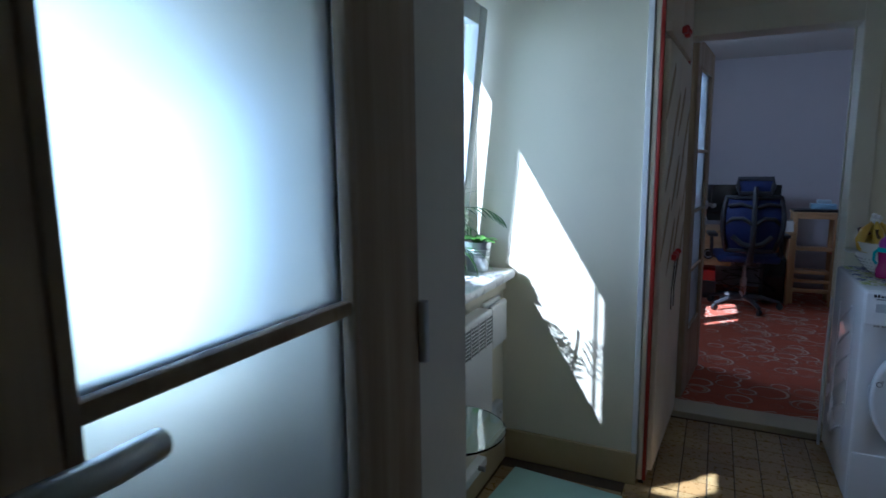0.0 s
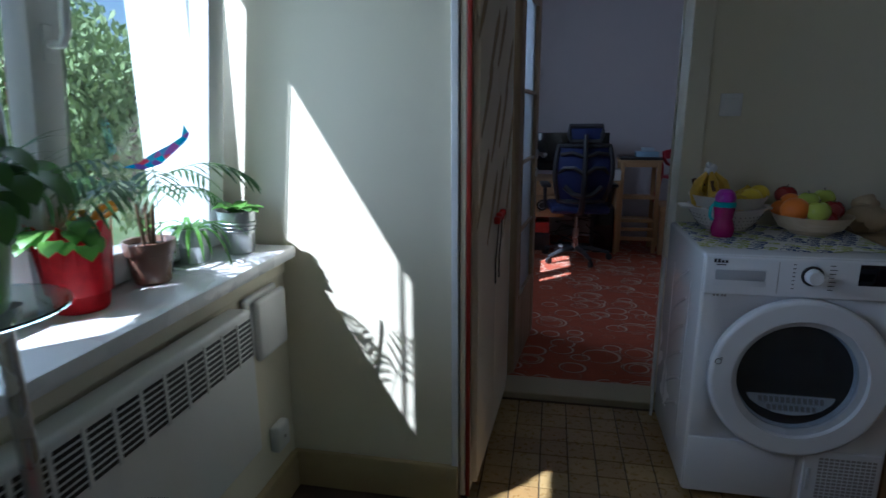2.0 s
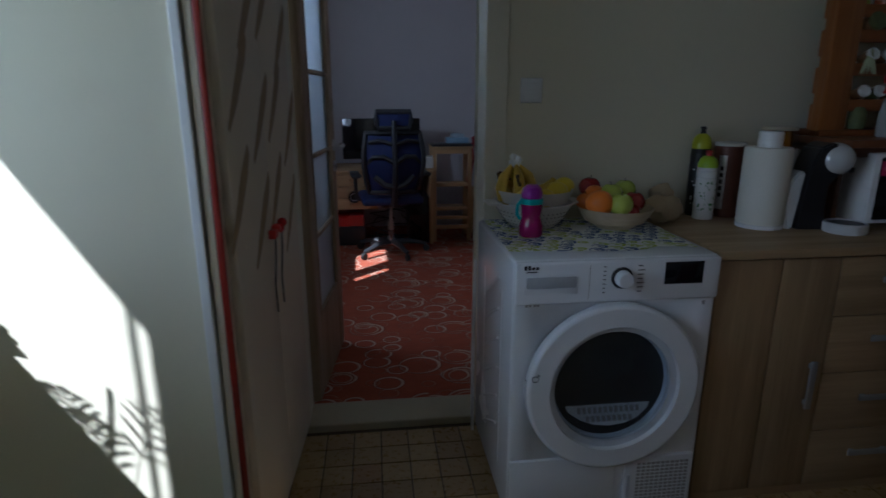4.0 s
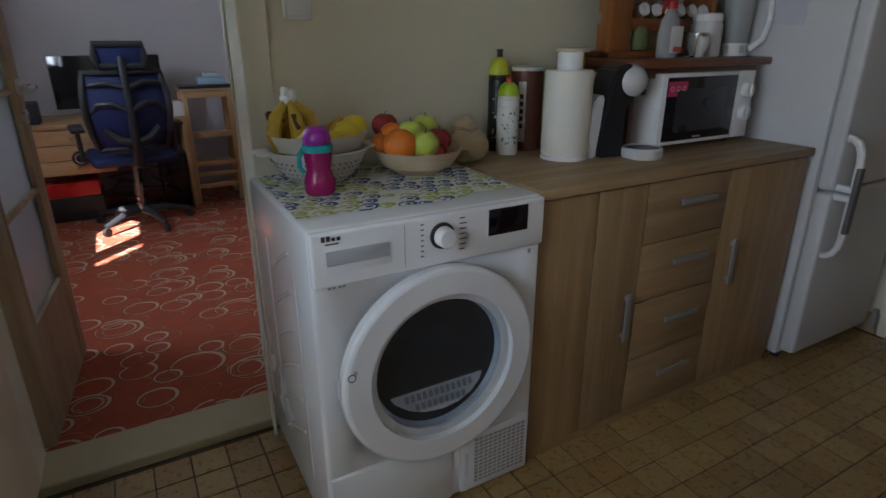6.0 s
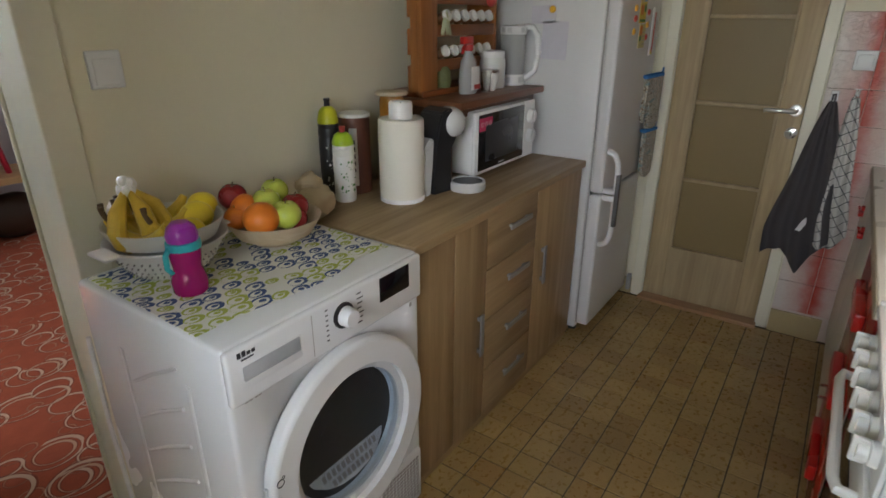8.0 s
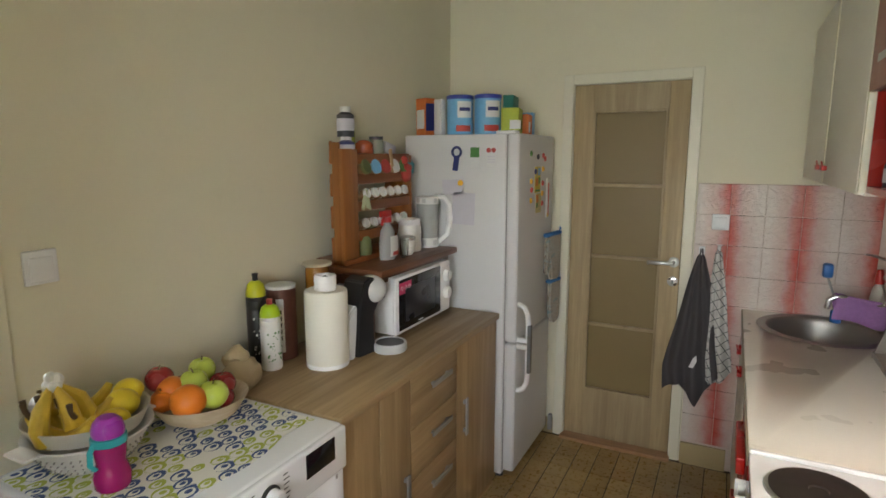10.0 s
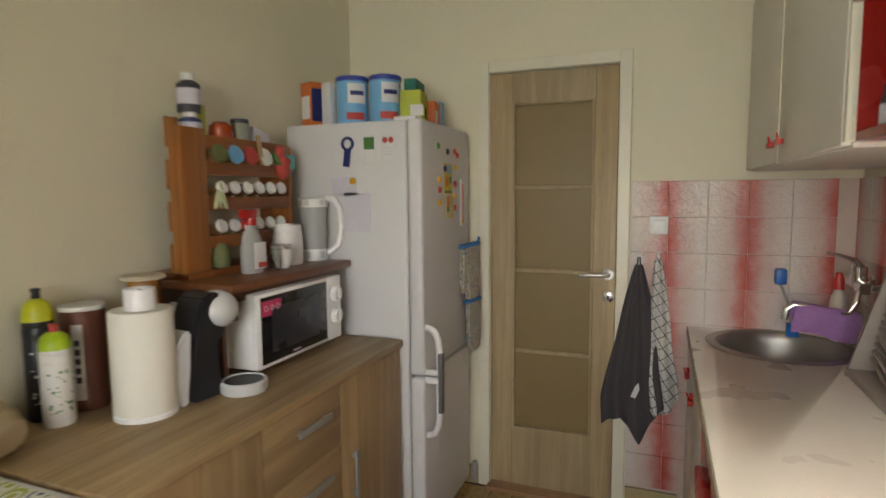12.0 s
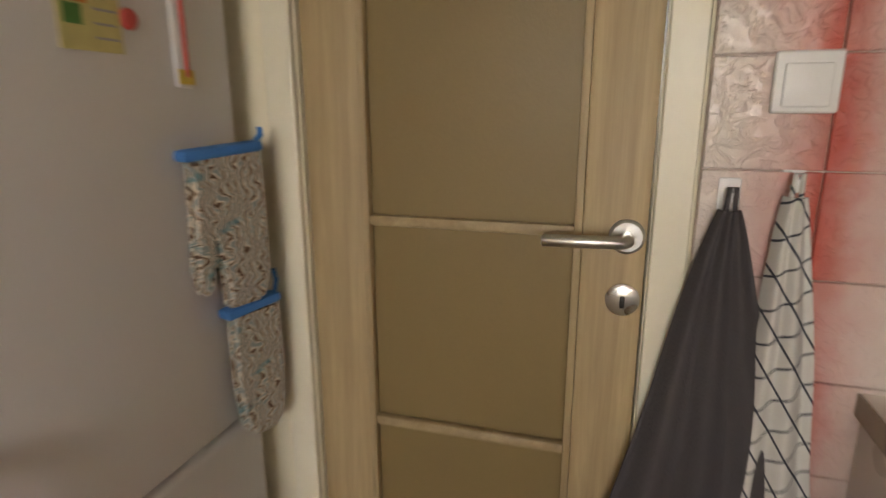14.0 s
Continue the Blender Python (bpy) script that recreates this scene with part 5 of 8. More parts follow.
def sport(x, y, h, body_m, cap_m, label, dark_band, lettering):
    ob = thing("sports_bottle", x, y, ST, label, "bottle", group="sports bottles")
    r = 0.035
    part("flask", B().lathe([(0, 0), (r * 0.92, 0), (r, 0.005), (r, h * 0.60), (r * 0.95, h * 0.62), (r, h * 0.64), (r, h * 0.70), (r * 0.95, h * 0.715), (r, h * 0.73), (r * 0.96, h * 0.76), (0, h * 0.76)], seg=28), body_m, ob)
    part("cap", B().lathe([(0, h * 0.76), (r * 0.98, h * 0.76), (r * 0.98, h * 0.80), (r * 0.80, h * 0.88), (r * 0.45, h * 0.92), (0.011, h * 0.925), (0, h * 0.925)], seg=28), cap_m, ob, "domed lime cap")
    part("spout", B().lathe([(0, h * 0.925), (0.010, h * 0.925), (0.009, h * 0.97), (0.011, h * 0.985), (0.010, h), (0, h)], seg=14), M_BLACK if dark_band else M_REDPR, ob)
    spots = B()
    rng = random.Random(4)
    for i in range(46):
        a, z, s = rng.uniform(-2.8, 0.2), rng.uniform(h * 0.12, h * 0.56), rng.uniform(0.0018, 0.0048)
        c = Vector((math.cos(a) * (r + 0.0002), math.sin(a) * (r + 0.0002), z))
        spots.lathe([(0, 0), (s, 0), (0, 0.0008)], seg=7, m=Matrix.Translation(c) @ Matrix.Rotation(a, 4, "Z") @ Matrix.Rotation(radians(90), 4, "Y"))
    part("print_field", spots, lettering, ob, "small printed marks", flat=True)


sport(3.365, 3.835, 0.245, M_BOTWHITE, M_YG, "white sports bottle with coloured print and lime cap", False, M_GRN)
sport(3.375, 3.905, 0.325, M_BLACK, M_CITRON, "tall black sports bottle with a yellow cap", True, M_BOTWHITE)
M_COCOA = mat("brown_printed_card", (0.12, 0.04, 0.025), 0.45, var=0.5, scale=16, relief=0.02)
tn = thing("muesli_tube", 3.475, 3.885, ST, "brown card tube with a white label strip", "tin")
part("tube", B().lathe([(0, 0), (0.052, 0), (0.052, 0.262), (0, 0.262)], seg=36), M_COCOA, tn)
part("lid", B().lathe([(0, 0.258), (0.054, 0.258), (0.054, 0.268), (0.050, 0.270), (0, 0.270)], seg=36), M_BOTWHITE, tn)
part("label", B().sheet([[(0.0525 * math.cos(-2.75 + 0.5 * i / 6), 0.0525 * math.sin(-2.75 + 0.5 * i / 6), z) for i in range(7)] for z in (0.03, 0.225)], 0.0005), M_BOTWHITE, tn, "white label strip")
for k in range(5):
    part("label_bar", B().sheet([[(0.0532 * math.cos(-2.62 + 0.22 * i / 4), 0.0532 * math.sin(-2.62 + 0.22 * i / 4), z) for i in range(5)] for z in (0.075 + 0.024 * k, 0.09 + 0.024 * k)], 0.0005), M_INK, tn)
M_TISSUE = mat("paper_towel", (0.74, 0.72, 0.64), 0.9, var=0.05, scale=14, fine=90, relief=0.6)
pr = thing("paper_towel_roll", 3.485, 3.69, ST, "white paper towel roll on a plastic holder", "paper towel")
part("base", B().lathe([(0, 0), (0.074, 0), (0.075, 0.010), (0.072, 0.014), (0, 0.014)], seg=36), M_WHITE, pr)
part("roll", B().lathe([(0.02, 0.014), (0.072, 0.014), (0.074, 0.018), (0.074, 0.262), (0.070, 0.268), (0.02, 0.268)], seg=40), M_TISSUE, pr)
part("cap", B().lathe([(0, 0.266), (0.038, 0.266), (0.038, 0.315), (0.035, 0.320), (0.026, 0.318), (0.022, 0.308), (0, 0.308)], seg=30), M_WHITE, pr, "white holder cap")
part("knob", B().lathe([(0, 0.299), (0.010, 0.299), (0.006, 0.304), (0.009, 0.314), (0, 0.318)], seg=14), M_BLACK, pr)
jr = thing("amber_jar", 3.635, 3.85, ST, "amber jar with a flat beige lid", "jar")
part("jar", B().lathe([(0, 0), (0.04, 0), (0.044, 0.006), (0.044, 0.295), (0.040, 0.312), (0, 0.312)], seg=28), mat("amber_glaze", (0.30, 0.13, 0.02), 0.2, var=0.5, scale=20, relief=0.0), jr)
part("lid", B().lathe([(0, 0.312), (0.056, 0.314), (0.059, 0.319), (0.055, 0.326), (0, 0.328)], seg=30), mat("beige_lid", (0.60, 0.52, 0.38), 0.5, relief=0.02), jr, "flat beige lid")

# pod coffee machine
M_PEARL = mat("pearl_grey_plastic", (0.55, 0.56, 0.56), 0.25, var=0.03, relief=0.0)
cm = thing("coffee_machine", 3.655, 3.655, ST, "black and pearl white pod coffee machine", "coffee machine", rz=-8)


def slice_body(w0, w1, prof):
    b = B()
    lo = [b.bm.verts.new((x, w0, z)) for x, z in prof]
    hi = [b.bm.verts.new((x, w1, z)) for x, z in prof]
    n = len(prof)
    b.bm.faces.new(lo), b.bm.faces.new(hi[::-1])
    for i in range(n):
        b.bm.faces.new((lo[i], lo[(i + 1) % n], hi[(i + 1) % n], hi[i]))
    bmesh.ops.bevel(b.bm, geom=list(b.bm.edges), offset=0.006, segments=2, affect="EDGES")
    return b


core = [(-0.075, 0.0), (0.02, 0.0), (0.02, 0.02), (0.0, 0.06), (0.0, 0.15), (0.045, 0.19), (0.06, 0.235), (0.035, 0.275), (0.0, 0.287), (-0.035, 0.272), (-0.055, 0.22), (-0.065, 0.14), (-0.08, 0.05)]
part("body", slice_body(-0.045, 0.06, core), M_BLACK, cm, "black body")
part("side_shell", slice_body(0.062, 0.085, [(-0.10, 0.0), (-0.04, 0.0), (-0.03, 0.1), (-0.01, 0.2), (-0.02, 0.25), (-0.05, 0.26), (-0.075, 0.2), (-0.095, 0.12)]), M_PEARL, cm, "pearl side shell")
part("rear_shell", slice_body(-0.04, 0.058, [(-0.112, 0.0), (-0.086, 0.0), (-0.080, 0.10), (-0.068, 0.19), (-0.078, 0.196), (-0.100, 0.182), (-0.118, 0.150), (-0.118, 0.08)]), M_PEARL, cm, "pearl water tank")
part("head", B().ball((0.030, -0.010, 0.232), 0.060, 0.062, 0.054, 24, 16), M_PEARL, cm, "pearl ball head")
part("spout", B().box(0.05, 0.095, -0.03, 0.03, 0.186, 0.208, 0.008), M_BLACK, cm)
part("drip_tray", B().lathe([(0, 0), (0.060, 0), (0.064, 0.006), (0.064, 0.030), (0.058, 0.034), (0.054, 0.028), (0, 0.026)], c=(0.062, -0.075, 0), seg=36), M_PEARL, cm, "round pearl drip tray")
part("drip_grid", B().lathe([(0, 0.0285), (0.053, 0.0285), (0.053, 0.0305), (0, 0.0305)], c=(0.062, -0.075, 0), seg=30), M_BLACK, cm, "black drip grid")
part("tray_foot", B().lathe([(0, 0), (0.054, 0), (0.054, 0.006), (0, 0.006)], c=(0.062, -0.075, 0), seg=30), M_BLACK, cm)

# microwave
mw = thing("microwave", 3.805, 3.605, ST, "white microwave with a black glass door", "microwave")
part("case", B().box(0, 0.475, 0.012, 0.32, 0.018, 0.250, 0.006), M_WHITE, mw)
mwd = part("door", B().box(0.0, 0.385, 0.0, 0.013, 0.018, 0.250, 0.004), M_WHITE, mw)
part("door_window", B().box(0.022, 0.378, -0.0015, 0.002, 0.030, 0.238, 0.002), M_GLOSSBLACK, mwd, "black door glass")
part("inner_window", B().box(0.07, 0.325, -0.0025, -0.001, 0.06, 0.200, 0.002), mat("dark_mesh", (0.025, 0.025, 0.03), 0.3, relief=0.2), mwd)
part("sticker", B().box(0.025, 0.118, -0.0022, -0.0014, 0.178, 0.225), mat("pink_sticker", (0.55, 0.03, 0.12), 0.5, relief=0.0), mwd, "pink sticker")
for k in range(3):
    part("sticker_mark", B().ring((0.045 + 0.028 * k, 0.202), 0.009, 0.006, -0.003, -0.002, 14), mat("pale_pink", (0.75, 0.45, 0.5), 0.5, relief=0.0), mwd)
part("mark_bar", B().box(0.175, 0.215, -0.0024, -0.001, 0.037, 0.042), M_SILVERGREY, mwd)
part("panel", B().box(0.388, 0.475, 0.0, 0.013, 0.018, 0.250, 0.004), M_WHITE, mw)
for kz in (0.185, 0.105):
    kb = part("knob", B().lathe([(0, 0), (0.028, 0), (0.026, 0.018), (0.022, 0.021), (0, 0.021)], seg=26, m=Matrix.Translation((0.432, 0.0, kz)) @ Matrix.Rotation(radians(90), 4, "X")), M_WHITE, mw, "white round knob")
    part("pointer", B().box(0.429, 0.435, -0.026, -0.018, kz - 0.02, kz + 0.02, 0.002), M_WHITE, kb)
for fx in (0.04, 0.43):
    part("foot", B().cyl((fx, 0.05, 0.0), (fx, 0.05, 0.02), 0.012, seg=10).cyl((fx, 0.28, 0.0), (fx, 0.28, 0.02), 0.012, seg=10), M_BLACK, mw)

# brown shelf over the microwave, spice rack standing on it
sh = thing("shelf_stand", 3.735, 3.62, ST, "dark brown wooden shelf stand over the microwave", "shelf")
part("board", B().box(-0.02, 0.635, -0.01, 0.318, 0.268, 0.294, 0.004), wood("dark_shelf_wood", (0.20, 0.075, 0.030), (0.12, 0.045, 0.02), "x", 0.35), sh)
part("rail", B().box(0.022, 0.60, 0.02, 0.036, 0.235, 0.268, 0.002), M_DARKW, sh)
for px in (0.0, 0.605):
    part("side_panel", B().box(px, px + 0.02, 0.05, 0.31, 0.0, 0.268, 0.002), M_DARKW, sh)
SH = ST + 0.2945
rk = thing("spice_rack", 3.79, 3.80, SH, "varnished wooden spice rack full of small jars", "spice rack")
part("side_panel", B().box(-0.050, 0.050, -0.005, 0.013, 0.0, 0.455, 0.003), M_BROWN, rk)
back = part("side_panel", B().box(-0.050, -0.036, 0.013, 0.045, 0.0, 0.48, 0.003), M_BROWN, rk)
for k in range(4):
    part("scallop", B().box(-0.049, -0.037, 0.044, 0.060, 0.02 + 0.125 * k, 0.11 + 0.125 * k, 0.005), M_BROWN, back)
part("side_panel", B().box(0.458, 0.475, -0.005, 0.135, 0.0, 0.43, 0.003), M_BROWN, rk)
part("foot_board", B().box(-0.050, 0.475, -0.012, 0.138, 0.0, 0.022, 0.003), M_BROWN_X, rk)
for z in (0.115, 0.235, 0.345, 0.425):
    part("shelf", B().box(-0.036, 0.458, 0.012, 0.070, z - 0.022, z - 0.008, 0.002), M_BROWN_X, rk)
    part("front_rail", B().box(0.050, 0.458, -0.004, 0.010, z - 0.030, z + 0.012, 0.003), M_BROWN_X, rk)


def jar(x, y, z, ma, lid, label, r=0.021, h=0.055, tip=70):
    """A small jar lying in the rack with its lid to the front."""
    ob = thing("spice_jar", x, y, z, label, "jar", group="spice jars")
    m = Matrix.Rotation(radians(tip), 4, "X")
    part("glass", B().lathe([(0, -h / 2), (r * 0.92, -h / 2), (r * 0.95, h / 2 - 0.012), (0, h / 2 - 0.012)], seg=16, m=m), ma, ob)
    part("lid", B().lathe([(0, h / 2 - 0.012), (r, h / 2 - 0.012), (r, h / 2), (r * 0.85, h / 2 + 0.002), (r * 0.8, h / 2 - 0.001), (0, h / 2 - 0.001)], seg=18, m=m), lid, ob, "small round lid")


M_SPICE = mat("brown_spice", (0.20, 0.10, 0.04), 0.5, var=0.5, scale=40)
M_HERB = mat("dull_green_herb", (0.12, 0.14, 0.05), 0.6, var=0.5, scale=40)
M_TEALIT = mat("teal_foil", (0.05, 0.35, 0.36), 0.4, var=0.3, scale=20, relief=0.3)
for i in range(6):
    jar(3.79 + 0.105 + 0.060 * i, 3.812, SH + 0.115 + 0.155, M_SPICE, M_BOTWHITE, "spice jar with a silver white lid lying in the rack")
for i in range(6):
    jar(3.79 + 0.10 + 0.060 * i, 3.815, SH + 0.115 + 0.033, (M_SPICE, M_HERB)[i % 2], M_BOTWHITE, "spice jar with a white lid lying in the rack")
for i, (lid, lab) in enumerate(((M_HERB, "brown"), (M_TINBLUE, "pale blue"), (M_REDPR, "red"), (M_BOTWHITE, "white"), (M_GRN, "green"))):
    jar(3.79 + 0.10 + 0.074 * i, 3.812, SH + 0.235 + 0.142, M_SPICE, lid, lab + " lidded round tin lying in the rack", r=0.031)
sq = thing("foil_packet", 4.255, 3.80, SH + 0.375, "teal foil packet hung on the spice rack", "packet")
part("foil", pad([(-0.03, 0.03), (-0.035, -0.03), (0.03, -0.035), (0.035, 0.028)], 0.02, 0.005), M_TEALIT, sq)
hb = thing("herb_bundle", 3.885, 3.79, SH + 0.255, "pale dried herb bundle hung on the spice rack", "herbs")
hbb = B().ball((0, 0, 0.03), 0.008, seg=8, rings=6)
for i in range(26):
    a = i * 2.4
    hbb.tube([(0, 0, 0.04), (0.012 * math.cos(a), 0.008 * math.sin(a), 0.0), (0.028 * math.cos(a), 0.018 * math.sin(a), -0.045)], [0.002, 0.004, 0.001], 5)
part("sprigs", hbb, mat("pale_dry_herb", (0.42, 0.45, 0.28), 0.9, var=0.3, scale=20), hb)
gr = thing("garlic_jar", 3.885, 3.80, SH + 0.025, "small glass jar with herbs in the rack corner", "jar")
part("glass", B().lathe([(0, 0), (0.026, 0), (0.03, 0.02), (0.026, 0.06), (0.016, 0.075), (0, 0.075)], seg=18), M_HERB, gr)
# on top of the rack
RT = SH + 0.433


def pill(x, y, z, r, h, ma, cap, label, name="medicine_bottle"):
    ob = thing(name, x, y, z, label, "bottle")
    part("flask", B().lathe([(0, 0), (r, 0), (r, h * 0.72), (r * 0.55, h * 0.82), (0, h * 0.82)], seg=22), ma, ob)
    part("cap", B().lathe([(0, h * 0.82), (r * 0.62, h * 0.82), (r * 0.62, h), (0, h)], seg=18), cap, ob, "screw cap")
    part("label", B().lathe([(r + 0.0004, h * 0.2), (r + 0.0008, h * 0.22), (r + 0.0008, h * 0.58), (r + 0.0004, h * 0.6)], seg=22), M_LILAC, ob, "paper label")


pill(3.815, 3.83, RT - 0.007, 0.034, 0.075, M_NAVY, M_BOTWHITE, "dark pill bottle with a white cap on the rack")
pill(3.815, 3.83, RT + 0.068, 0.034, 0.115, M_INK, M_BOTWHITE, "dark brown medicine bottle stacked on another")
carton("sachet_box", 3.87, 3.86, RT, 0.03, 0.05, 0.10, M_LIME, "small green and white sachet box on the rack", 15)
rc = thing("red_tin", 3.965, 3.85, RT, "small round red tin on the rack", "tin")
part("can", B().lathe([(0, 0), (0.036, 0), (0.04, 0.01), (0.036, 0.045), (0.02, 0.058), (0, 0.06)], seg=24), mat("orange_red_enamel", (0.40, 0.07, 0.02), 0.25, relief=0.0), rc)
gj = thing("glass_jar", 4.05, 3.845, RT, "small glass jar with a dark lid on the rack", "jar")
part("jar", B().lathe([(0, 0), (0.03, 0), (0.033, 0.01), (0.033, 0.05), (0.026, 0.062), (0, 0.062)], seg=22), mat("grey_green_glass", (0.30, 0.32, 0.26), 0.1, relief=0.0), gj)
part("lid", B().lathe([(0, 0.062), (0.03, 0.062), (0.03, 0.076), (0, 0.076)], seg=22), M_INK, gj)
tg = thing("toy_rooster", 4.205, 3.79, RT - 0.08, "small red and yellow felt rooster hung on the rack", "ornament")
rb = B().ball((0, 0, 0), 0.035, 0.02, 0.045, 14, 10).ball((-0.015, 0, 0.055), 0.02, 0.016, 0.02, 12, 8).ball((0.03, 0, 0.02), 0.02, 0.010, 0.016, 10, 8)
part("felt", rb, M_REDPR, tg)
cl2 = thing("wooden_clip", 4.09, 3.79, RT - 0.075, "wooden clip hung over the rack rail", "clip")
part("wood", B().box(-0.010, 0.010, -0.006, 0.0, 0.0, 0.10, 0.002, m=Matrix.Rotation(radians(-12), 4, "Y")), M_PINE, cl2)
pk = thing("sachet", 4.14, 3.845, RT, "white and green sachets standing on the rack", "packet")
part("paper", B().box(-0.045, 0.045, -0.012, 0.012, 0.0, 0.05, 0.004, m=Matrix.Rotation(radians(14), 4, "Y")), M_LILAC, pk)

# on the shelf in front of the rack
M_CLEARPL = mat("cloudy_plastic", (0.62, 0.63, 0.62), 0.2, var=0.04, relief=0.0, Transmission_Weight=0.45, IOR=1.2)
sp = thing("spray_bottle", 3.955, 3.735, SH, "clear spray bottle with a red and white trigger", "spray bottle")
part("flask", B().lathe([(0, 0), (0.040, 0), (0.044, 0.008), (0.044, 0.07), (0.036, 0.12), (0.016, 0.15), (0.014, 0.16), (0, 0.16)], seg=28, sy=0.7), M_CLEARPL, sp)
part("label", B().box(-0.028, 0.030, -0.0335, -0.0325, 0.015, 0.10, 0.0004), M_BOTWHITE, sp, "white label")
part("label_bar", B().box(-0.01, 0.030, -0.0345, -0.0336, 0.018, 0.035), M_REDPR, sp)
part("collar", B().lathe([(0, 0.155), (0.018, 0.155), (0.018, 0.178), (0, 0.178)], seg=18), M_RED, sp, "red screw collar")
part("trigger_head", B().box(-0.048, 0.022, -0.011, 0.011, 0.178, 0.206, 0.006).tube([(-0.02, 0, 0.18), (-0.036, 0, 0.165), (-0.042, 0, 0.145)], 0.006, 8), M_RED, sp, "red trigger head")
cp = thing("cup", 4.085, 3.715, SH, "small white china cup with a steel lid", "cup")
part("bowl", B().lathe([(0, 0), (0.022, 0), (0.024, 0.006), (0.036, 0.04), (0.038, 0.065), (0.035, 0.065), (0.03, 0.02), (0, 0.012)], seg=28), M_BOTWHITE, cp)
part("lid", B().lathe([(0, 0.065), (0.036, 0.065), (0.036, 0.078), (0.03, 0.082), (0, 0.082)], seg=26), M_STEEL, cp, "steel lid")
gl = thing("drinking_glass", 4.03, 3.70, SH, "small clear drinking glass", "glass")
part("glass", B().lathe([(0, 0), (0.017, 0), (0.020, 0.075), (0.018, 0.075), (0.015, 0.006), (0, 0.006)], seg=20), M_CLEAR, gl)
wj = thing("plastic_jar", 4.185, 3.765, SH, "white plastic jar with a blue label", "jar")
part("tub", B().lathe([(0, 0), (0.052, 0), (0.055, 0.006), (0.055, 0.105), (0.048, 0.122), (0, 0.122)], seg=32), M_BOTWHITE, wj)
part("lid", B().lathe([(0, 0.120), (0.051, 0.120), (0.052, 0.124), (0.052, 0.142), (0.047, 0.146), (0, 0.146)], seg=32), M_WHITE, wj, "white ribbed lid")
part("label", B().sheet([[(0.0556 * math.cos(-1.1 + 0.55 * i / 5), 0.0556 * math.sin(-1.1 + 0.55 * i / 5), z) for i in range(6)] for z in (0.03, 0.07)], 0.0005), M_TINBLUE, wj, "blue label")
kt = thing("water_filter_jug", 4.325, 3.745, SH, "clear plastic jug with a white handle on the shelf", "jug", rz=-50)
part("vessel", B().lathe([(0, 0.03), (0.048, 0.03), (0.053, 0.22), (0.050, 0.22), (0.045, 0.035), (0, 0.035)], seg=32), M_CLEARPL, kt)
part("base", B().lathe([(0, 0), (0.050, 0), (0.052, 0.006), (0.050, 0.045), (0, 0.045)], seg=32), M_BOTWHITE, kt, "white base ring")
part("rim", B().lathe([(0.046, 0.205), (0.055, 0.205), (0.056, 0.236), (0.05, 0.240), (0, 0.24)], seg=32), M_BOTWHITE, kt, "white lid rim")
part("handle", B().tube([(0.045, -0.015, 0.235), (0.075, -0.02, 0.232), (0.098, -0.022, 0.20), (0.104, -0.022, 0.13), (0.092, -0.02, 0.06), (0.05, -0.015, 0.025)], 0.013, 10), M_WHITE, kt, "white curved handle")

for a in (-150, -120, -60, -30):
    part("window_mark", B().box(0.0545, 0.0572, -0.009, 0.009, 0.212, 0.232, m=Matrix.Rotation(radians(a), 4, "Z")), M_STEEL, kt)
    part("window_mark", B().box(0.0505, 0.0532, -0.009, 0.009, 0.012, 0.036, m=Matrix.Rotation(radians(a), 4, "Z")), M_STEEL, kt)

# ---- sink run along the south wall ----
M_TOPCREAM = mat("cream_laminate", (0.84, 0.81, 0.74), 0.32, var=0.03, scale=4, fine=40, relief=0.04, dirt=0.02)
M_EDGE = mat("worn_edge_band", (0.36, 0.31, 0.22), 0.45, var=0.12, scale=12, relief=0.05, dirt=0.3)
M_FRONT = mat("cream_white_front", (0.68, 0.655, 0.59), 0.35, var=0.05, scale=2, relief=0.04, dirt=0.1)
M_FRONTRED = mat("red_lacquer_front", (0.36, 0.02, 0.014), 0.25, var=0.1, scale=3, relief=0.03)
M_REDDULL = mat("faded_red_front", (0.34, 0.055, 0.035), 0.35, var=0.1, scale=3, relief=0.03)


def applied(ob, cutters):
    """Cuts the given meshes out of ob for good."""
    for c in cutters:
        mo = ob.modifiers.new("hole", "BOOLEAN")
        mo.object, mo.solver = c, "EXACT"
    me = bpy.data.meshes.new_from_object(ob.evaluated_get(bpy.context.evaluated_depsgraph_get()))
    ob.modifiers.clear()
    ob.data = me
    for c in cutters:
        bpy.data.objects.remove(c)


def red_grip(parent, x, z, flip=1):
    """A red block handle with a small block and a thin bow over it, on a front that faces +y."""
    g = part("handle", B().box(x - 0.024, x + 0.024, 0.017, 0.036, z - 0.009, z + 0.009, 0.003).box(x - 0.012, x + 0.012, 0.017, 0.030, z + 0.012, z + 0.030, 0.003)
             .tube([(x + flip * 0.020, 0.032, z + 0.006), (x + flip * 0.014, 0.038, z + 0.024), (x + flip * 0.002, 0.034, z + 0.024)], 0.003, 8), M_RED, parent, "red plastic handle")
    return g


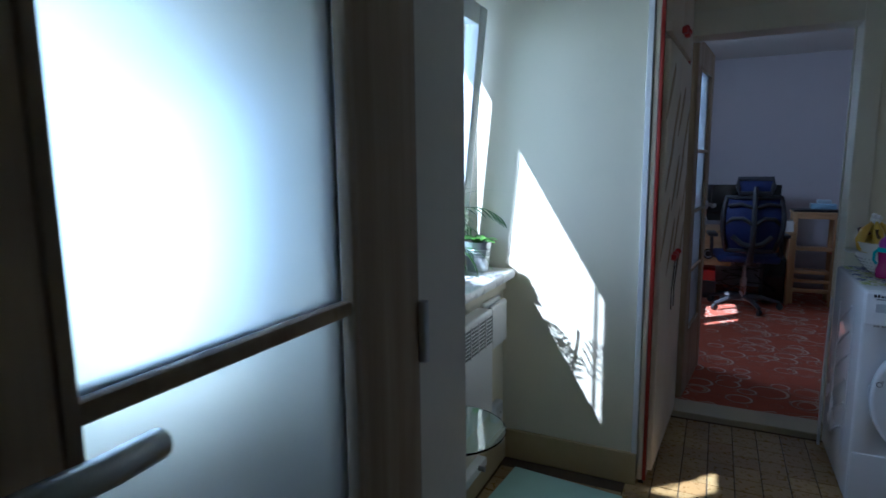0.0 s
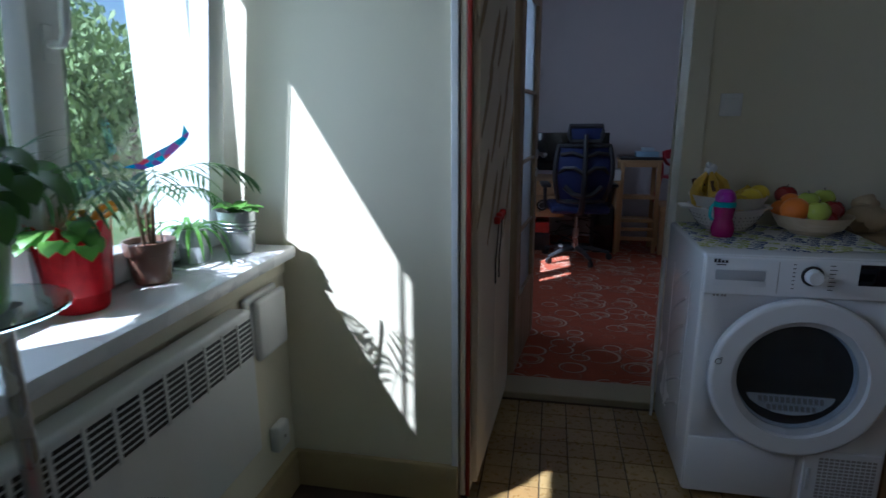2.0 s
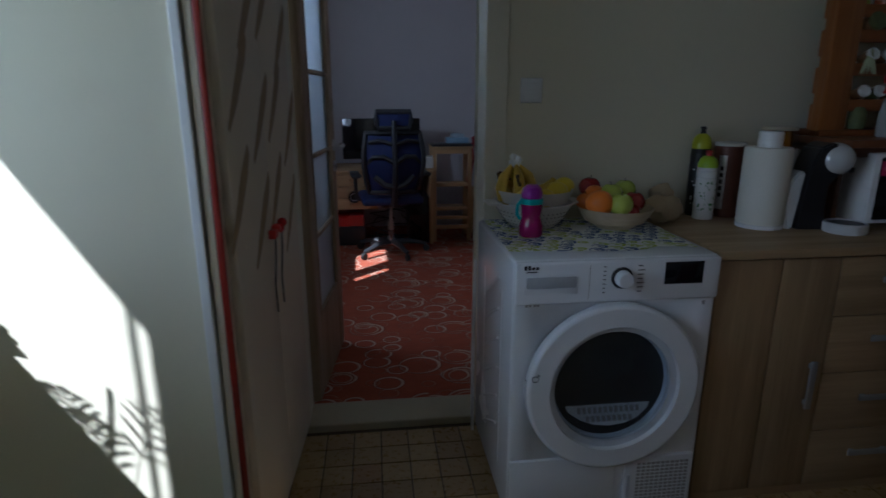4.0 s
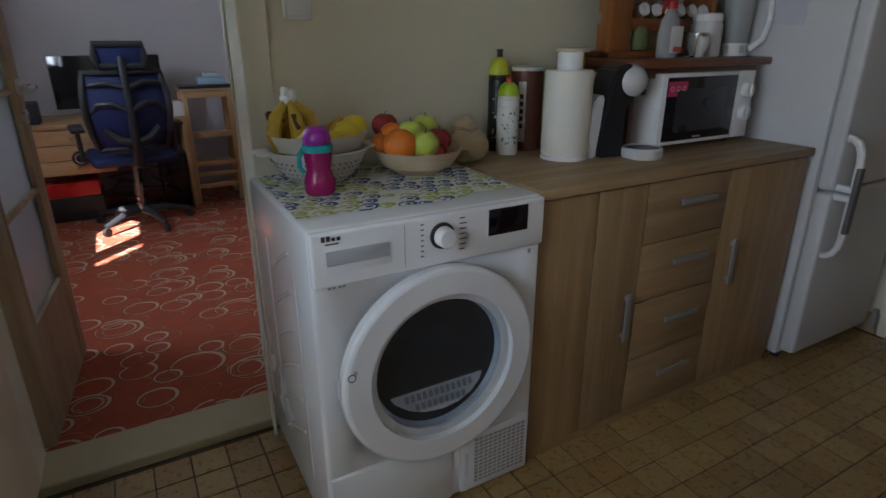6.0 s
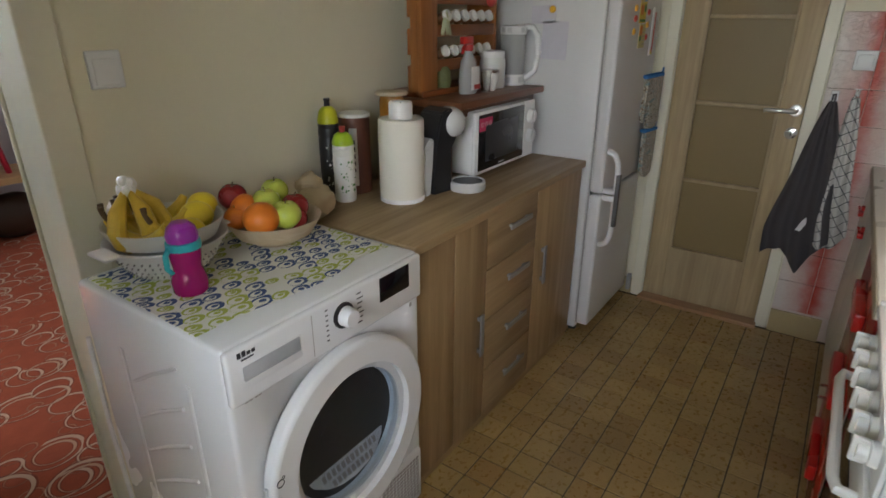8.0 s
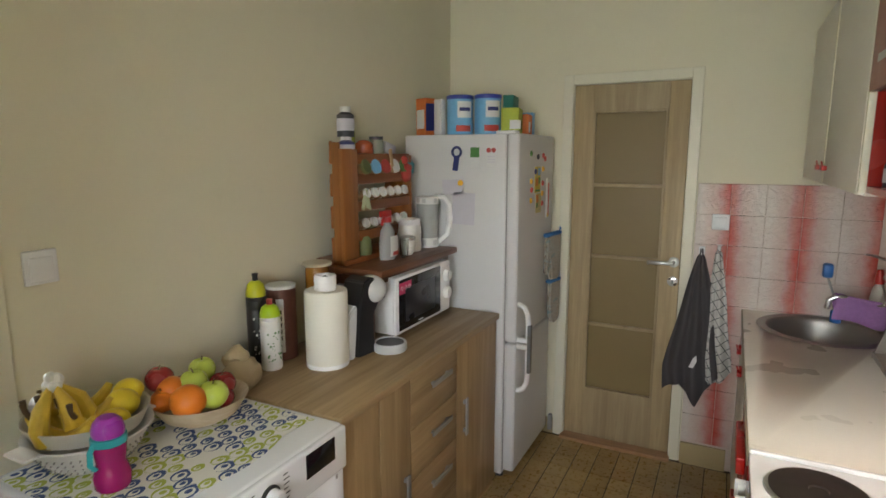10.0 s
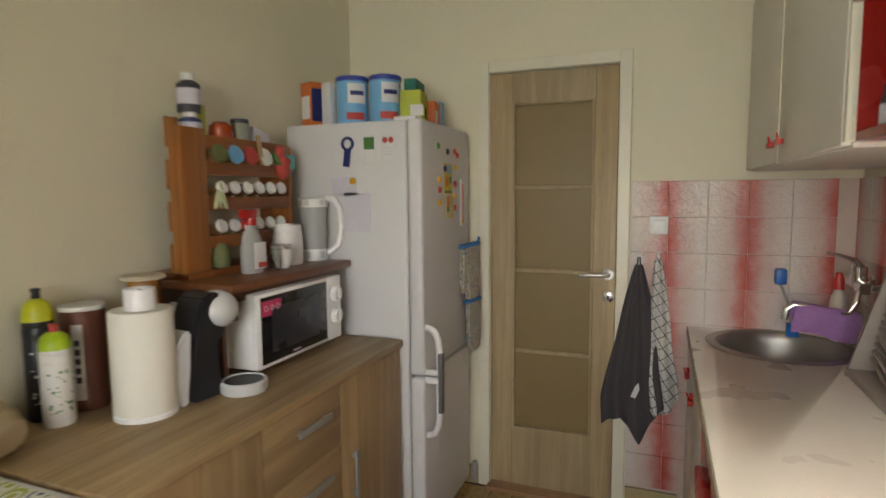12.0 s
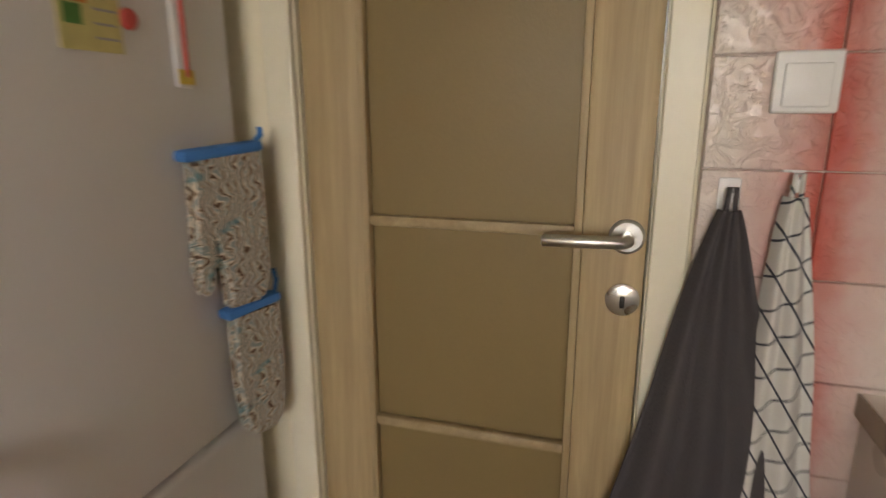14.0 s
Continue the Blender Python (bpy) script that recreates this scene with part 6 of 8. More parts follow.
FY2 = 2.358
base = thing("sink_cabinet", 4.10, FY2, 0, "cream white sink base cabinet with red handles", "cabinet")
part("carcass", B().box(0.0, 0.868, -0.53, -0.001, 0.09, 0.812), M_FRONT, base)
for x0, x1, hx in ((0.003, 0.434, 0.545), (0.438, 0.866, 0.70)):
    d = part("door", B().box(x0, x1, 0.0, 0.018, 0.095, 0.805, 0.002), M_FRONT, base)
    red_grip(d, hx if x0 > 0.4 else 0.40, 0.69)
part("plinth", B().box(0.0, 0.868, -0.05, -0.03, 0.0, 0.09), M_SKIRT, base)
redc = thing("drawer_cabinet", 3.475, FY2, 0, "glossy red drawer cabinet under the worktop", "cabinet")
part("carcass", B().box(0.0, 0.62, -0.53, -0.001, 0.09, 0.812), M_FRONT, redc)
for z0, z1 in ((0.095, 0.33), (0.334, 0.57), (0.574, 0.805)):
    d = part("drawer", B().box(0.003, 0.617, 0.0, 0.018, z0, z1, 0.002), M_FRONTRED, redc)
    part("handle", B().box(0.18, 0.44, 0.018, 0.042, (z0 + z1) / 2, (z0 + z1) / 2 + 0.05, 0.005), M_RED, d, "red moulded handle")
part("hook_rail", B().cyl((0.36, 0.018, 0.42), (0.36, 0.055, 0.42), 0.005, seg=10), M_CHROME, redc)
part("hook_rail", B().cyl((0.36, 0.018, 0.38), (0.36, 0.055, 0.38), 0.005, seg=10), M_CHROME, redc)
part("plinth", B().box(0.0, 0.62, -0.05, -0.03, 0.0, 0.09), M_SKIRT, redc)
wt = thing("worktop", 3.470, 1.815, 0.815, "cream laminate worktop with a round sink", "worktop")
slab = part("board", B().box(0.0, 1.502, 0.0, 0.565, 0.0, 0.035, 0.003), M_TOPCREAM, wt)
SX, SY, SR = 4.735 - 3.470, 2.090 - 1.815, 0.215
cutter = part("cut", B().cyl((SX, SY, -0.1), (SX, SY, 0.1), SR, seg=64), M_TOPCREAM)
cutter.matrix_basis = Matrix.Translation((3.470, 1.815, 0.815))
carc = [o for o in base.children if o.name.startswith("carcass")][0]
cutter2 = part("cut", B().cyl((4.735, 2.09, 0.6), (4.735, 2.09, 0.9), SR, seg=48), M_TOPCREAM)
bpy.context.view_layer.update()
applied(slab, [cutter])
applied(carc, [cutter2])
part("edge_band", B().box(0.0, 1.502, 0.5655, 0.569, 0.001, 0.034, 0.0005), M_EDGE, wt, "worn beige edge band")
M_SINKSTEEL = mat("dull_sink_steel", (0.36, 0.34, 0.32), 0.42, 1.0, var=0.12, scale=10, fine=200, relief=0.05)
sk = thing("sink", 4.735, 2.090, 0.850, "round brushed steel sink bowl let into the worktop", "sink")
part("bowl", B().lathe([(0.238, 0.0005), (0.240, 0.003), (0.232, 0.005), (0.205, 0.004), (0.197, -0.004), (0.192, -0.03), (0.182, -0.12), (0.150, -0.155), (0.03, -0.162), (0.0, -0.162), (0.0, -0.165), (0.155, -0.160), (0.188, -0.122), (0.198, -0.03), (0.206, 0.0), (0.238, 0.0005)], seg=64), M_SINKSTEEL, sk)
part("drain", B().lathe([(0, -0.160), (0.034, -0.160), (0.036, -0.158), (0.03, -0.1575), (0, -0.159)], seg=24), M_CHROME, sk)
tp = thing("mixer_tap", 4.70, 1.812, 1.085, "chrome wall-mounted mixer tap with a swan spout", "tap")
for sx in (-0.07, 0.07):
    part("wall_union", B().cyl((sx, 0.0, 0), (sx, 0.05, 0), 0.020, 0.016, 16).lathe([(0, 0), (0.031, 0), (0.024, 0.012), (0, 0.012)], seg=20, m=Matrix.Translation((sx, 0, 0)) @ Matrix.Rotation(radians(-90), 4, "X")), M_CHROME, tp)
part("body", B().cyl((-0.08, 0.062, 0), (0.08, 0.062, 0), 0.021, seg=18).cyl((0, 0.062, -0.01), (0, 0.066, 0.062), 0.024, 0.026, 20), M_CHROME, tp, "chrome mixer body")
part("lever", B().tube([(0, 0.066, 0.062), (-0.02, 0.085, 0.085), (-0.05, 0.14, 0.105), (-0.06, 0.175, 0.112)], [0.02, 0.012, 0.008, 0.007], 10, flat=0.6), M_CHROME, tp, "chrome lever")
part("spout", B().tube([(0, 0.062, -0.015), (0.0, 0.066, -0.06), (0.0, 0.085, -0.10), (0.0, 0.14, -0.105), (0.0, 0.21, -0.08), (0.0, 0.245, -0.078), (0.0, 0.268, -0.095), (0.0, 0.272, -0.13)], 0.011, 12), M_CHROME, tp, "chrome swan spout")
M_LILACCLOTH = mat("purple_striped_cloth", (0.32, 0.16, 0.38), 0.9, var=0.35, scale=60, fine=200, relief=0.7)
pcl = thing("dishcloth", 4.70, 1.96, 0.98, "purple striped dishcloth draped over the tap spout", "cloth")
rows = []
for j in range(15):
    row = []
    for i in range(11):
        u, v = i / 10, j / 14
        s = (v - 0.5) * 2
        row.append((0.016 * (1 if s > 0 else -1) * min(1, abs(s) * 4) + 0.006 * math.sin(9 * u + 3 * s), -0.09 + 0.19 * u + 0.006 * math.sin(5 * s), 0.024 - 0.11 * max(0.0, abs(s) - 0.1) - 0.006 * math.sin(7 * u) * abs(s) + 0.03 * (u - 0.5)))
    rows.append(row)
part("fabric", B().sheet(rows, 0.003), M_LILACCLOTH, pcl)
sb = thing("soap_bottle", 4.88, 1.885, 0.851, "white dish soap bottle with a red cap", "bottle")
part("flask", B().lathe([(0, 0), (0.038, 0), (0.042, 0.01), (0.042, 0.12), (0.034, 0.165), (0.015, 0.19), (0, 0.19)], seg=26, sy=0.65), mat("milky_soap", (0.62, 0.58, 0.52), 0.3, relief=0.0), sb)
part("cap", B().lathe([(0, 0.19), (0.018, 0.19), (0.017, 0.225), (0.011, 0.25), (0, 0.252)], seg=20), M_RED, sb, "red cap")
part("label", B().box(-0.03, 0.03, 0.0272, 0.0284, 0.03, 0.11, 0.0005), M_PAPER, sb, "pale label")
br = thing("dish_brush", 4.90, 2.02, 0.851, "blue dish brush leaning in the corner", "brush")
M_BLUEPL = mat("blue_plastic", (0.01, 0.14, 0.48), 0.35, relief=0.0)
part("holder", B().lathe([(0, 0), (0.022, 0), (0.022, 0.05), (0.018, 0.05), (0.017, 0.006), (0, 0.006)], seg=20), M_BLUEPL, br, "blue cup holder")
part("stick", B().tube([(0.0, 0.0, 0.01), (0.008, 0.015, 0.12), (0.020, 0.045, 0.20)], 0.005, 8), M_CLEARPL, br)
part("head", B().box(-0.012, 0.036, 0.026, 0.064, 0.195, 0.255, 0.008), M_BLUEPL, br, "blue brush head")

# drying rack and utensil box
M_RACK = mat("taupe_plastic", (0.30, 0.26, 0.23), 0.45, var=0.06, relief=0.04)
dr = thing("dish_rack", 4.02, 1.82, 0.851, "taupe plastic dish drying rack", "dish rack")
part("tray", B().box(0.0, 0.42, 0.0, 0.15, 0.0, 0.022, 0.006), M_RACK, dr)
end = B().slab([(0.0, 0.0), (0.15, 0.0), (0.05, 0.36), (0.0, 0.36)], 0.400, 0.412, m=Matrix(((0, 0, 1, 0), (1, 0, 0, 0), (0, 1, 0, 0), (0, 0, 0, 1))))
part("end_panel", end, M_RACK, dr)
part("end_panel", B().slab([(0.0, 0.0), (0.15, 0.0), (0.10, 0.26), (0.0, 0.30)], 0.002, 0.014, m=Matrix(((0, 0, 1, 0), (1, 0, 0, 0), (0, 1, 0, 0), (0, 0, 0, 1)))), M_RACK, dr)
part("back_panel", B().box(0.014, 0.40, 0.0, 0.010, 0.02, 0.34, 0.002), M_RACK, dr)
for k in range(12):
    z = 0.05 + 0.022 * k
    part("rib", B().tube([(0.02, 0.012, z), (0.2, 0.115 - 0.0055 * k, z - 0.006), (0.395, 0.09 - 0.004 * k, z + 0.01)], 0.005, 6), M_RACK, dr)
part("top_rail", B().box(0.0, 0.415, 0.0, 0.045, 0.335, 0.352, 0.004), M_RACK, dr)
ub = thing("utensil_box", 3.90, 1.885, 0.851, "pale wooden utensil box with kitchen tools", "box", rz=12)
for sx in (-0.05, 0.043):
    part("side", B().box(sx, sx + 0.007, -0.05, 0.05, 0.0, 0.14, 0.001), M_PINE, ub)
part("front", B().box(-0.043, 0.043, 0.043, 0.05, 0.0, 0.17, 0.001, m=Matrix.Rotation(radians(-6), 4, "X")), M_PINE, ub)
part("back", B().box(-0.043, 0.043, -0.05, -0.043, 0.0, 0.14, 0.001), M_PINE, ub)
part("bottom", B().box(-0.043, 0.043, -0.043, 0.043, 0.0, 0.008), M_PINE, ub)
for nm, x, y, ma, h, lab in (("kitchen_scissors", 0.02, 0.015, M_GRN, 0.24, "green handled kitchen scissors in the wooden box"), ("spatula", -0.015, 0.0, M_RED, 0.27, "red handled spatula in the wooden box"), ("knife", 0.0, -0.02, M_BLACK, 0.25, "black handled knife in the wooden box"), ("wooden_spoon", -0.025, 0.02, M_PINE, 0.26, "pale wooden spoon in the wooden box")):
    ob = thing(nm, 3.90 + x, 1.885 + y, 0.862, lab, "utensil", rz=20 + 500 * x)
    part("shaft", B().tube([(0, 0, 0), (0.004, 0.004, h * 0.6)], 0.005, 8), M_STEEL if ma is not M_PINE else ma, ob)
    part("handle", B().tube([(0.004, 0.004, h * 0.6), (0.008, 0.006, h * 0.8), (0.006, 0.012, h)], [0.008, 0.011, 0.009], 10, flat=0.6), ma, ob, "coloured handle")

# ---- cooker ----
ck = thing("electric_cooker", 2.965, 2.362, 0, "white enamel electric cooker with iron hotplates", "cooker")
part("body", B().box(0.0, 0.50, -0.545, -0.001, 0.03, 0.838, 0.004), M_ENAMEL, ck)
part("hob", B().box(-0.002, 0.502, -0.548, 0.020, 0.838, 0.858, 0.006), M_ENAMEL, ck, "white enamel hob")
part("hob_lip", B().box(0.488, 0.501, -0.545, 0.018, 0.857, 0.868, 0.004), M_ENAMEL, ck)
M_IRON = mat("hotplate_iron", (0.030, 0.022, 0.018), 0.45, 0.3, var=0.3, scale=12, relief=0.15)
for px, py, r in ((0.36, -0.11, 0.095), (0.13, -0.13, 0.075), (0.365, -0.39, 0.075), (0.13, -0.38, 0.095)):
    hp = part("hotplate", B().lathe([(0, 0.858), (r, 0.858), (r, 0.867), (r - 0.004, 0.869), (0.02, 0.869), (0.018, 0.866), (0, 0.866)], c=(px, py, 0), seg=48), M_IRON, ck, "dark iron hotplate")
    part("trim_ring", B().lathe([(r - 0.001, 0.858), (r + 0.010, 0.858), (r + 0.008, 0.862), (r - 0.001, 0.863), (r - 0.001, 0.858)], c=(px, py, 0), seg=48), M_STEEL, hp)
part("panel", B().box(0.0, 0.50, 0.0, 0.008, 0.735, 0.836, 0.003), M_ENAMEL, ck)
for k in range(6):
    kx = 0.445 - 0.078 * k
    kn = part("knob", B().lathe([(0, 0), (0.022, 0), (0.021, 0.012), (0.016, 0.014), (0.016, 0.030), (0, 0.031)], seg=24, m=Matrix.Translation((kx, 0.008, 0.785)) @ Matrix.Rotation(radians(-90), 4, "X")), M_BOTWHITE, ck, "white rotary knob")
    part("grip", B().box(kx - 0.005, kx + 0.005, 0.022, 0.046, 0.762, 0.808, 0.003), M_BOTWHITE, kn)
od = part("oven_door", B().box(0.004, 0.496, 0.0, 0.016, 0.24, 0.73, 0.004), M_ENAMEL, ck, "white oven door")
part("oven_window", B().box(0.06, 0.44, 0.0155, 0.018, 0.32, 0.64, 0.003), M_GLOSSBLACK, od, "dark oven window")
part("oven_handle", B().tube([(0.05, 0.015, 0.695), (0.05, 0.045, 0.70), (0.08, 0.052, 0.70), (0.42, 0.052, 0.70), (0.45, 0.045, 0.70), (0.45, 0.015, 0.695)], 0.010, 10), M_BOTWHITE, od, "white bar handle")
part("drawer", B().box(0.004, 0.496, 0.0, 0.014, 0.06, 0.234, 0.004), M_ENAMEL, ck)

# ---- wall cupboards ----
UY = 2.172
uc = thing("wall_cupboard", 3.70, UY, 1.475, "cream white double wall cupboard with red handles", "cupboard")
part("carcass", B().box(0.0, 1.272, -0.36, -0.001, 0.0, 0.63, 0.001), M_FRONT, uc)
for x0, x1, hx in ((0.004, 0.618, 0.57), (0.650, 1.268, 0.70)):
    d = part("door", B().box(x0, x1, 0.0, 0.017, 0.004, 0.626, 0.002), M_FRONT, uc)
    part("handle", B().box(hx - 0.026, hx + 0.026, 0.017, 0.034, 0.050, 0.066, 0.003).tube([(hx - 0.024, 0.03, 0.064), (hx - 0.018, 0.034, 0.080), (hx - 0.008, 0.03, 0.064)], 0.0025, 8), M_RED, d, "red plastic handle")
part("middle_post", B().box(0.622, 0.646, 0.0, 0.019, 0.0, 0.63, 0.001), M_CASING, uc, "cream post")
un = thing("red_niche_cupboard", 3.315, UY, 1.485, "red wall cupboard with an open niche", "cupboard")
part("side", B().box(0.366, 0.382, -0.36, 0.0, 0.0, 0.72), M_FRONTRED, un)
part("front_post", B().box(0.366, 0.382, 0.0, 0.016, 0.0, 0.72, 0.001), M_CASING, un, "cream post")
part("side", B().box(0.0, 0.014, -0.36, 0.0, 0.0, 0.72), M_FRONTRED, un)
part("back", B().box(0.014, 0.366, -0.36, -0.345, 0.0, 0.24), M_FRONTRED, un)
part("niche_floor", B().box(0.014, 0.366, -0.345, 0.0, 0.0, 0.016), M_FRONTRED, un)
part("upper_box", B().box(0.014, 0.366, -0.345, -0.001, 0.24, 0.72), M_FRONTRED, un)
fl = part("flap_door", B().box(0.002, 0.364, 0.0, 0.018, 0.24, 0.72, 0.002), M_REDDULL, un, "faded red flap door")
part("sticker", B().box(0.22, 0.30, 0.0182, 0.019, 0.30, 0.318).box(0.15, 0.20, 0.0182, 0.019, 0.306, 0.318), M_PAPER, fl)
part("sticker", B().box(0.29, 0.31, 0.0182, 0.019, 0.47, 0.50), M_PAPER, fl)
sv = thing("spice_grinder", 3.655, 2.135, 1.5015, "small dark bottle standing in the red niche", "bottle")
part("flask", B().lathe([(0, 0), (0.011, 0), (0.012, 0.05), (0.008, 0.060), (0.008, 0.076), (0, 0.077)], seg=18), M_INK, sv)
part("label", B().lathe([(0.0123, 0.010), (0.0127, 0.011), (0.0127, 0.042), (0.0123, 0.043)], seg=18), M_LILAC, sv)
uw = thing("wall_cupboard", 2.45, UY, 1.489, "cream white wall cupboard with a red handle", "cupboard")
part("carcass", B().box(0.0, 0.86, -0.36, -0.001, 0.0, 0.71, 0.001), M_FRONT, uw)
for x0, x1, hx in ((0.004, 0.42, 0.37), (0.44, 0.856, 0.79)):
    d = part("door", B().box(x0, x1, 0.0, 0.017, 0.004, 0.706, 0.002), M_FRONT, uw)
    part("handle", B().box(hx - 0.020, hx + 0.024, 0.017, 0.034, 0.052, 0.068, 0.003).tube([(hx + 0.006, 0.03, 0.054), (hx + 0.014, 0.034, 0.038), (hx + 0.022, 0.03, 0.054)], 0.0025, 8), M_RED, d, "red plastic handle")
bx = thing("black_case", 3.50, 2.06, 2.1995, "black case lying on top of the wall cupboards", "case")
part("shell", B().box(-0.12, 0.12, -0.09, 0.09, 0.0, 0.07, 0.012, 3), M_BLACK, bx)
part("latch", B().box(-0.02, 0.02, 0.088, 0.095, 0.03, 0.05, 0.002), M_STEEL, bx)
tl = thing("tube_light", 2.80, 2.12, 1.466, "lit white tube light under the wall cupboard", "lamp")
part("housing", B().box(0.0, 0.57, -0.016, 0.016, 0.008, 0.0225, 0.003), M_WHITE, tl)
part("tube", B().cyl((0.01, 0.0, 0.0), (0.56, 0.0, 0.0), 0.007, seg=12), glow("lit_tube", (1.0, 0.93, 0.82), 3.2), tl, "lit tube")

# ---- towels on hooks beside the door ----
M_TERRY = mat("charcoal_terry", (0.062, 0.056, 0.060), 0.95, var=0.2, scale=20, fine=240, relief=1.0)
ma, nt, bs = nodes_of("checked_linen")
v = mapped(nt, (1, 1, 1), (radians(32), 0, 0))
sp3 = nt.nodes.new("ShaderNodeSeparateXYZ")
nt.links.new(v, sp3.inputs["Vector"])
lines = None
for out, per in ((sp3.outputs["Y"], 0.034), (sp3.outputs["Z"], 0.040)):
    pm = nt.nodes.new("ShaderNodeMath")
    pm.operation = "PINGPONG"
    pm.inputs[1].default_value = per / 2
    nt.links.new(out, pm.inputs[0])
    lt = nt.nodes.new("ShaderNodeMath")
    lt.operation = "LESS_THAN"
    lt.inputs[1].default_value = 0.0015
    nt.links.new(pm.outputs[0], lt.inputs[0])
    if lines is None:
        lines = lt.outputs[0]
    else:
        mx = nt.nodes.new("ShaderNodeMath")
        mx.operation = "MAXIMUM"
        nt.links.new(lines, mx.inputs[0])
        nt.links.new(lt.outputs[0], mx.inputs[1])
        lines = mx.outputs[0]
nt.links.new(mix(nt, lines, mix(nt, noise_out(nt, v, 12, 3), (0.50, 0.49, 0.46), (0.66, 0.65, 0.62)), (0.03, 0.035, 0.05)), bs.inputs["Base Color"])
bs.inputs["Roughness"].default_value = 0.95
bump(nt, bs, noise_out(nt, v, 260, 2), 0.3, 0.001)
M_CHECK = ma


def hung(name, y, z, drop, wide, lean, material, label, tag, folds, hem, x=4.955, seed=0):
    """A cloth gathered on a hook at (x, y, z), falling into folds to a slanting hem (drop factors from one side to the other)."""
    ob = thing(name, x, y, z, label, "towel")
    rows = []
    for j in range(34):
        v = j / 33
        w = 0.014 + (wide / 2) * min(1.0, v * 1.2) ** 0.85
        row = []
        for i in range(41):
            u = i / 40 * 2 - 1
            at = (u + 1) / 2 * (len(hem) - 1)
            k = min(len(hem) - 2, int(at))
            fall = hem[k] + (hem[k + 1] - hem[k]) * (at - k)
            ridge = abs(math.sin(folds * u * math.pi / 2 + seed + 1.1 * v)) ** 1.6
            depth = 0.006 + 0.020 * (1 - u * u) + (0.006 + 0.026 * v) * ridge + 0.006 * v * noise.noise(Vector((u * 3, v * 4, seed)))
            row.append((-max(0.004, depth), lean * v + w * u + 0.006 * math.sin(9 * v + seed) * v, -drop * v * (1 + (fall - 1) * v)))
        rows.append(row)
    part("fabric", B().sheet(rows, 0.004), material, ob)
    part("loop", B().tube([(-0.012, -0.006, -0.01), (-0.016, -0.004, 0.03), (-0.016, 0.004, 0.03), (-0.012, 0.006, -0.01)], 0.0035, 6), material, ob, "hanging loop")
    if tag:
        part("care_label", B().slab([(-0.016, -0.030), (0.004, -0.034), (0.020, 0.004), (0.016, 0.034), (0.002, 0.016)], 0.0, 0.0015, m=Matrix.Translation((-0.064, 0.004, -drop * 0.77)) @ Matrix(((0, 0, 1, 0), (-1, 0, 0, 0), (0, 1, 0, 0), (0, 0, 0, 1)))), M_PAPER, ob, "white care label")
    hk = thing("hook", x + 0.014, y, z, "small white plastic adhesive hook on the tiles", "hook", group="towel hooks")
    part("pad", B().box(-0.004, 0.0, -0.014, 0.014, -0.005, 0.04, 0.003), M_WHITE, hk)
    part("prong", B().tube([(-0.004, 0, 0.01), (-0.022, 0, 0.008), (-0.028, 0, 0.024)], 0.004, 8), M_WHITE, hk)


hung("hand_towel", 2.575, 1.10, 0.68, 0.245, 0.004, M_TERRY, "charcoal terry hand towel hung on a hook", True, 3.2, (0.86, 0.90, 1.0, 1.12, 1.05, 0.96, 0.99, 1.03), seed=1.0)
hung("tea_towel", 2.500, 1.12, 0.64, 0.105, -0.020, M_CHECK, "white tea towel with a thin black check", False, 2.4, (0.92, 1.0, 1.02, 0.97), x=4.958, seed=2.2)

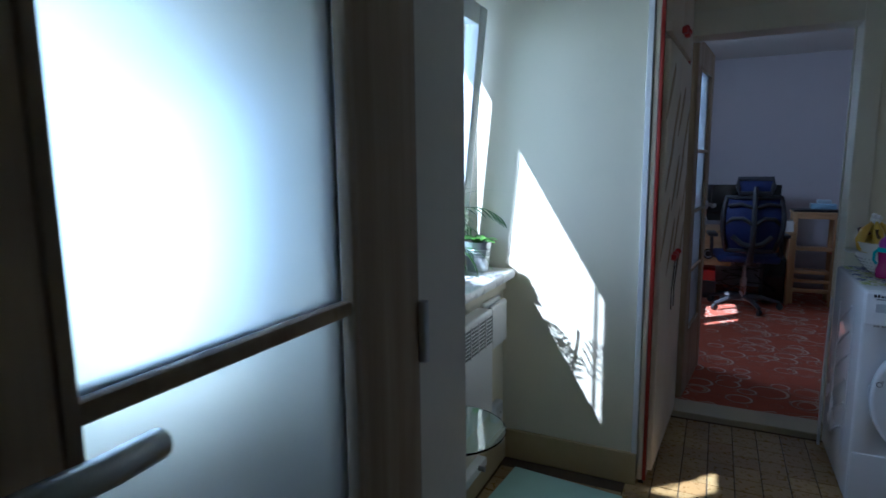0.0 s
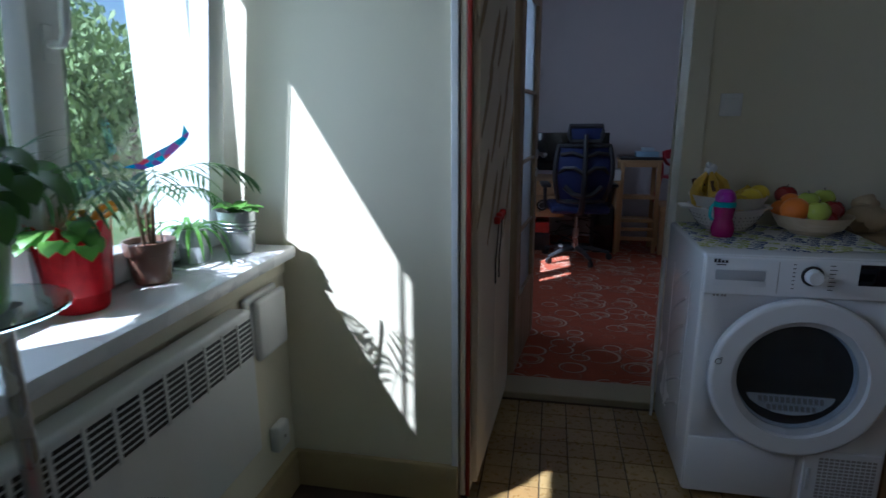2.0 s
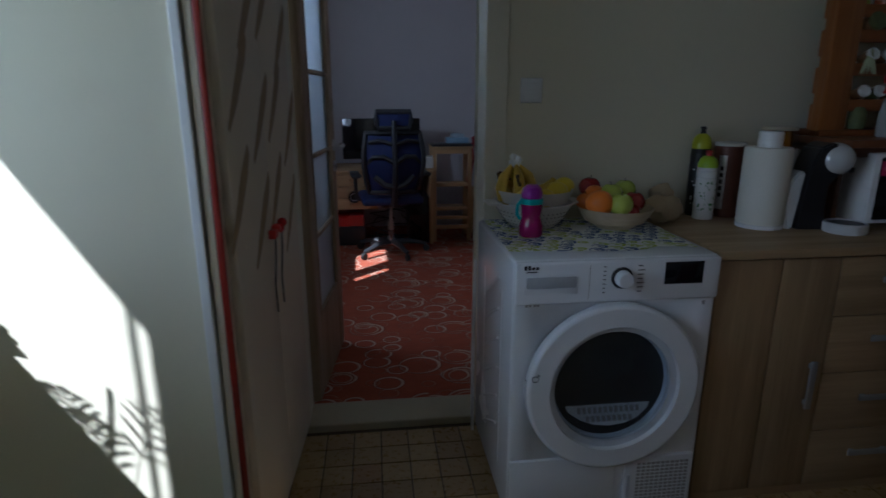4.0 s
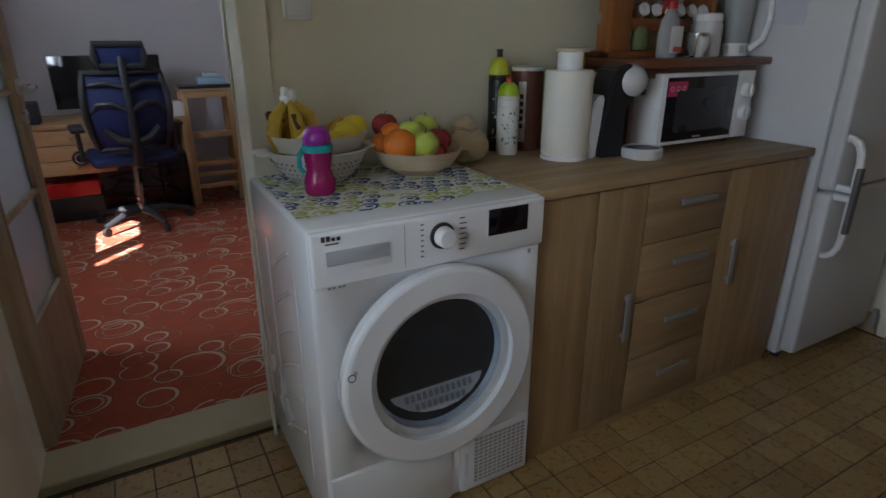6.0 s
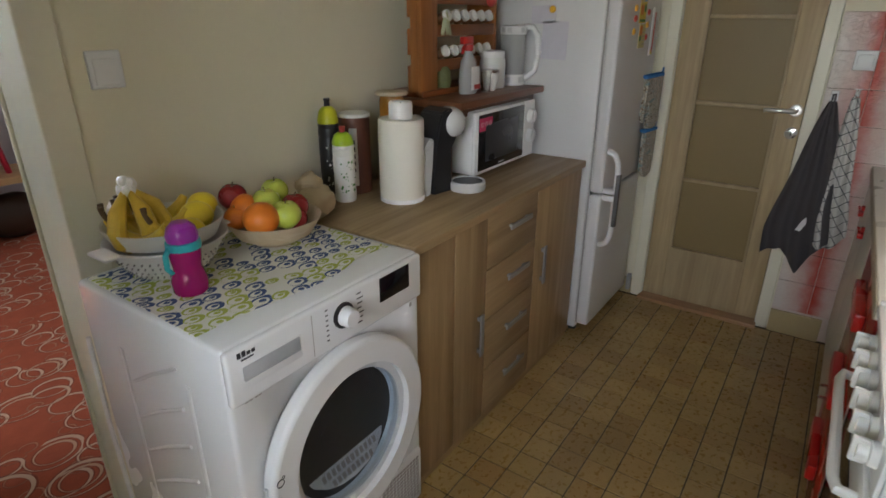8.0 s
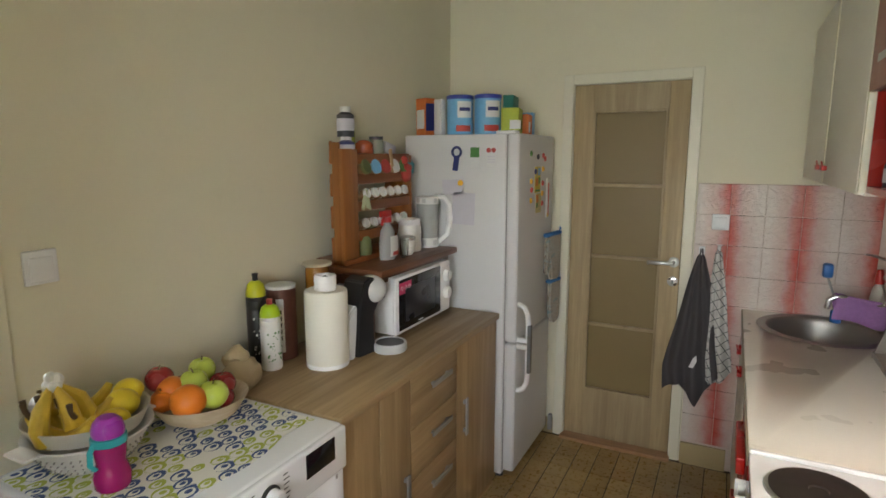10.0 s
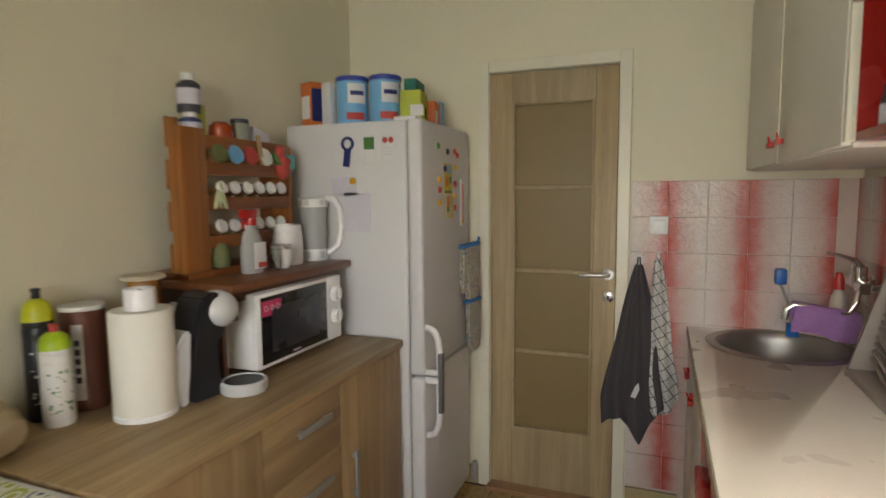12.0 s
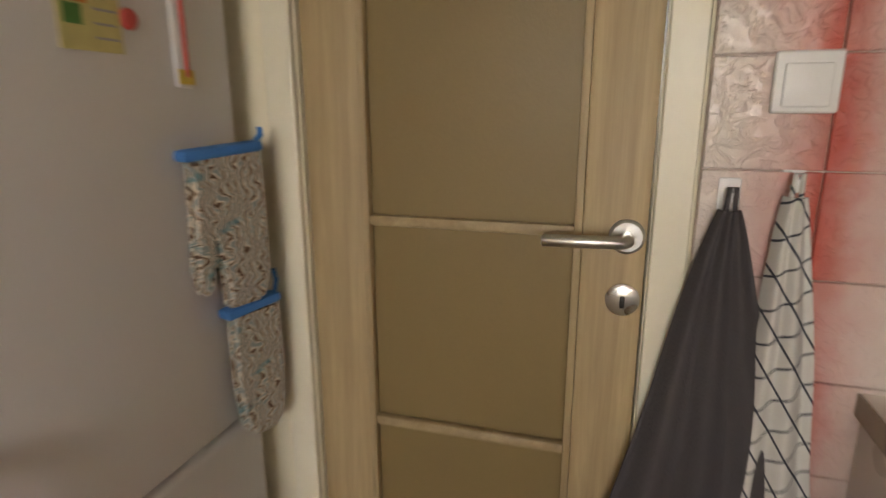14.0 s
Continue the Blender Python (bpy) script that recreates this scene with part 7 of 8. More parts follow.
# ---- pantry doors ----
M_PANTRY = mat("cream_pantry_paint", (0.72, 0.63, 0.49), 0.45, var=0.08, scale=3, relief=0.08, dirt=0.25)
M_GRAIN = mat("brown_painted_streak", (0.36, 0.25, 0.13), 0.6, var=0.35, scale=14, relief=0.1)
M_REDLINE = mat("red_painted_edge", (0.26, 0.022, 0.012), 0.4, var=0.15, scale=6, relief=0.1)
pn = thing("pantry_cupboard", 1.808, 3.207, 0, "cream built-in pantry cupboard with red edges", "cupboard", rz=-3.2)
part("frame", B().box(0.0, 0.030, 0.0, 0.768, 0.02, 2.30, 0.002), M_PANTRY, pn)
for y0, y1, z0, z1 in ((0.030, 0.388, 0.05, 1.775), (0.394, 0.752, 0.05, 1.775), (0.030, 0.388, 1.80, 2.28), (0.394, 0.752, 1.80, 2.28)):
    d = part("door", B().box(0.031, 0.052, y0, y1, z0, z1, 0.003), M_PANTRY, pn)
    yk = y1 - 0.04 if y0 < 0.2 else y0 + 0.04
    zk = 0.905 if z0 < 1 else 1.86
    part("knob", B().box(0.052, 0.074, yk - 0.026, yk + 0.012, zk - 0.012, zk + 0.014, 0.004).ball((0.066, yk + 0.012, zk + 0.012), 0.014, 0.016, 0.014, 10, 8), M_RED, d, "red plastic knob")
    if z0 < 1:
        part("string", B().tube([(0.066, yk, zk - 0.01), (0.062, yk + 0.004, zk - 0.08), (0.058, yk - 0.008, zk - 0.15), (0.057, yk + 0.003, zk - 0.24)], 0.003, 6), M_BLACK, d, "dark string loop")
        rng = random.Random(int(y0 * 1000))
        for row in range(3):
            for c in range(2):
                zc = 1.60 - 0.27 * row - (0.05 if y0 > 0.2 else 0) - 0.09 * c
                yc = (y0 + y1) / 2 + (0.03 if row % 2 else -0.03) + (0.10 if c else -0.09)
                sl = B().slab([(-0.024, -0.150), (-0.010, -0.156), (0.022, -0.06), (0.048, 0.07), (0.044, 0.130), (0.022, 0.145), (-0.004, 0.05)], 0.0, 0.0012, m=Matrix.Translation((0.0522, yc, zc)) @ Matrix.Rotation(radians(-33), 4, "X") @ Matrix(((0, 0, 1, 0), (1, 0, 0, 0), (0, 1, 0, 0), (0, 0, 0, 1))))
                part("streak", sl, M_GRAIN, d, "brown painted streak", flat=True)
part("red_edge", B().box(0.020, 0.035, -0.010, 0.0, 0.02, 2.30, 0.003), M_REDLINE, pn, "red painted edge strip")
part("red_edge", B().box(0.030, 0.046, 0.756, 0.768, 0.04, 2.28, 0.002), M_REDLINE, pn, "red painted edge strip")
part("front_edge", B().box(0.001, 0.019, -0.009, 0.0, 0.02, 2.30, 0.002), M_PANTRY, pn)
part("seam_bead", B().box(0.0315, 0.050, 0.3885, 0.3935, 0.05, 1.775), M_CASING, pn, "pale seam bead")
part("kick_board", B().box(0.004, 0.024, 0.004, 0.765, 0.0, 0.02), M_BLACK, pn)

# ---- convector under the window ----
M_HEAT = mat("white_radiator_enamel", (0.70, 0.70, 0.68), 0.35, var=0.03, scale=2, relief=0.03)
rd = thing("panel_heater", 1.222, 1.90, 0.36, "white wall panel heater with a slotted top", "heater")
part("panel", B().box(0.018, 0.085, 0.0, 0.945, 0.0, 0.418, 0.012, 3), M_HEAT, rd)
part("wall_bracket", B().box(0.0, 0.018, 0.10, 0.14, 0.05, 0.36).box(0.0, 0.018, 0.80, 0.84, 0.05, 0.36), M_GREY, rd)
for c in range(13):
    for k in range(8):
        y = 0.035 + 0.070 * c
        part("air_slot", B().box(0.0845, 0.0858, y, y + 0.058, 0.292 + 0.0135 * k, 0.300 + 0.0135 * k), M_BLACK, rd, flat=True)
for c in range(14):
    part("grille_bar", B().box(0.0855, 0.0875, 0.022 + 0.070 * c, 0.030 + 0.070 * c, 0.285, 0.402, 0.0008), M_HEAT, rd)
part("bottom_rail", B().box(0.02, 0.06, 0.0, 0.945, -0.22, -0.185, 0.004), M_HEAT, rd)
part("knob", B().cyl((0.06, 0.86, -0.19), (0.085, 0.86, -0.19), 0.010, seg=12), M_GREY, rd)
tb = thing("thermostat_box", 1.222, 2.93, 0.575, "white rounded control box on the wall", "control box")
part("back_plate", B().box(0.0, 0.020, -0.01, 0.185, 0.02, 0.195, 0.012, 3), M_HEAT, tb)
part("cover", B().box(0.018, 0.042, 0.02, 0.200, -0.005, 0.180, 0.014, 3), M_HEAT, tb)
sk2 = thing("wall_socket", 1.222, 3.06, 0.26, "white round socket low on the wall", "socket")
part("plate", B().box(0.0, 0.035, -0.035, 0.045, -0.04, 0.05, 0.012, 3), M_HEAT, sk2)
part("screw", B().cyl((0.034, 0.005, 0.005), (0.037, 0.005, 0.005), 0.005, seg=10), M_GREY, sk2)

# mint mat on the floor
mt2 = thing("bath_mat", 1.315, 3.10, 0.0015, "mint green fabric mat by the wall", "mat", rz=-5)
part("fabric", B().box(0.0, 0.46, -0.60, 0.0, 0.0, 0.012, 0.005), M_MAT, mt2)
lv = thing("dry_leaf", 1.80, 3.09, 0.003, "small dry brown leaf on the floor", "leaf")
part("blade", B().ball((0, 0, 0.006), 0.03, 0.018, 0.006, 10, 6), M_GRAIN, lv)

# ---- plants ----
def foliage(name, col, trans=0.25):
    ma, nt, bs = nodes_of(name)
    v = mapped(nt)
    c = mix(nt, noise_out(nt, v, 30, 3), shade(col, 0.6), shade(col, 1.45))
    nt.links.new(c, bs.inputs["Base Color"])
    bs.inputs["Roughness"].default_value = 0.4
    tr = nt.nodes.new("ShaderNodeBsdfTranslucent")
    nt.links.new(c, tr.inputs["Color"])
    ms = nt.nodes.new("ShaderNodeMixShader")
    ms.inputs[0].default_value = trans
    nt.links.new(bs.outputs[0], ms.inputs[1])
    nt.links.new(tr.outputs[0], ms.inputs[2])
    nt.links.new(ms.outputs[0], nt.nodes["Material Output"].inputs["Surface"])
    return ma


M_LEAF = foliage("green_leaf", (0.075, 0.17, 0.035))
M_LEAF2 = foliage("bright_leaf", (0.13, 0.30, 0.05), 0.35)
M_PALM = foliage("palm_leaf", (0.06, 0.13, 0.035), 0.2)
M_SOIL = mat("potting_soil", (0.04, 0.025, 0.015), 0.95, var=0.4, scale=40, fine=90, relief=1.0)
M_ZINC = mat("galvanised_bucket", (0.50, 0.52, 0.53), 0.35, 1.0, var=0.15, scale=14, relief=0.1)
M_BROWNPOT = mat("brown_glazed_pot", (0.20, 0.115, 0.080), 0.3, var=0.1, scale=8, relief=0.03)
M_GREENPOT = mat("green_plastic_pot", (0.13, 0.34, 0.03), 0.35, var=0.06, relief=0.02)


def blade(b, base, way, up, length, width, droop, steps=6, fold=0.15):
    """A leaf: a narrow sheet that starts along way and droops."""
    base, way = Vector(base), Vector(way).normalized()
    side = way.cross(Vector((0, 0, 1)))
    side = side.normalized() if side.length > 1e-3 else Vector((1, 0, 0))
    p, d, rows = base.copy(), (way + Vector((0, 0, up))).normalized(), []
    for i in range(steps + 1):
        u = i / steps
        w = width * math.sin(math.pi * min(1.0, 0.12 + 0.88 * u)) ** 0.8 * 0.5 + 0.0006
        lift = Vector((0, 0, 1)) * w * fold
        rows.append((p - side * w + lift, p.copy(), p + side * w + lift))
        d = (d + Vector((0, 0, -droop / steps))).normalized()
        p = p + d * (length / steps)
    vs = [[b.bm.verts.new(q) for q in r] for r in rows]
    for r0, r1 in zip(vs, vs[1:]):
        for k in range(2):
            b.bm.faces.new((r0[k], r0[k + 1], r1[k + 1], r1[k]))
    return p


def bucket(ob, r, h, ma, name="bucket"):
    part(name, B().lathe([(0, 0), (r * 0.74, 0), (r * 0.76, 0.003), (r * 0.85, h * 0.45), (r * 0.87, h * 0.47), (r * 0.86, h * 0.50), (r, h * 0.97), (r * 1.04, h * 0.98), (r * 1.04, h), (r * 0.97, h), (r * 0.90, h * 0.88), (0, h * 0.88)], seg=32), ma, ob)
    part("soil", B().lathe([(0, h * 0.90), (r * 0.89, h * 0.89), (r * 0.5, h * 0.93), (0, h * 0.94)], seg=20), M_SOIL, ob)


SILL = 0.8725
rng = random.Random(5)
# broad leaved plant in a zinc bucket by the corner
pa = thing("potted_plant", 1.150, 3.075, SILL, "broad-leaved plant in a galvanised bucket on the sill", "plant", group="sill plants")
bucket(pa, 0.058, 0.128, M_ZINC)
for z in (0.070, 0.082, 0.094):
    part("rib", B().lathe([(0.050 + 0.10 * (z - 0.070), z - 0.003), (0.0545 + 0.10 * (z - 0.070), z), (0.050 + 0.10 * (z - 0.070), z + 0.003)], seg=32), M_ZINC, pa)
for i in range(22):
    a = i * 2.4
    b = B()
    w = (math.cos(a), math.sin(a) * 0.45 - 0.15, 0)
    blade(b, (0.012 * w[0], 0.012 * w[1], 0.118), w, 0.9 + 0.6 * rng.random(), 0.052 + 0.032 * rng.random(), 0.040, 1.2)
    part("leaf", b, M_LEAF2 if i % 3 else M_LEAF, pa)
# spider plant
pb = thing("potted_plant", 1.085, 2.945, SILL, "spider plant with arching leaves in a galvanised bucket", "plant", group="sill plants")
bucket(pb, 0.052, 0.100, M_ZINC)
for i in range(22):
    a = i * 2.4 + 0.3
    b = B()
    w = (math.cos(a) * 0.9 + 0.15, math.sin(a), 0)
    blade(b, (0.01 * w[0], 0.01 * w[1], 0.088), w, 1.0 + 0.7 * rng.random(), 0.12 + 0.11 * rng.random(), 0.0105, 2.6 + 0.6 * rng.random(), 8, 0.35)
    part("leaf", b, M_LEAF if i % 2 else M_LEAF2, pb)
# parlour palm
pc_ = thing("potted_palm", 1.105, 2.745, SILL, "small parlour palm in a brown glazed pot", "plant", group="sill plants")
part("pot", B().lathe([(0, 0), (0.040, 0), (0.043, 0.004), (0.052, 0.072), (0.058, 0.073), (0.060, 0.076), (0.062, 0.104), (0.060, 0.107), (0.055, 0.105), (0.050, 0.09), (0, 0.09)], seg=36), M_BROWNPOT, pc_)
part("soil", B().lathe([(0, 0.094), (0.051, 0.092), (0.02, 0.097), (0, 0.098)], seg=20), M_SOIL, pc_)
canes = B()
for i in range(6):
    a = i * 1.1
    canes.tube([(0.012 * math.cos(a), 0.012 * math.sin(a), 0.09), (0.018 * math.cos(a), 0.018 * math.sin(a), 0.16), (0.022 * math.cos(a), 0.022 * math.sin(a), 0.205)], [0.0045, 0.0035, 0.003], 6)
part("cane", canes, M_STEM, pc_, "thin dark canes")
for i in range(13):
    a = i * 2.4 + 0.9 if i < 10 else -1.75 + 0.25 * (i - 10)
    w = Vector((math.cos(a) * 0.55 + 0.12, math.sin(a) * 1.0, 0))
    start = Vector((0.02 * math.cos(a), 0.02 * math.sin(a), 0.18 + 0.02 * (i % 3)))
    length = (0.17 if i < 10 else 0.27) + 0.09 * rng.random()
    pts, d, p = [], (w.normalized() * 0.8 + Vector((0, 0, 0.95))).normalized(), start.copy()
    for k in range(10):
        pts.append(p.copy())
        p = p + d * length / 9
        d = (d + Vector((0, 0, -0.20))).normalized()
    b = B().tube(pts, 0.0013, 5)
    for k in range(3, 10):
        q = pts[k]
        t = (pts[min(9, k + 1)] - pts[k - 1]).normalized()
        s = t.cross(Vector((0, 0, 1))).normalized()
        ln = 0.075 * math.sin(math.pi * (k - 1.5) / 9.5) + 0.018
        for sg in (-1, 1):
            blade(b, q, s * sg * 0.8 + t * 0.75, -0.05, ln, 0.0075, 0.7, 4, 0.1)
    part("frond", b, M_PALM, pc_)
bd = thing("glass_bird_stake", 1.115, 2.780, SILL + 0.098, "colourful glass bird ornament on a plant stake", "ornament", rz=36)
part("stake", B().cyl((0, 0, 0), (0, 0, 0.20), 0.002, seg=6), M_STEEL, bd)
birdp = [(-0.065, 0.185), (-0.03, 0.195), (0.0, 0.215), (0.04, 0.235), (0.070, 0.255), (0.078, 0.285), (0.090, 0.262), (0.082, 0.245), (0.045, 0.212), (0.02, 0.19), (-0.02, 0.178)]
bb2 = B().slab(birdp, -0.004, 0.004, m=Matrix.Rotation(radians(90), 4, "X"))
ma, nt, bs = nodes_of("mosaic_glass")
vv = nt.nodes.new("ShaderNodeTexVoronoi")
vv.inputs["Scale"].default_value = 55.0
nt.links.new(mapped(nt), vv.inputs["Vector"])
sc = nt.nodes.new("ShaderNodeSeparateColor")
nt.links.new(vv.outputs["Color"], sc.inputs["Color"])
nt.links.new(ramp(nt, sc.outputs[0], [(0.0, (0.02, 0.20, 0.45)), (0.35, (0.03, 0.40, 0.42)), (0.65, (0.10, 0.10, 0.40)), (0.9, (0.45, 0.05, 0.10))]), bs.inputs["Base Color"])
bs.inputs["Roughness"].default_value, bs.inputs["Transmission Weight"].default_value = 0.1, 0.4
part("bird", bb2, ma, bd, "mosaic coloured glass bird")
# red pot with a gift bow
M_LACE = foliage("red_lace", (0.66, 0.012, 0.02), 0.5)
pd_ = thing("potted_plant", 1.090, 2.538, SILL, "leafy plant in a red pot with a yellow bow", "plant", group="sill plants")
part("pot", B().lathe([(0, 0), (0.050, 0), (0.053, 0.004), (0.068, 0.125), (0.070, 0.128), (0.064, 0.128), (0.057, 0.11), (0, 0.11)], seg=36), M_LACE, pd_)
wrap = B()
rows = []
for j in range(4):
    z = 0.04 + 0.046 * j
    rows.append([((0.064 + 0.012 * j / 3 + 0.004 * math.sin(i * 3.1) * j / 3) * math.cos(2 * math.pi * i / 40), (0.064 + 0.012 * j / 3 + 0.004 * math.sin(i * 3.1) * j / 3) * math.sin(2 * math.pi * i / 40), z + (0.016 * math.sin(i * 1.57) if j == 3 else 0)) for i in range(40)])
wrap.sheet(rows, 0.0012, closed=True)
part("lace_wrap", wrap, M_LACE, pd_, "red lacy gift wrap")
part("soil", B().lathe([(0, 0.106), (0.055, 0.104), (0, 0.110)], seg=20), M_SOIL, pd_)
M_BOW = foliage("yellow_ribbon", (0.70, 0.36, 0.02), 0.4)
for sg in (-1, 1):
    loop = [(0.02, 0.035 + sg * 0.004, 0.186), (0.026, 0.035 + sg * 0.030, 0.212), (0.030, 0.035 + sg * 0.056, 0.216), (0.030, 0.035 + sg * 0.060, 0.200), (0.024, 0.035 + sg * 0.028, 0.186)]
    part("bow_loop", B().tube(loop, 0.008, 8, close=True, flat=0.35), M_BOW, pd_, "yellow ribbon loop")
for i in range(26):
    a = i * 2.4
    w = (math.cos(a), math.sin(a) * 0.7 - 0.75, 0)
    b = B()
    st = Vector((0.02 * w[0], 0.02 * w[1], 0.105))
    rr = 0.03 + 0.05 * rng.random()
    e = Vector((w[0] * rr, w[1] * rr, 0.14 + 0.06 * rng.random()))
    b.tube([st, (st + e) / 2 + Vector((0, 0, 0.01)), e], 0.0013, 5)
    blade(b, e, w, 0.3, 0.045 + 0.02 * rng.random(), 0.042, 1.3, 5)
    part("leaf", b, M_LEAF2, pd_)

# glass shelf stand with the green pot
gs = thing("plant_stand", 1.345, 2.145, 0, "steel pole plant stand with round glass shelves", "plant stand")
part("pole", B().tube([(0.0, 0.0, 0.0), (0.0, 0.0, 0.6), (0.0, 0.0, 1.02)], 0.013, 14), M_STEEL, gs, "brushed steel pole")
part("base", B().lathe([(0, 0), (0.13, 0), (0.135, 0.004), (0.12, 0.012), (0.02, 0.016), (0, 0.016)], seg=40), M_STEEL, gs)
M_GREENGLASS = glass("greenish_shelf_glass", (0.80, 0.93, 0.90))
for z, ox, oy, r in ((1.020, -0.034, -0.024, 0.125), (0.64, 0.115, -0.01, 0.14)):
    part("glass_shelf", B().lathe([(0, 0), (r, 0), (r + 0.001, 0.003), (r, 0.006), (0, 0.006)], c=(ox, oy, z), seg=56), M_GREENGLASS, gs, "round clear glass shelf")
    part("shelf_collar", B().lathe([(0.013, -0.02), (0.024, -0.02), (0.026, 0.0), (0.013, 0.0)], c=(0, 0, z), seg=20), M_STEEL, gs)
gp = thing("potted_plant", 1.322, 2.097, 1.0265, "bushy leafy plant in a bright green pot", "plant")
part("pot", B().lathe([(0, 0), (0.062, 0), (0.066, 0.005), (0.080, 0.116), (0.082, 0.119), (0.077, 0.119), (0.070, 0.104), (0, 0.104)], seg=40), M_GREENPOT, gp)
part("soil", B().lathe([(0, 0.110), (0.0705, 0.106), (0, 0.113)], seg=20), M_SOIL, gp)
for i in range(64):
    a = i * 2.4
    rr = 0.11 * math.sqrt(rng.random())
    w = Vector((math.cos(a), math.sin(a), 0))
    e = w * rr + Vector((0, 0, 0.15 + 0.15 * rng.random() * (1 - rr / 0.18)))
    b = B().tube([(0.02 * w.x, 0.02 * w.y, 0.108), (e + Vector((0, 0, 0.02))) * 0.6 + Vector((0, 0, 0.05)), e], 0.0015, 5)
    blade(b, e, w + Vector((rng.uniform(-.6, .6), rng.uniform(-.6, .6), 0)), 0.35 * rng.random(), 0.05 + 0.03 * rng.random(), 0.042, 1.4, 5)
    part("leaf", b, M_LEAF, gp)
for i in range(22):
    a = i * 0.9
    b = B()
    w = Vector((math.cos(a) * 0.6, 0.35 + 0.8 * rng.random(), 0))
    blade(b, (0.02, 0.03, 0.112), w, 1.3 - 0.6 * rng.random(), 0.24 + 0.12 * rng.random(), 0.0035, 1.1, 8, 0.1)
    part("grass_blade", b, M_PALM, gp)
pk2 = thing("pink_pot", 1.42, 2.06, 0.6465, "small pink plastic pot on the lower glass shelf", "pot")
part("pot", B().lathe([(0, 0), (0.04, 0), (0.055, 0.07), (0.057, 0.072), (0.052, 0.072), (0.036, 0.006), (0, 0.006)], seg=28), mat("pink_plastic", (0.62, 0.10, 0.14), 0.4, relief=0.0), pk2)

# ---- far room ----
FL = 0.0125
fw = thing("window_2", 1.06, 5.19, 1.46, "white framed window of the far room", "window", kind="structure")
part("window_frame", B().box(0, 0.06, -0.43, -0.40, 0, 0.74, 0.003).box(0, 0.06, 0.40, 0.43, 0, 0.74, 0.003).box(0, 0.06, -0.40, 0.40, 0, 0.03, 0.003).box(0, 0.06, -0.40, 0.40, 0.71, 0.74, 0.003).box(0.001, 0.059, -0.20, -0.06, 0.03, 0.71, 0.003), M_PVC, fw)
M_MESH = mat("blue_mesh_fabric", (0.009, 0.019, 0.095), 0.7, var=0.2, scale=40, fine=300, relief=0.6)
M_DARKPL = mat("charcoal_plastic", (0.025, 0.026, 0.030), 0.45, var=0.1, relief=0.05)
M_CASTOR = mat("castor_rubber", (0.02, 0.02, 0.02), 0.6, relief=0.1)

oc = thing("office_chair", 2.30, 6.57, FL, "blue mesh office chair with a headrest", "office chair", rz=6)
for k in range(5):
    a = radians(90 + 72 * k - 18)
    x, y = math.cos(a), math.sin(a)
    lg = part("leg", B().tube([(0.03 * x, 0.03 * y, 0.105), (0.16 * x, 0.16 * y, 0.10), (0.30 * x, 0.30 * y, 0.065)], [0.026, 0.022, 0.016], 10, flat=0.7), M_DARKPL, oc)
    part("castor", B().cyl((0.30 * x - 0.012 * y, 0.30 * y + 0.012 * x, 0.028), (0.30 * x + 0.012 * y, 0.30 * y - 0.012 * x, 0.028), 0.028, seg=16), M_CASTOR, lg, "dark castor")
part("gas_lift", B().cyl((0, 0, 0.09), (0, 0, 0.28), 0.028, seg=16).cyl((0, 0, 0.28), (0, 0, 0.42), 0.015, seg=14), M_STEEL, oc, "steel gas lift")
part("tilt_box", B().box(-0.08, 0.08, -0.10, 0.12, 0.40, 0.445, 0.01), M_DARKPL, oc)
part("seat", B().box(-0.245, 0.245, -0.22, 0.26, 0.44, 0.505, 0.030, 4), M_MESH, oc, "blue mesh seat")
rows = []
for j in range(12):
    v = j / 11
    w = 0.185 + 0.035 * math.sin(math.pi * v) + 0.02 * v
    rows.append([(w * (i / 10 * 2 - 1), -0.235 - 0.05 * math.sin(math.pi * v) + 0.05 * (i / 10 * 2 - 1) ** 2 - 0.05 * v, 0.55 + 0.46 * v) for i in range(11)])
part("backrest", B().sheet(rows, 0.012), M_MESH, oc, "blue mesh backrest")
edge = [Vector(r[0]) for r in rows] + [Vector(q) for q in rows[-1][1:-1]] + [Vector(r[-1]) for r in rows[::-1]] + [Vector(q) for q in rows[0][1:-1][::-1]]
part("back_frame", B().tube([p + Vector((0, -0.008, 0)) for p in edge], 0.019, 8, close=True), M_DARKPL, oc, "charcoal back frame")
part("spine", B().tube([(0, -0.10, 0.43), (0, -0.24, 0.46), (0, -0.32, 0.62), (0, -0.33, 0.80), (0, -0.32, 1.0), (0, -0.31, 1.10)], [0.03, 0.028, 0.024, 0.02, 0.02, 0.016], 10), M_DARKPL, oc)
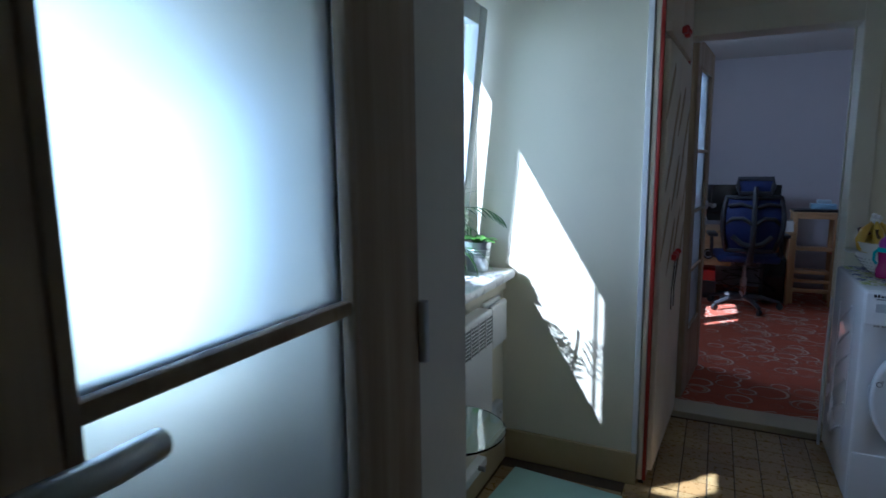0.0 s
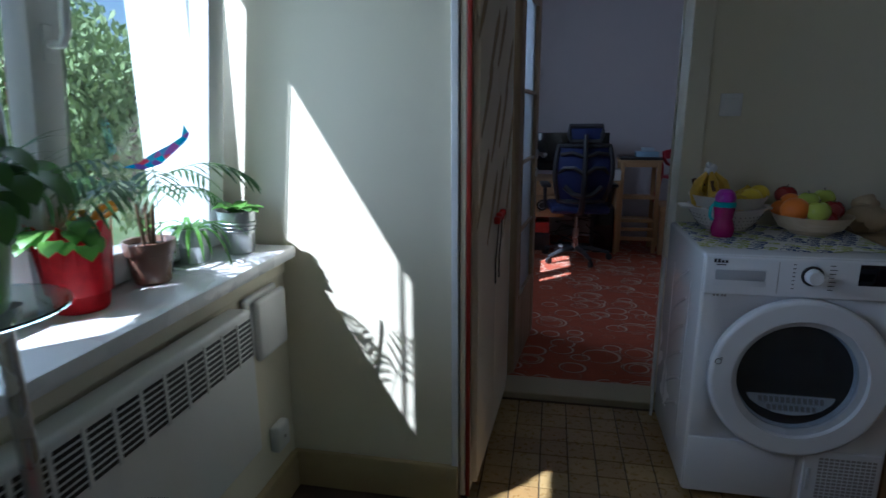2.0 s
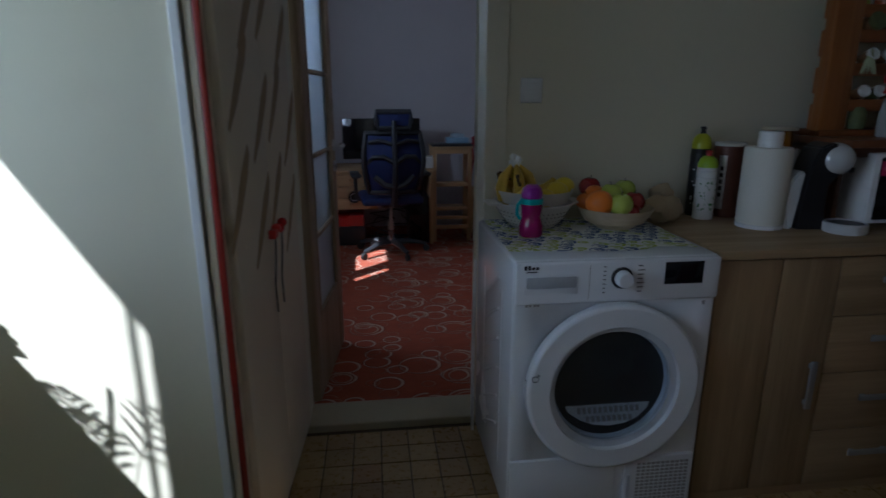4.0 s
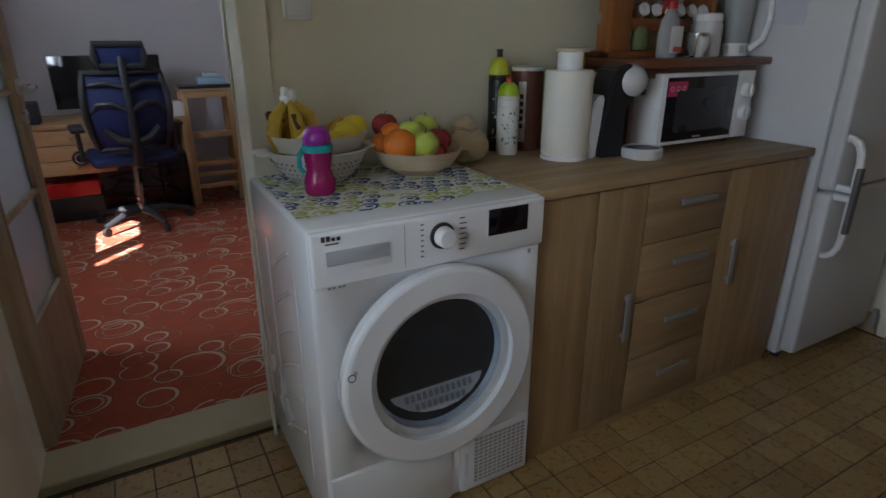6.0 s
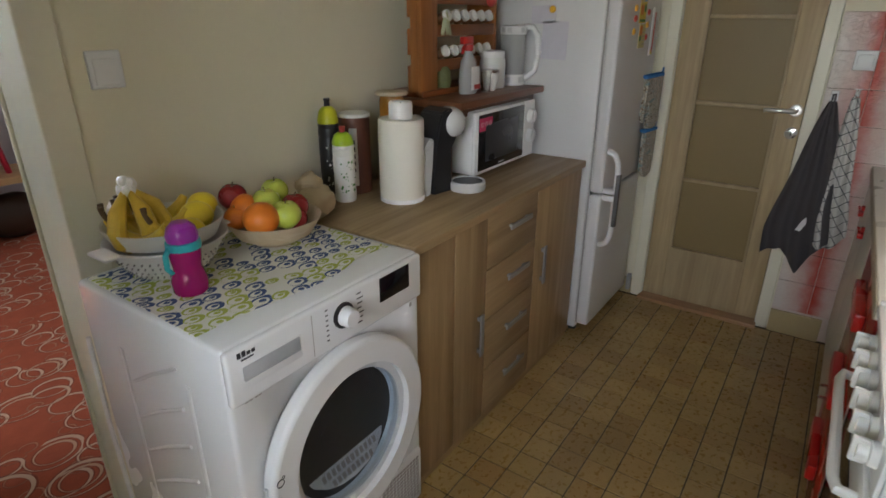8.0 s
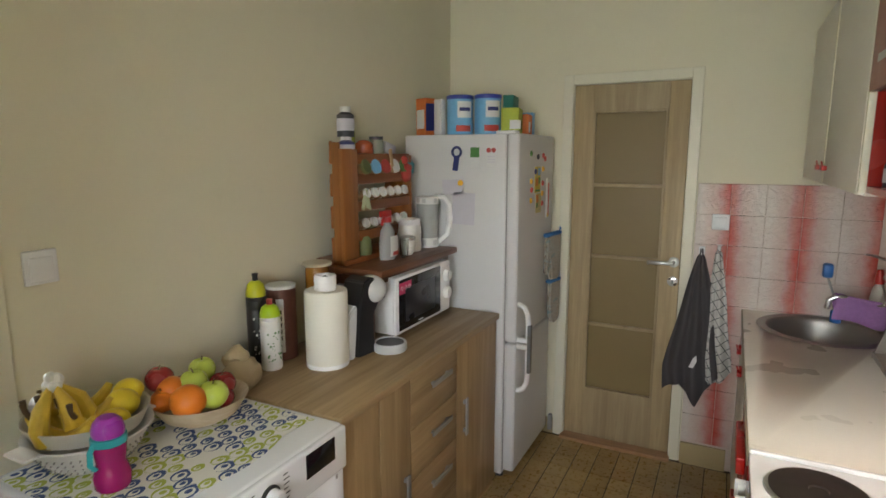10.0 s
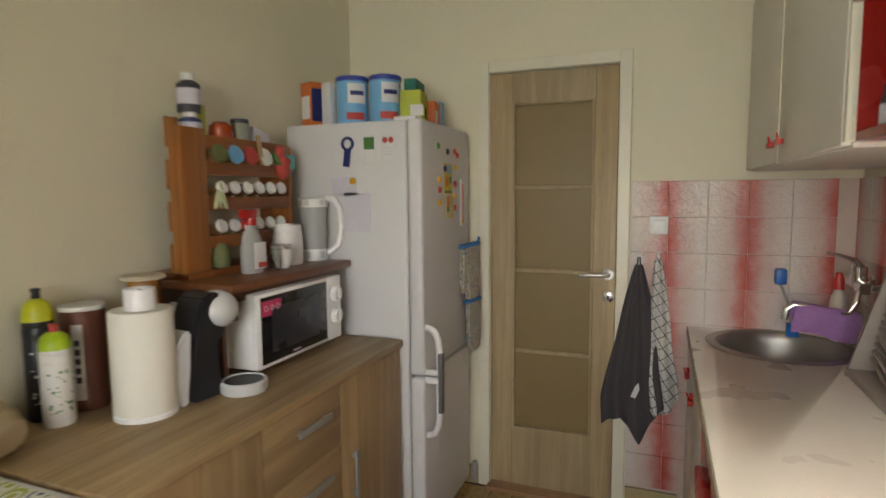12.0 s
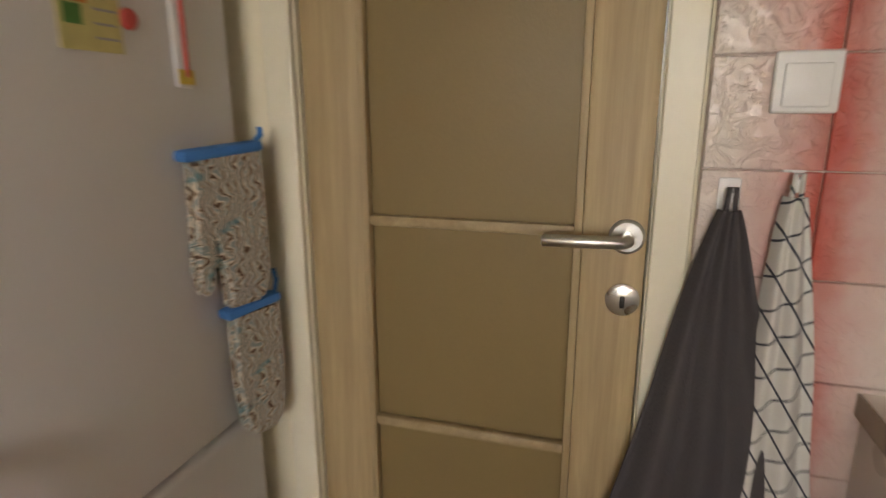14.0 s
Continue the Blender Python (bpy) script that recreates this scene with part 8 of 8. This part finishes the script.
for s in (-1, 1):
    part("back_rib", B().tube([(0, -0.33, 0.78), (s * 0.08, -0.32, 0.835), (s * 0.16, -0.29, 0.83), (s * 0.20, -0.255, 0.78)], 0.017, 8), M_DARKPL, oc)
    part("back_rib", B().tube([(0, -0.325, 0.92), (s * 0.10, -0.31, 0.955), (s * 0.19, -0.28, 0.94)], 0.015, 8), M_DARKPL, oc)
    part("lumbar", B().tube([(0, -0.315, 0.60), (s * 0.08, -0.30, 0.62), (s * 0.15, -0.275, 0.68)], 0.022, 8), M_DARKPL, oc)
    part("armrest_post", B().tube([(s * 0.20, 0.0, 0.45), (s * 0.275, 0.0, 0.47), (s * 0.28, 0.0, 0.66)], 0.016, 8), M_DARKPL, oc)
    part("armrest", B().box(s * 0.28 - 0.04, s * 0.28 + 0.04, -0.14, 0.12, 0.655, 0.685, 0.012), M_DARKPL, oc)
part("headrest", B().box(-0.125, 0.125, -0.30, -0.285, 1.05, 1.155, 0.006), M_MESH, oc, "blue mesh headrest")
hr = [(-0.115, 1.045), (0.115, 1.045), (0.132, 1.10), (0.128, 1.165), (-0.128, 1.165), (-0.132, 1.10)]
part("headrest_frame", B().tube([(x, -0.295, z) for x, z in hr], 0.020, 8, close=True), M_DARKPL, oc)

dk = thing("desk", 1.30, 6.80, FL, "pale pine computer desk with drawers", "desk")
part("top", B().box(0.0, 1.38, 0.0, 0.62, 0.64, 0.665, 0.003), M_PINE_X, dk)
part("side_panel", B().box(1.355, 1.378, 0.01, 0.61, 0.0, 0.64, 0.002), M_PINE, dk)
part("side_panel", B().box(0.002, 0.025, 0.01, 0.61, 0.0, 0.64, 0.002), M_PINE, dk)
part("back_panel", B().box(0.025, 1.355, 0.58, 0.595, 0.30, 0.64), M_PINE_X, dk)
part("drawer_case", B().box(0.44, 0.90, 0.02, 0.55, 0.33, 0.639), M_PINE_X, dk)
for k in range(3):
    d = part("drawer", B().box(0.445, 0.895, 0.0, 0.02, 0.335 + 0.1 * k, 0.430 + 0.1 * k, 0.003), M_PINE_X, dk)
    part("knob", B().ball((0.67, -0.012, 0.383 + 0.1 * k), 0.014, seg=12, rings=8), M_PINE, d)
mo = thing("monitor", 2.25, 7.20, FL + 0.6655, "large black computer monitor on the desk", "monitor")
part("screen", B().box(-0.35, 0.35, -0.02, 0.02, 0.06, 0.42, 0.006), M_GLOSSBLACK, mo, "dark glossy screen")
part("stand", B().cyl((0, 0.03, 0.01), (0, 0.03, 0.2), 0.02, seg=12).lathe([(0, 0), (0.12, 0), (0.11, 0.012), (0, 0.014)], seg=28), M_DARKPL, mo)
pcse = thing("computer_case", 2.56, 6.86, FL, "black computer tower under the desk", "computer")
part("case", B().box(-0.09, 0.09, 0.0, 0.42, 0.0, 0.42, 0.006), M_DARKPL, pcse)
part("front_panel", B().box(-0.085, 0.085, -0.012, 0.0, 0.01, 0.41, 0.006), M_GLOSSBLACK, pcse)
spk = thing("desk_speaker", 2.00, 6.79, FL + 0.445, "small round black speaker on the drawer front", "speaker")
part("cone", B().lathe([(0, 0), (0.05, 0), (0.05, 0.02), (0.035, 0.008), (0, 0.004)], seg=24, m=Matrix.Rotation(radians(90), 4, "X")), M_BLACK, spk)
part("ring", B().ring((0, 0), 0.034, 0.028, -0.024, -0.018, 24), M_STEEL, spk)
rb2 = thing("storage_box", 1.90, 6.85, FL, "red and black storage box under the desk", "box")
part("crate", B().box(-0.18, 0.18, 0.0, 0.36, 0.0, 0.17, 0.008), M_BLACK, rb2)
part("lid", B().box(-0.17, 0.17, 0.01, 0.34, 0.17, 0.27, 0.006), M_RED, rb2, "red upper box")
cb2 = thing("cables", 2.30, 7.0, FL, "tangled dark cables and plugs under the desk", "cables")
tang = B()
for k in range(6):
    r2 = random.Random(k)
    tang.tube([(r2.uniform(-0.25, 0.25), r2.uniform(-0.1, 0.2), max(0.006, 0.5 * (1 - i / 9) * (k % 2) + 0.02 * r2.random())) for i in range(10)], 0.005, 6)
part("cords", tang, M_BLACK, cb2)
ps = thing("power_strip", 2.28, 6.88, FL, "grey power strip lying under the desk", "power strip")
part("strip", B().box(-0.16, 0.16, -0.025, 0.025, 0.0, 0.035, 0.005), M_GREY, ps)
for nm, x, ma, w, h, lab in (("paper_stack", 2.60, M_PAPER, 0.10, 0.10, "pile of pale papers on the desk"), ("mug", 2.50, M_REDPR, 0.04, 0.09, "small red mug on the desk"), ("desk_box", 1.72, M_DARKPL, 0.09, 0.14, "dark box standing on the desk")):
    o = thing(nm, x, 6.98, FL + 0.6655, lab, "desk item")
    part("body", B().box(-w, w, -0.08, 0.08, 0.0, h, 0.006) if nm != "mug" else B().lathe([(0, 0), (w, 0), (w, h), (w * 0.9, h), (w * 0.88, 0.006), (0, 0.006)], seg=20), ma, o)

ls = thing("ladder_shelf", 2.685, 6.90, FL, "pale pine slatted folding shelf", "shelf")
for px in (0.0, 0.315):
    part("post", B().box(px, px + 0.036, 0.0, 0.03, 0.0, 0.835, 0.002), M_PINE, ls)
    part("rear_post", B().box(px, px + 0.036, 0.26, 0.29, 0.0, 0.835, 0.002), M_PINE, ls)
for z, h in ((0.79, 0.045), (0.50, 0.035), (0.285, 0.035), (0.205, 0.03), (0.115, 0.035)):
    part("rung", B().box(0.036, 0.315, 0.004, 0.026, z, z + h, 0.002), M_PINE_X, ls)
part("top_board", B().box(-0.01, 0.361, -0.01, 0.31, 0.836, 0.852, 0.003), M_PINE_X, ls)
for z in (0.50, 0.285):
    part("shelf_board", B().box(0.036, 0.315, 0.03, 0.26, z, z + 0.014), M_PINE_X, ls)
lt = thing("laptop", 2.86, 7.03, FL + 0.8525, "closed black laptop lying on the pine shelf", "laptop")
part("shell", B().box(-0.18, 0.18, -0.13, 0.12, 0.0, 0.020, 0.006), M_BLACK, lt)
bo2 = thing("blue_box", 2.92, 7.04, FL + 0.873, "pale blue plastic box on the laptop", "box")
part("tub", B().box(-0.10, 0.10, -0.05, 0.05, 0.0, 0.05, 0.008), mat("pale_blue_plastic", (0.28, 0.42, 0.55), 0.4, relief=0.05), bo2)
part("lid", B().box(-0.05, 0.06, -0.04, 0.04, 0.05, 0.085, 0.01), mat("sky_plastic", (0.45, 0.55, 0.62), 0.4, relief=0.05), bo2)

tbw = thing("low_table", 3.045, 6.84, FL, "pale wooden low bench table", "table")
part("top", B().box(0.0, 0.75, 0.0, 0.42, 0.40, 0.445, 0.004), M_PINE_X, tbw)
for px, py in ((0.005, 0.005), (0.69, 0.005), (0.005, 0.36), (0.69, 0.36)):
    part("leg", B().box(px, px + 0.055, py, py + 0.055, 0.0, 0.40, 0.003), M_PINE, tbw)
kc = thing("child_chair", 3.235, 7.06, FL + 0.4455, "red plastic child chair standing on the low table", "chair", rz=200)
M_KIDRED = mat("red_child_plastic", (0.42, 0.012, 0.035), 0.35, var=0.08, relief=0.03)
part("seat", B().box(-0.15, 0.15, -0.14, 0.14, 0.235, 0.258, 0.010, 3), M_KIDRED, kc)
for sx in (-0.13, 0.13):
    for sy in (-0.12, 0.12):
        part("leg", B().tube([(sx, sy, 0.24), (sx * 1.2, sy * 1.2, 0.0)], [0.022, 0.018], 10), M_KIDRED, kc)
rows = [[(0.15 * math.sin(a) * (1 + 0.05 * v), -0.02 - 0.13 * math.cos(a) - 0.03 * v, 0.30 + 0.19 * v - 0.02 * v * abs(math.sin(a))) for a in [radians(-75 + 150 * i / 14) for i in range(15)]] for v in (0.55, 0.8, 1.0)]
part("backrest", B().sheet(rows, 0.014), M_KIDRED, kc)
for s in (-1, 1):
    part("arm", B().tube([(s * 0.145, -0.05, 0.41), (s * 0.17, 0.04, 0.375), (s * 0.165, 0.12, 0.36), (s * 0.15, 0.125, 0.25)], 0.014, 10), M_KIDRED, kc)
part("back_post", B().tube([(-0.11, -0.13, 0.25), (-0.12, -0.14, 0.42)], 0.016, 8).tube([(0.11, -0.13, 0.25), (0.12, -0.14, 0.42)], 0.016, 8).tube([(0, -0.15, 0.25), (0, -0.16, 0.42)], 0.014, 8), M_KIDRED, kc)
bgd = thing("dark_bag", 3.42, 7.06, FL, "dark brown bag under the low table", "bag")
bgb = B().ball((0, 0, 0.14), 0.22, 0.16, 0.15, 18, 12)
for vtx in bgb.bm.verts:
    vtx.co += vtx.co.normalized() * 0.03 * noise.noise(vtx.co * 9)
    vtx.co.z = max(0.0, vtx.co.z)
part("leather", bgb, mat("dark_brown_leather", (0.05, 0.028, 0.018), 0.5, var=0.3, scale=10, relief=0.4), bgd)

# ---- tiles, piece by piece ----
PITCH = 0.103


def tile_mesh(name, w, d, h, bev, m):
    me = B().box(-w / 2, w / 2, -d / 2, d / 2, -h, 0, bev, 1).done(name)
    me.materials.append(m)
    return me


floor_ob = bpy.data.objects["floor"]
ft = tile_mesh("tile", PITCH - 0.0052, PITCH - 0.0052, 0.012, 0.0012, M_FTILE)
rest = B()
count = 0
rng = random.Random(3)
for i in range(-25, 14):
    for j in range(-15, 9):
        x, y = 3.668 + PITCH * i, 3.158 + PITCH * j
        if not (1.24 < x < 4.94 and 1.62 < y < 3.96) or (y > 3.15 and x < 1.80) or (y > 3.50 and x > 2.62) or (y < 2.33 and x > 2.95):
            continue
        z = rng.uniform(-0.0006, 0.0006)
        if 2.15 < x and 2.3 < y < 3.55 and count < 300:
            t = new("tile", ft)
            t.location, t.parent = (x, y, z), floor_ob
            t.rotation_euler = (rng.uniform(-0.003, 0.003), rng.uniform(-0.003, 0.003), rng.uniform(-0.006, 0.006))
            count += 1
        else:
            rest.box(x - PITCH / 2 + 0.0026, x + PITCH / 2 - 0.0026, y - PITCH / 2 + 0.0026, y + PITCH / 2 - 0.0026, -0.012, z)
tagged(part("tile_field", rest, M_FTILE, floor_ob, flat=True), kind="stuff")

# glazed wall tiles behind the sink
TW = 0.1465
back_e = setting("wall_tiles_east", B().box(4.975, 4.9845, 1.801, 2.612, 0.0, 1.4435), M_GROUT_L, "white embossed wall tiles with red shaded stripes")
back_s = setting("wall_tiles_south", B().box(2.45, 4.975, 1.8005, 1.8095, 0.85, 1.4435), M_GROUT_L, "white embossed wall tiles with red shaded stripes")
me_e = B().box(-0.0075, 0, -TW / 2 + 0.0010, TW / 2 - 0.0010, -TW / 2 + 0.0010, TW / 2 - 0.0010, 0.0015, 1).done("tile")
me_e.materials.append(M_TILE_Y)
me_s = B().box(-TW / 2 + 0.0010, TW / 2 - 0.0010, 0, 0.0075, -TW / 2 + 0.0010, TW / 2 - 0.0010, 0.0015, 1).done("tile")
me_s.materials.append(M_TILE_X)
for r in range(9):
    z = 1.4435 - TW * (r + 0.5)
    for c in range(5):
        y = 2.539 - TW * c
        if y - TW / 2 < 1.80:
            continue
        t = new("tile", me_e)
        t.location, t.parent = (4.9748, y, z), back_e
    if r < 4:
        for c in range(17):
            t = new("tile", me_s)
            t.location, t.parent = (4.901 - TW * c, 1.8097, z), back_s
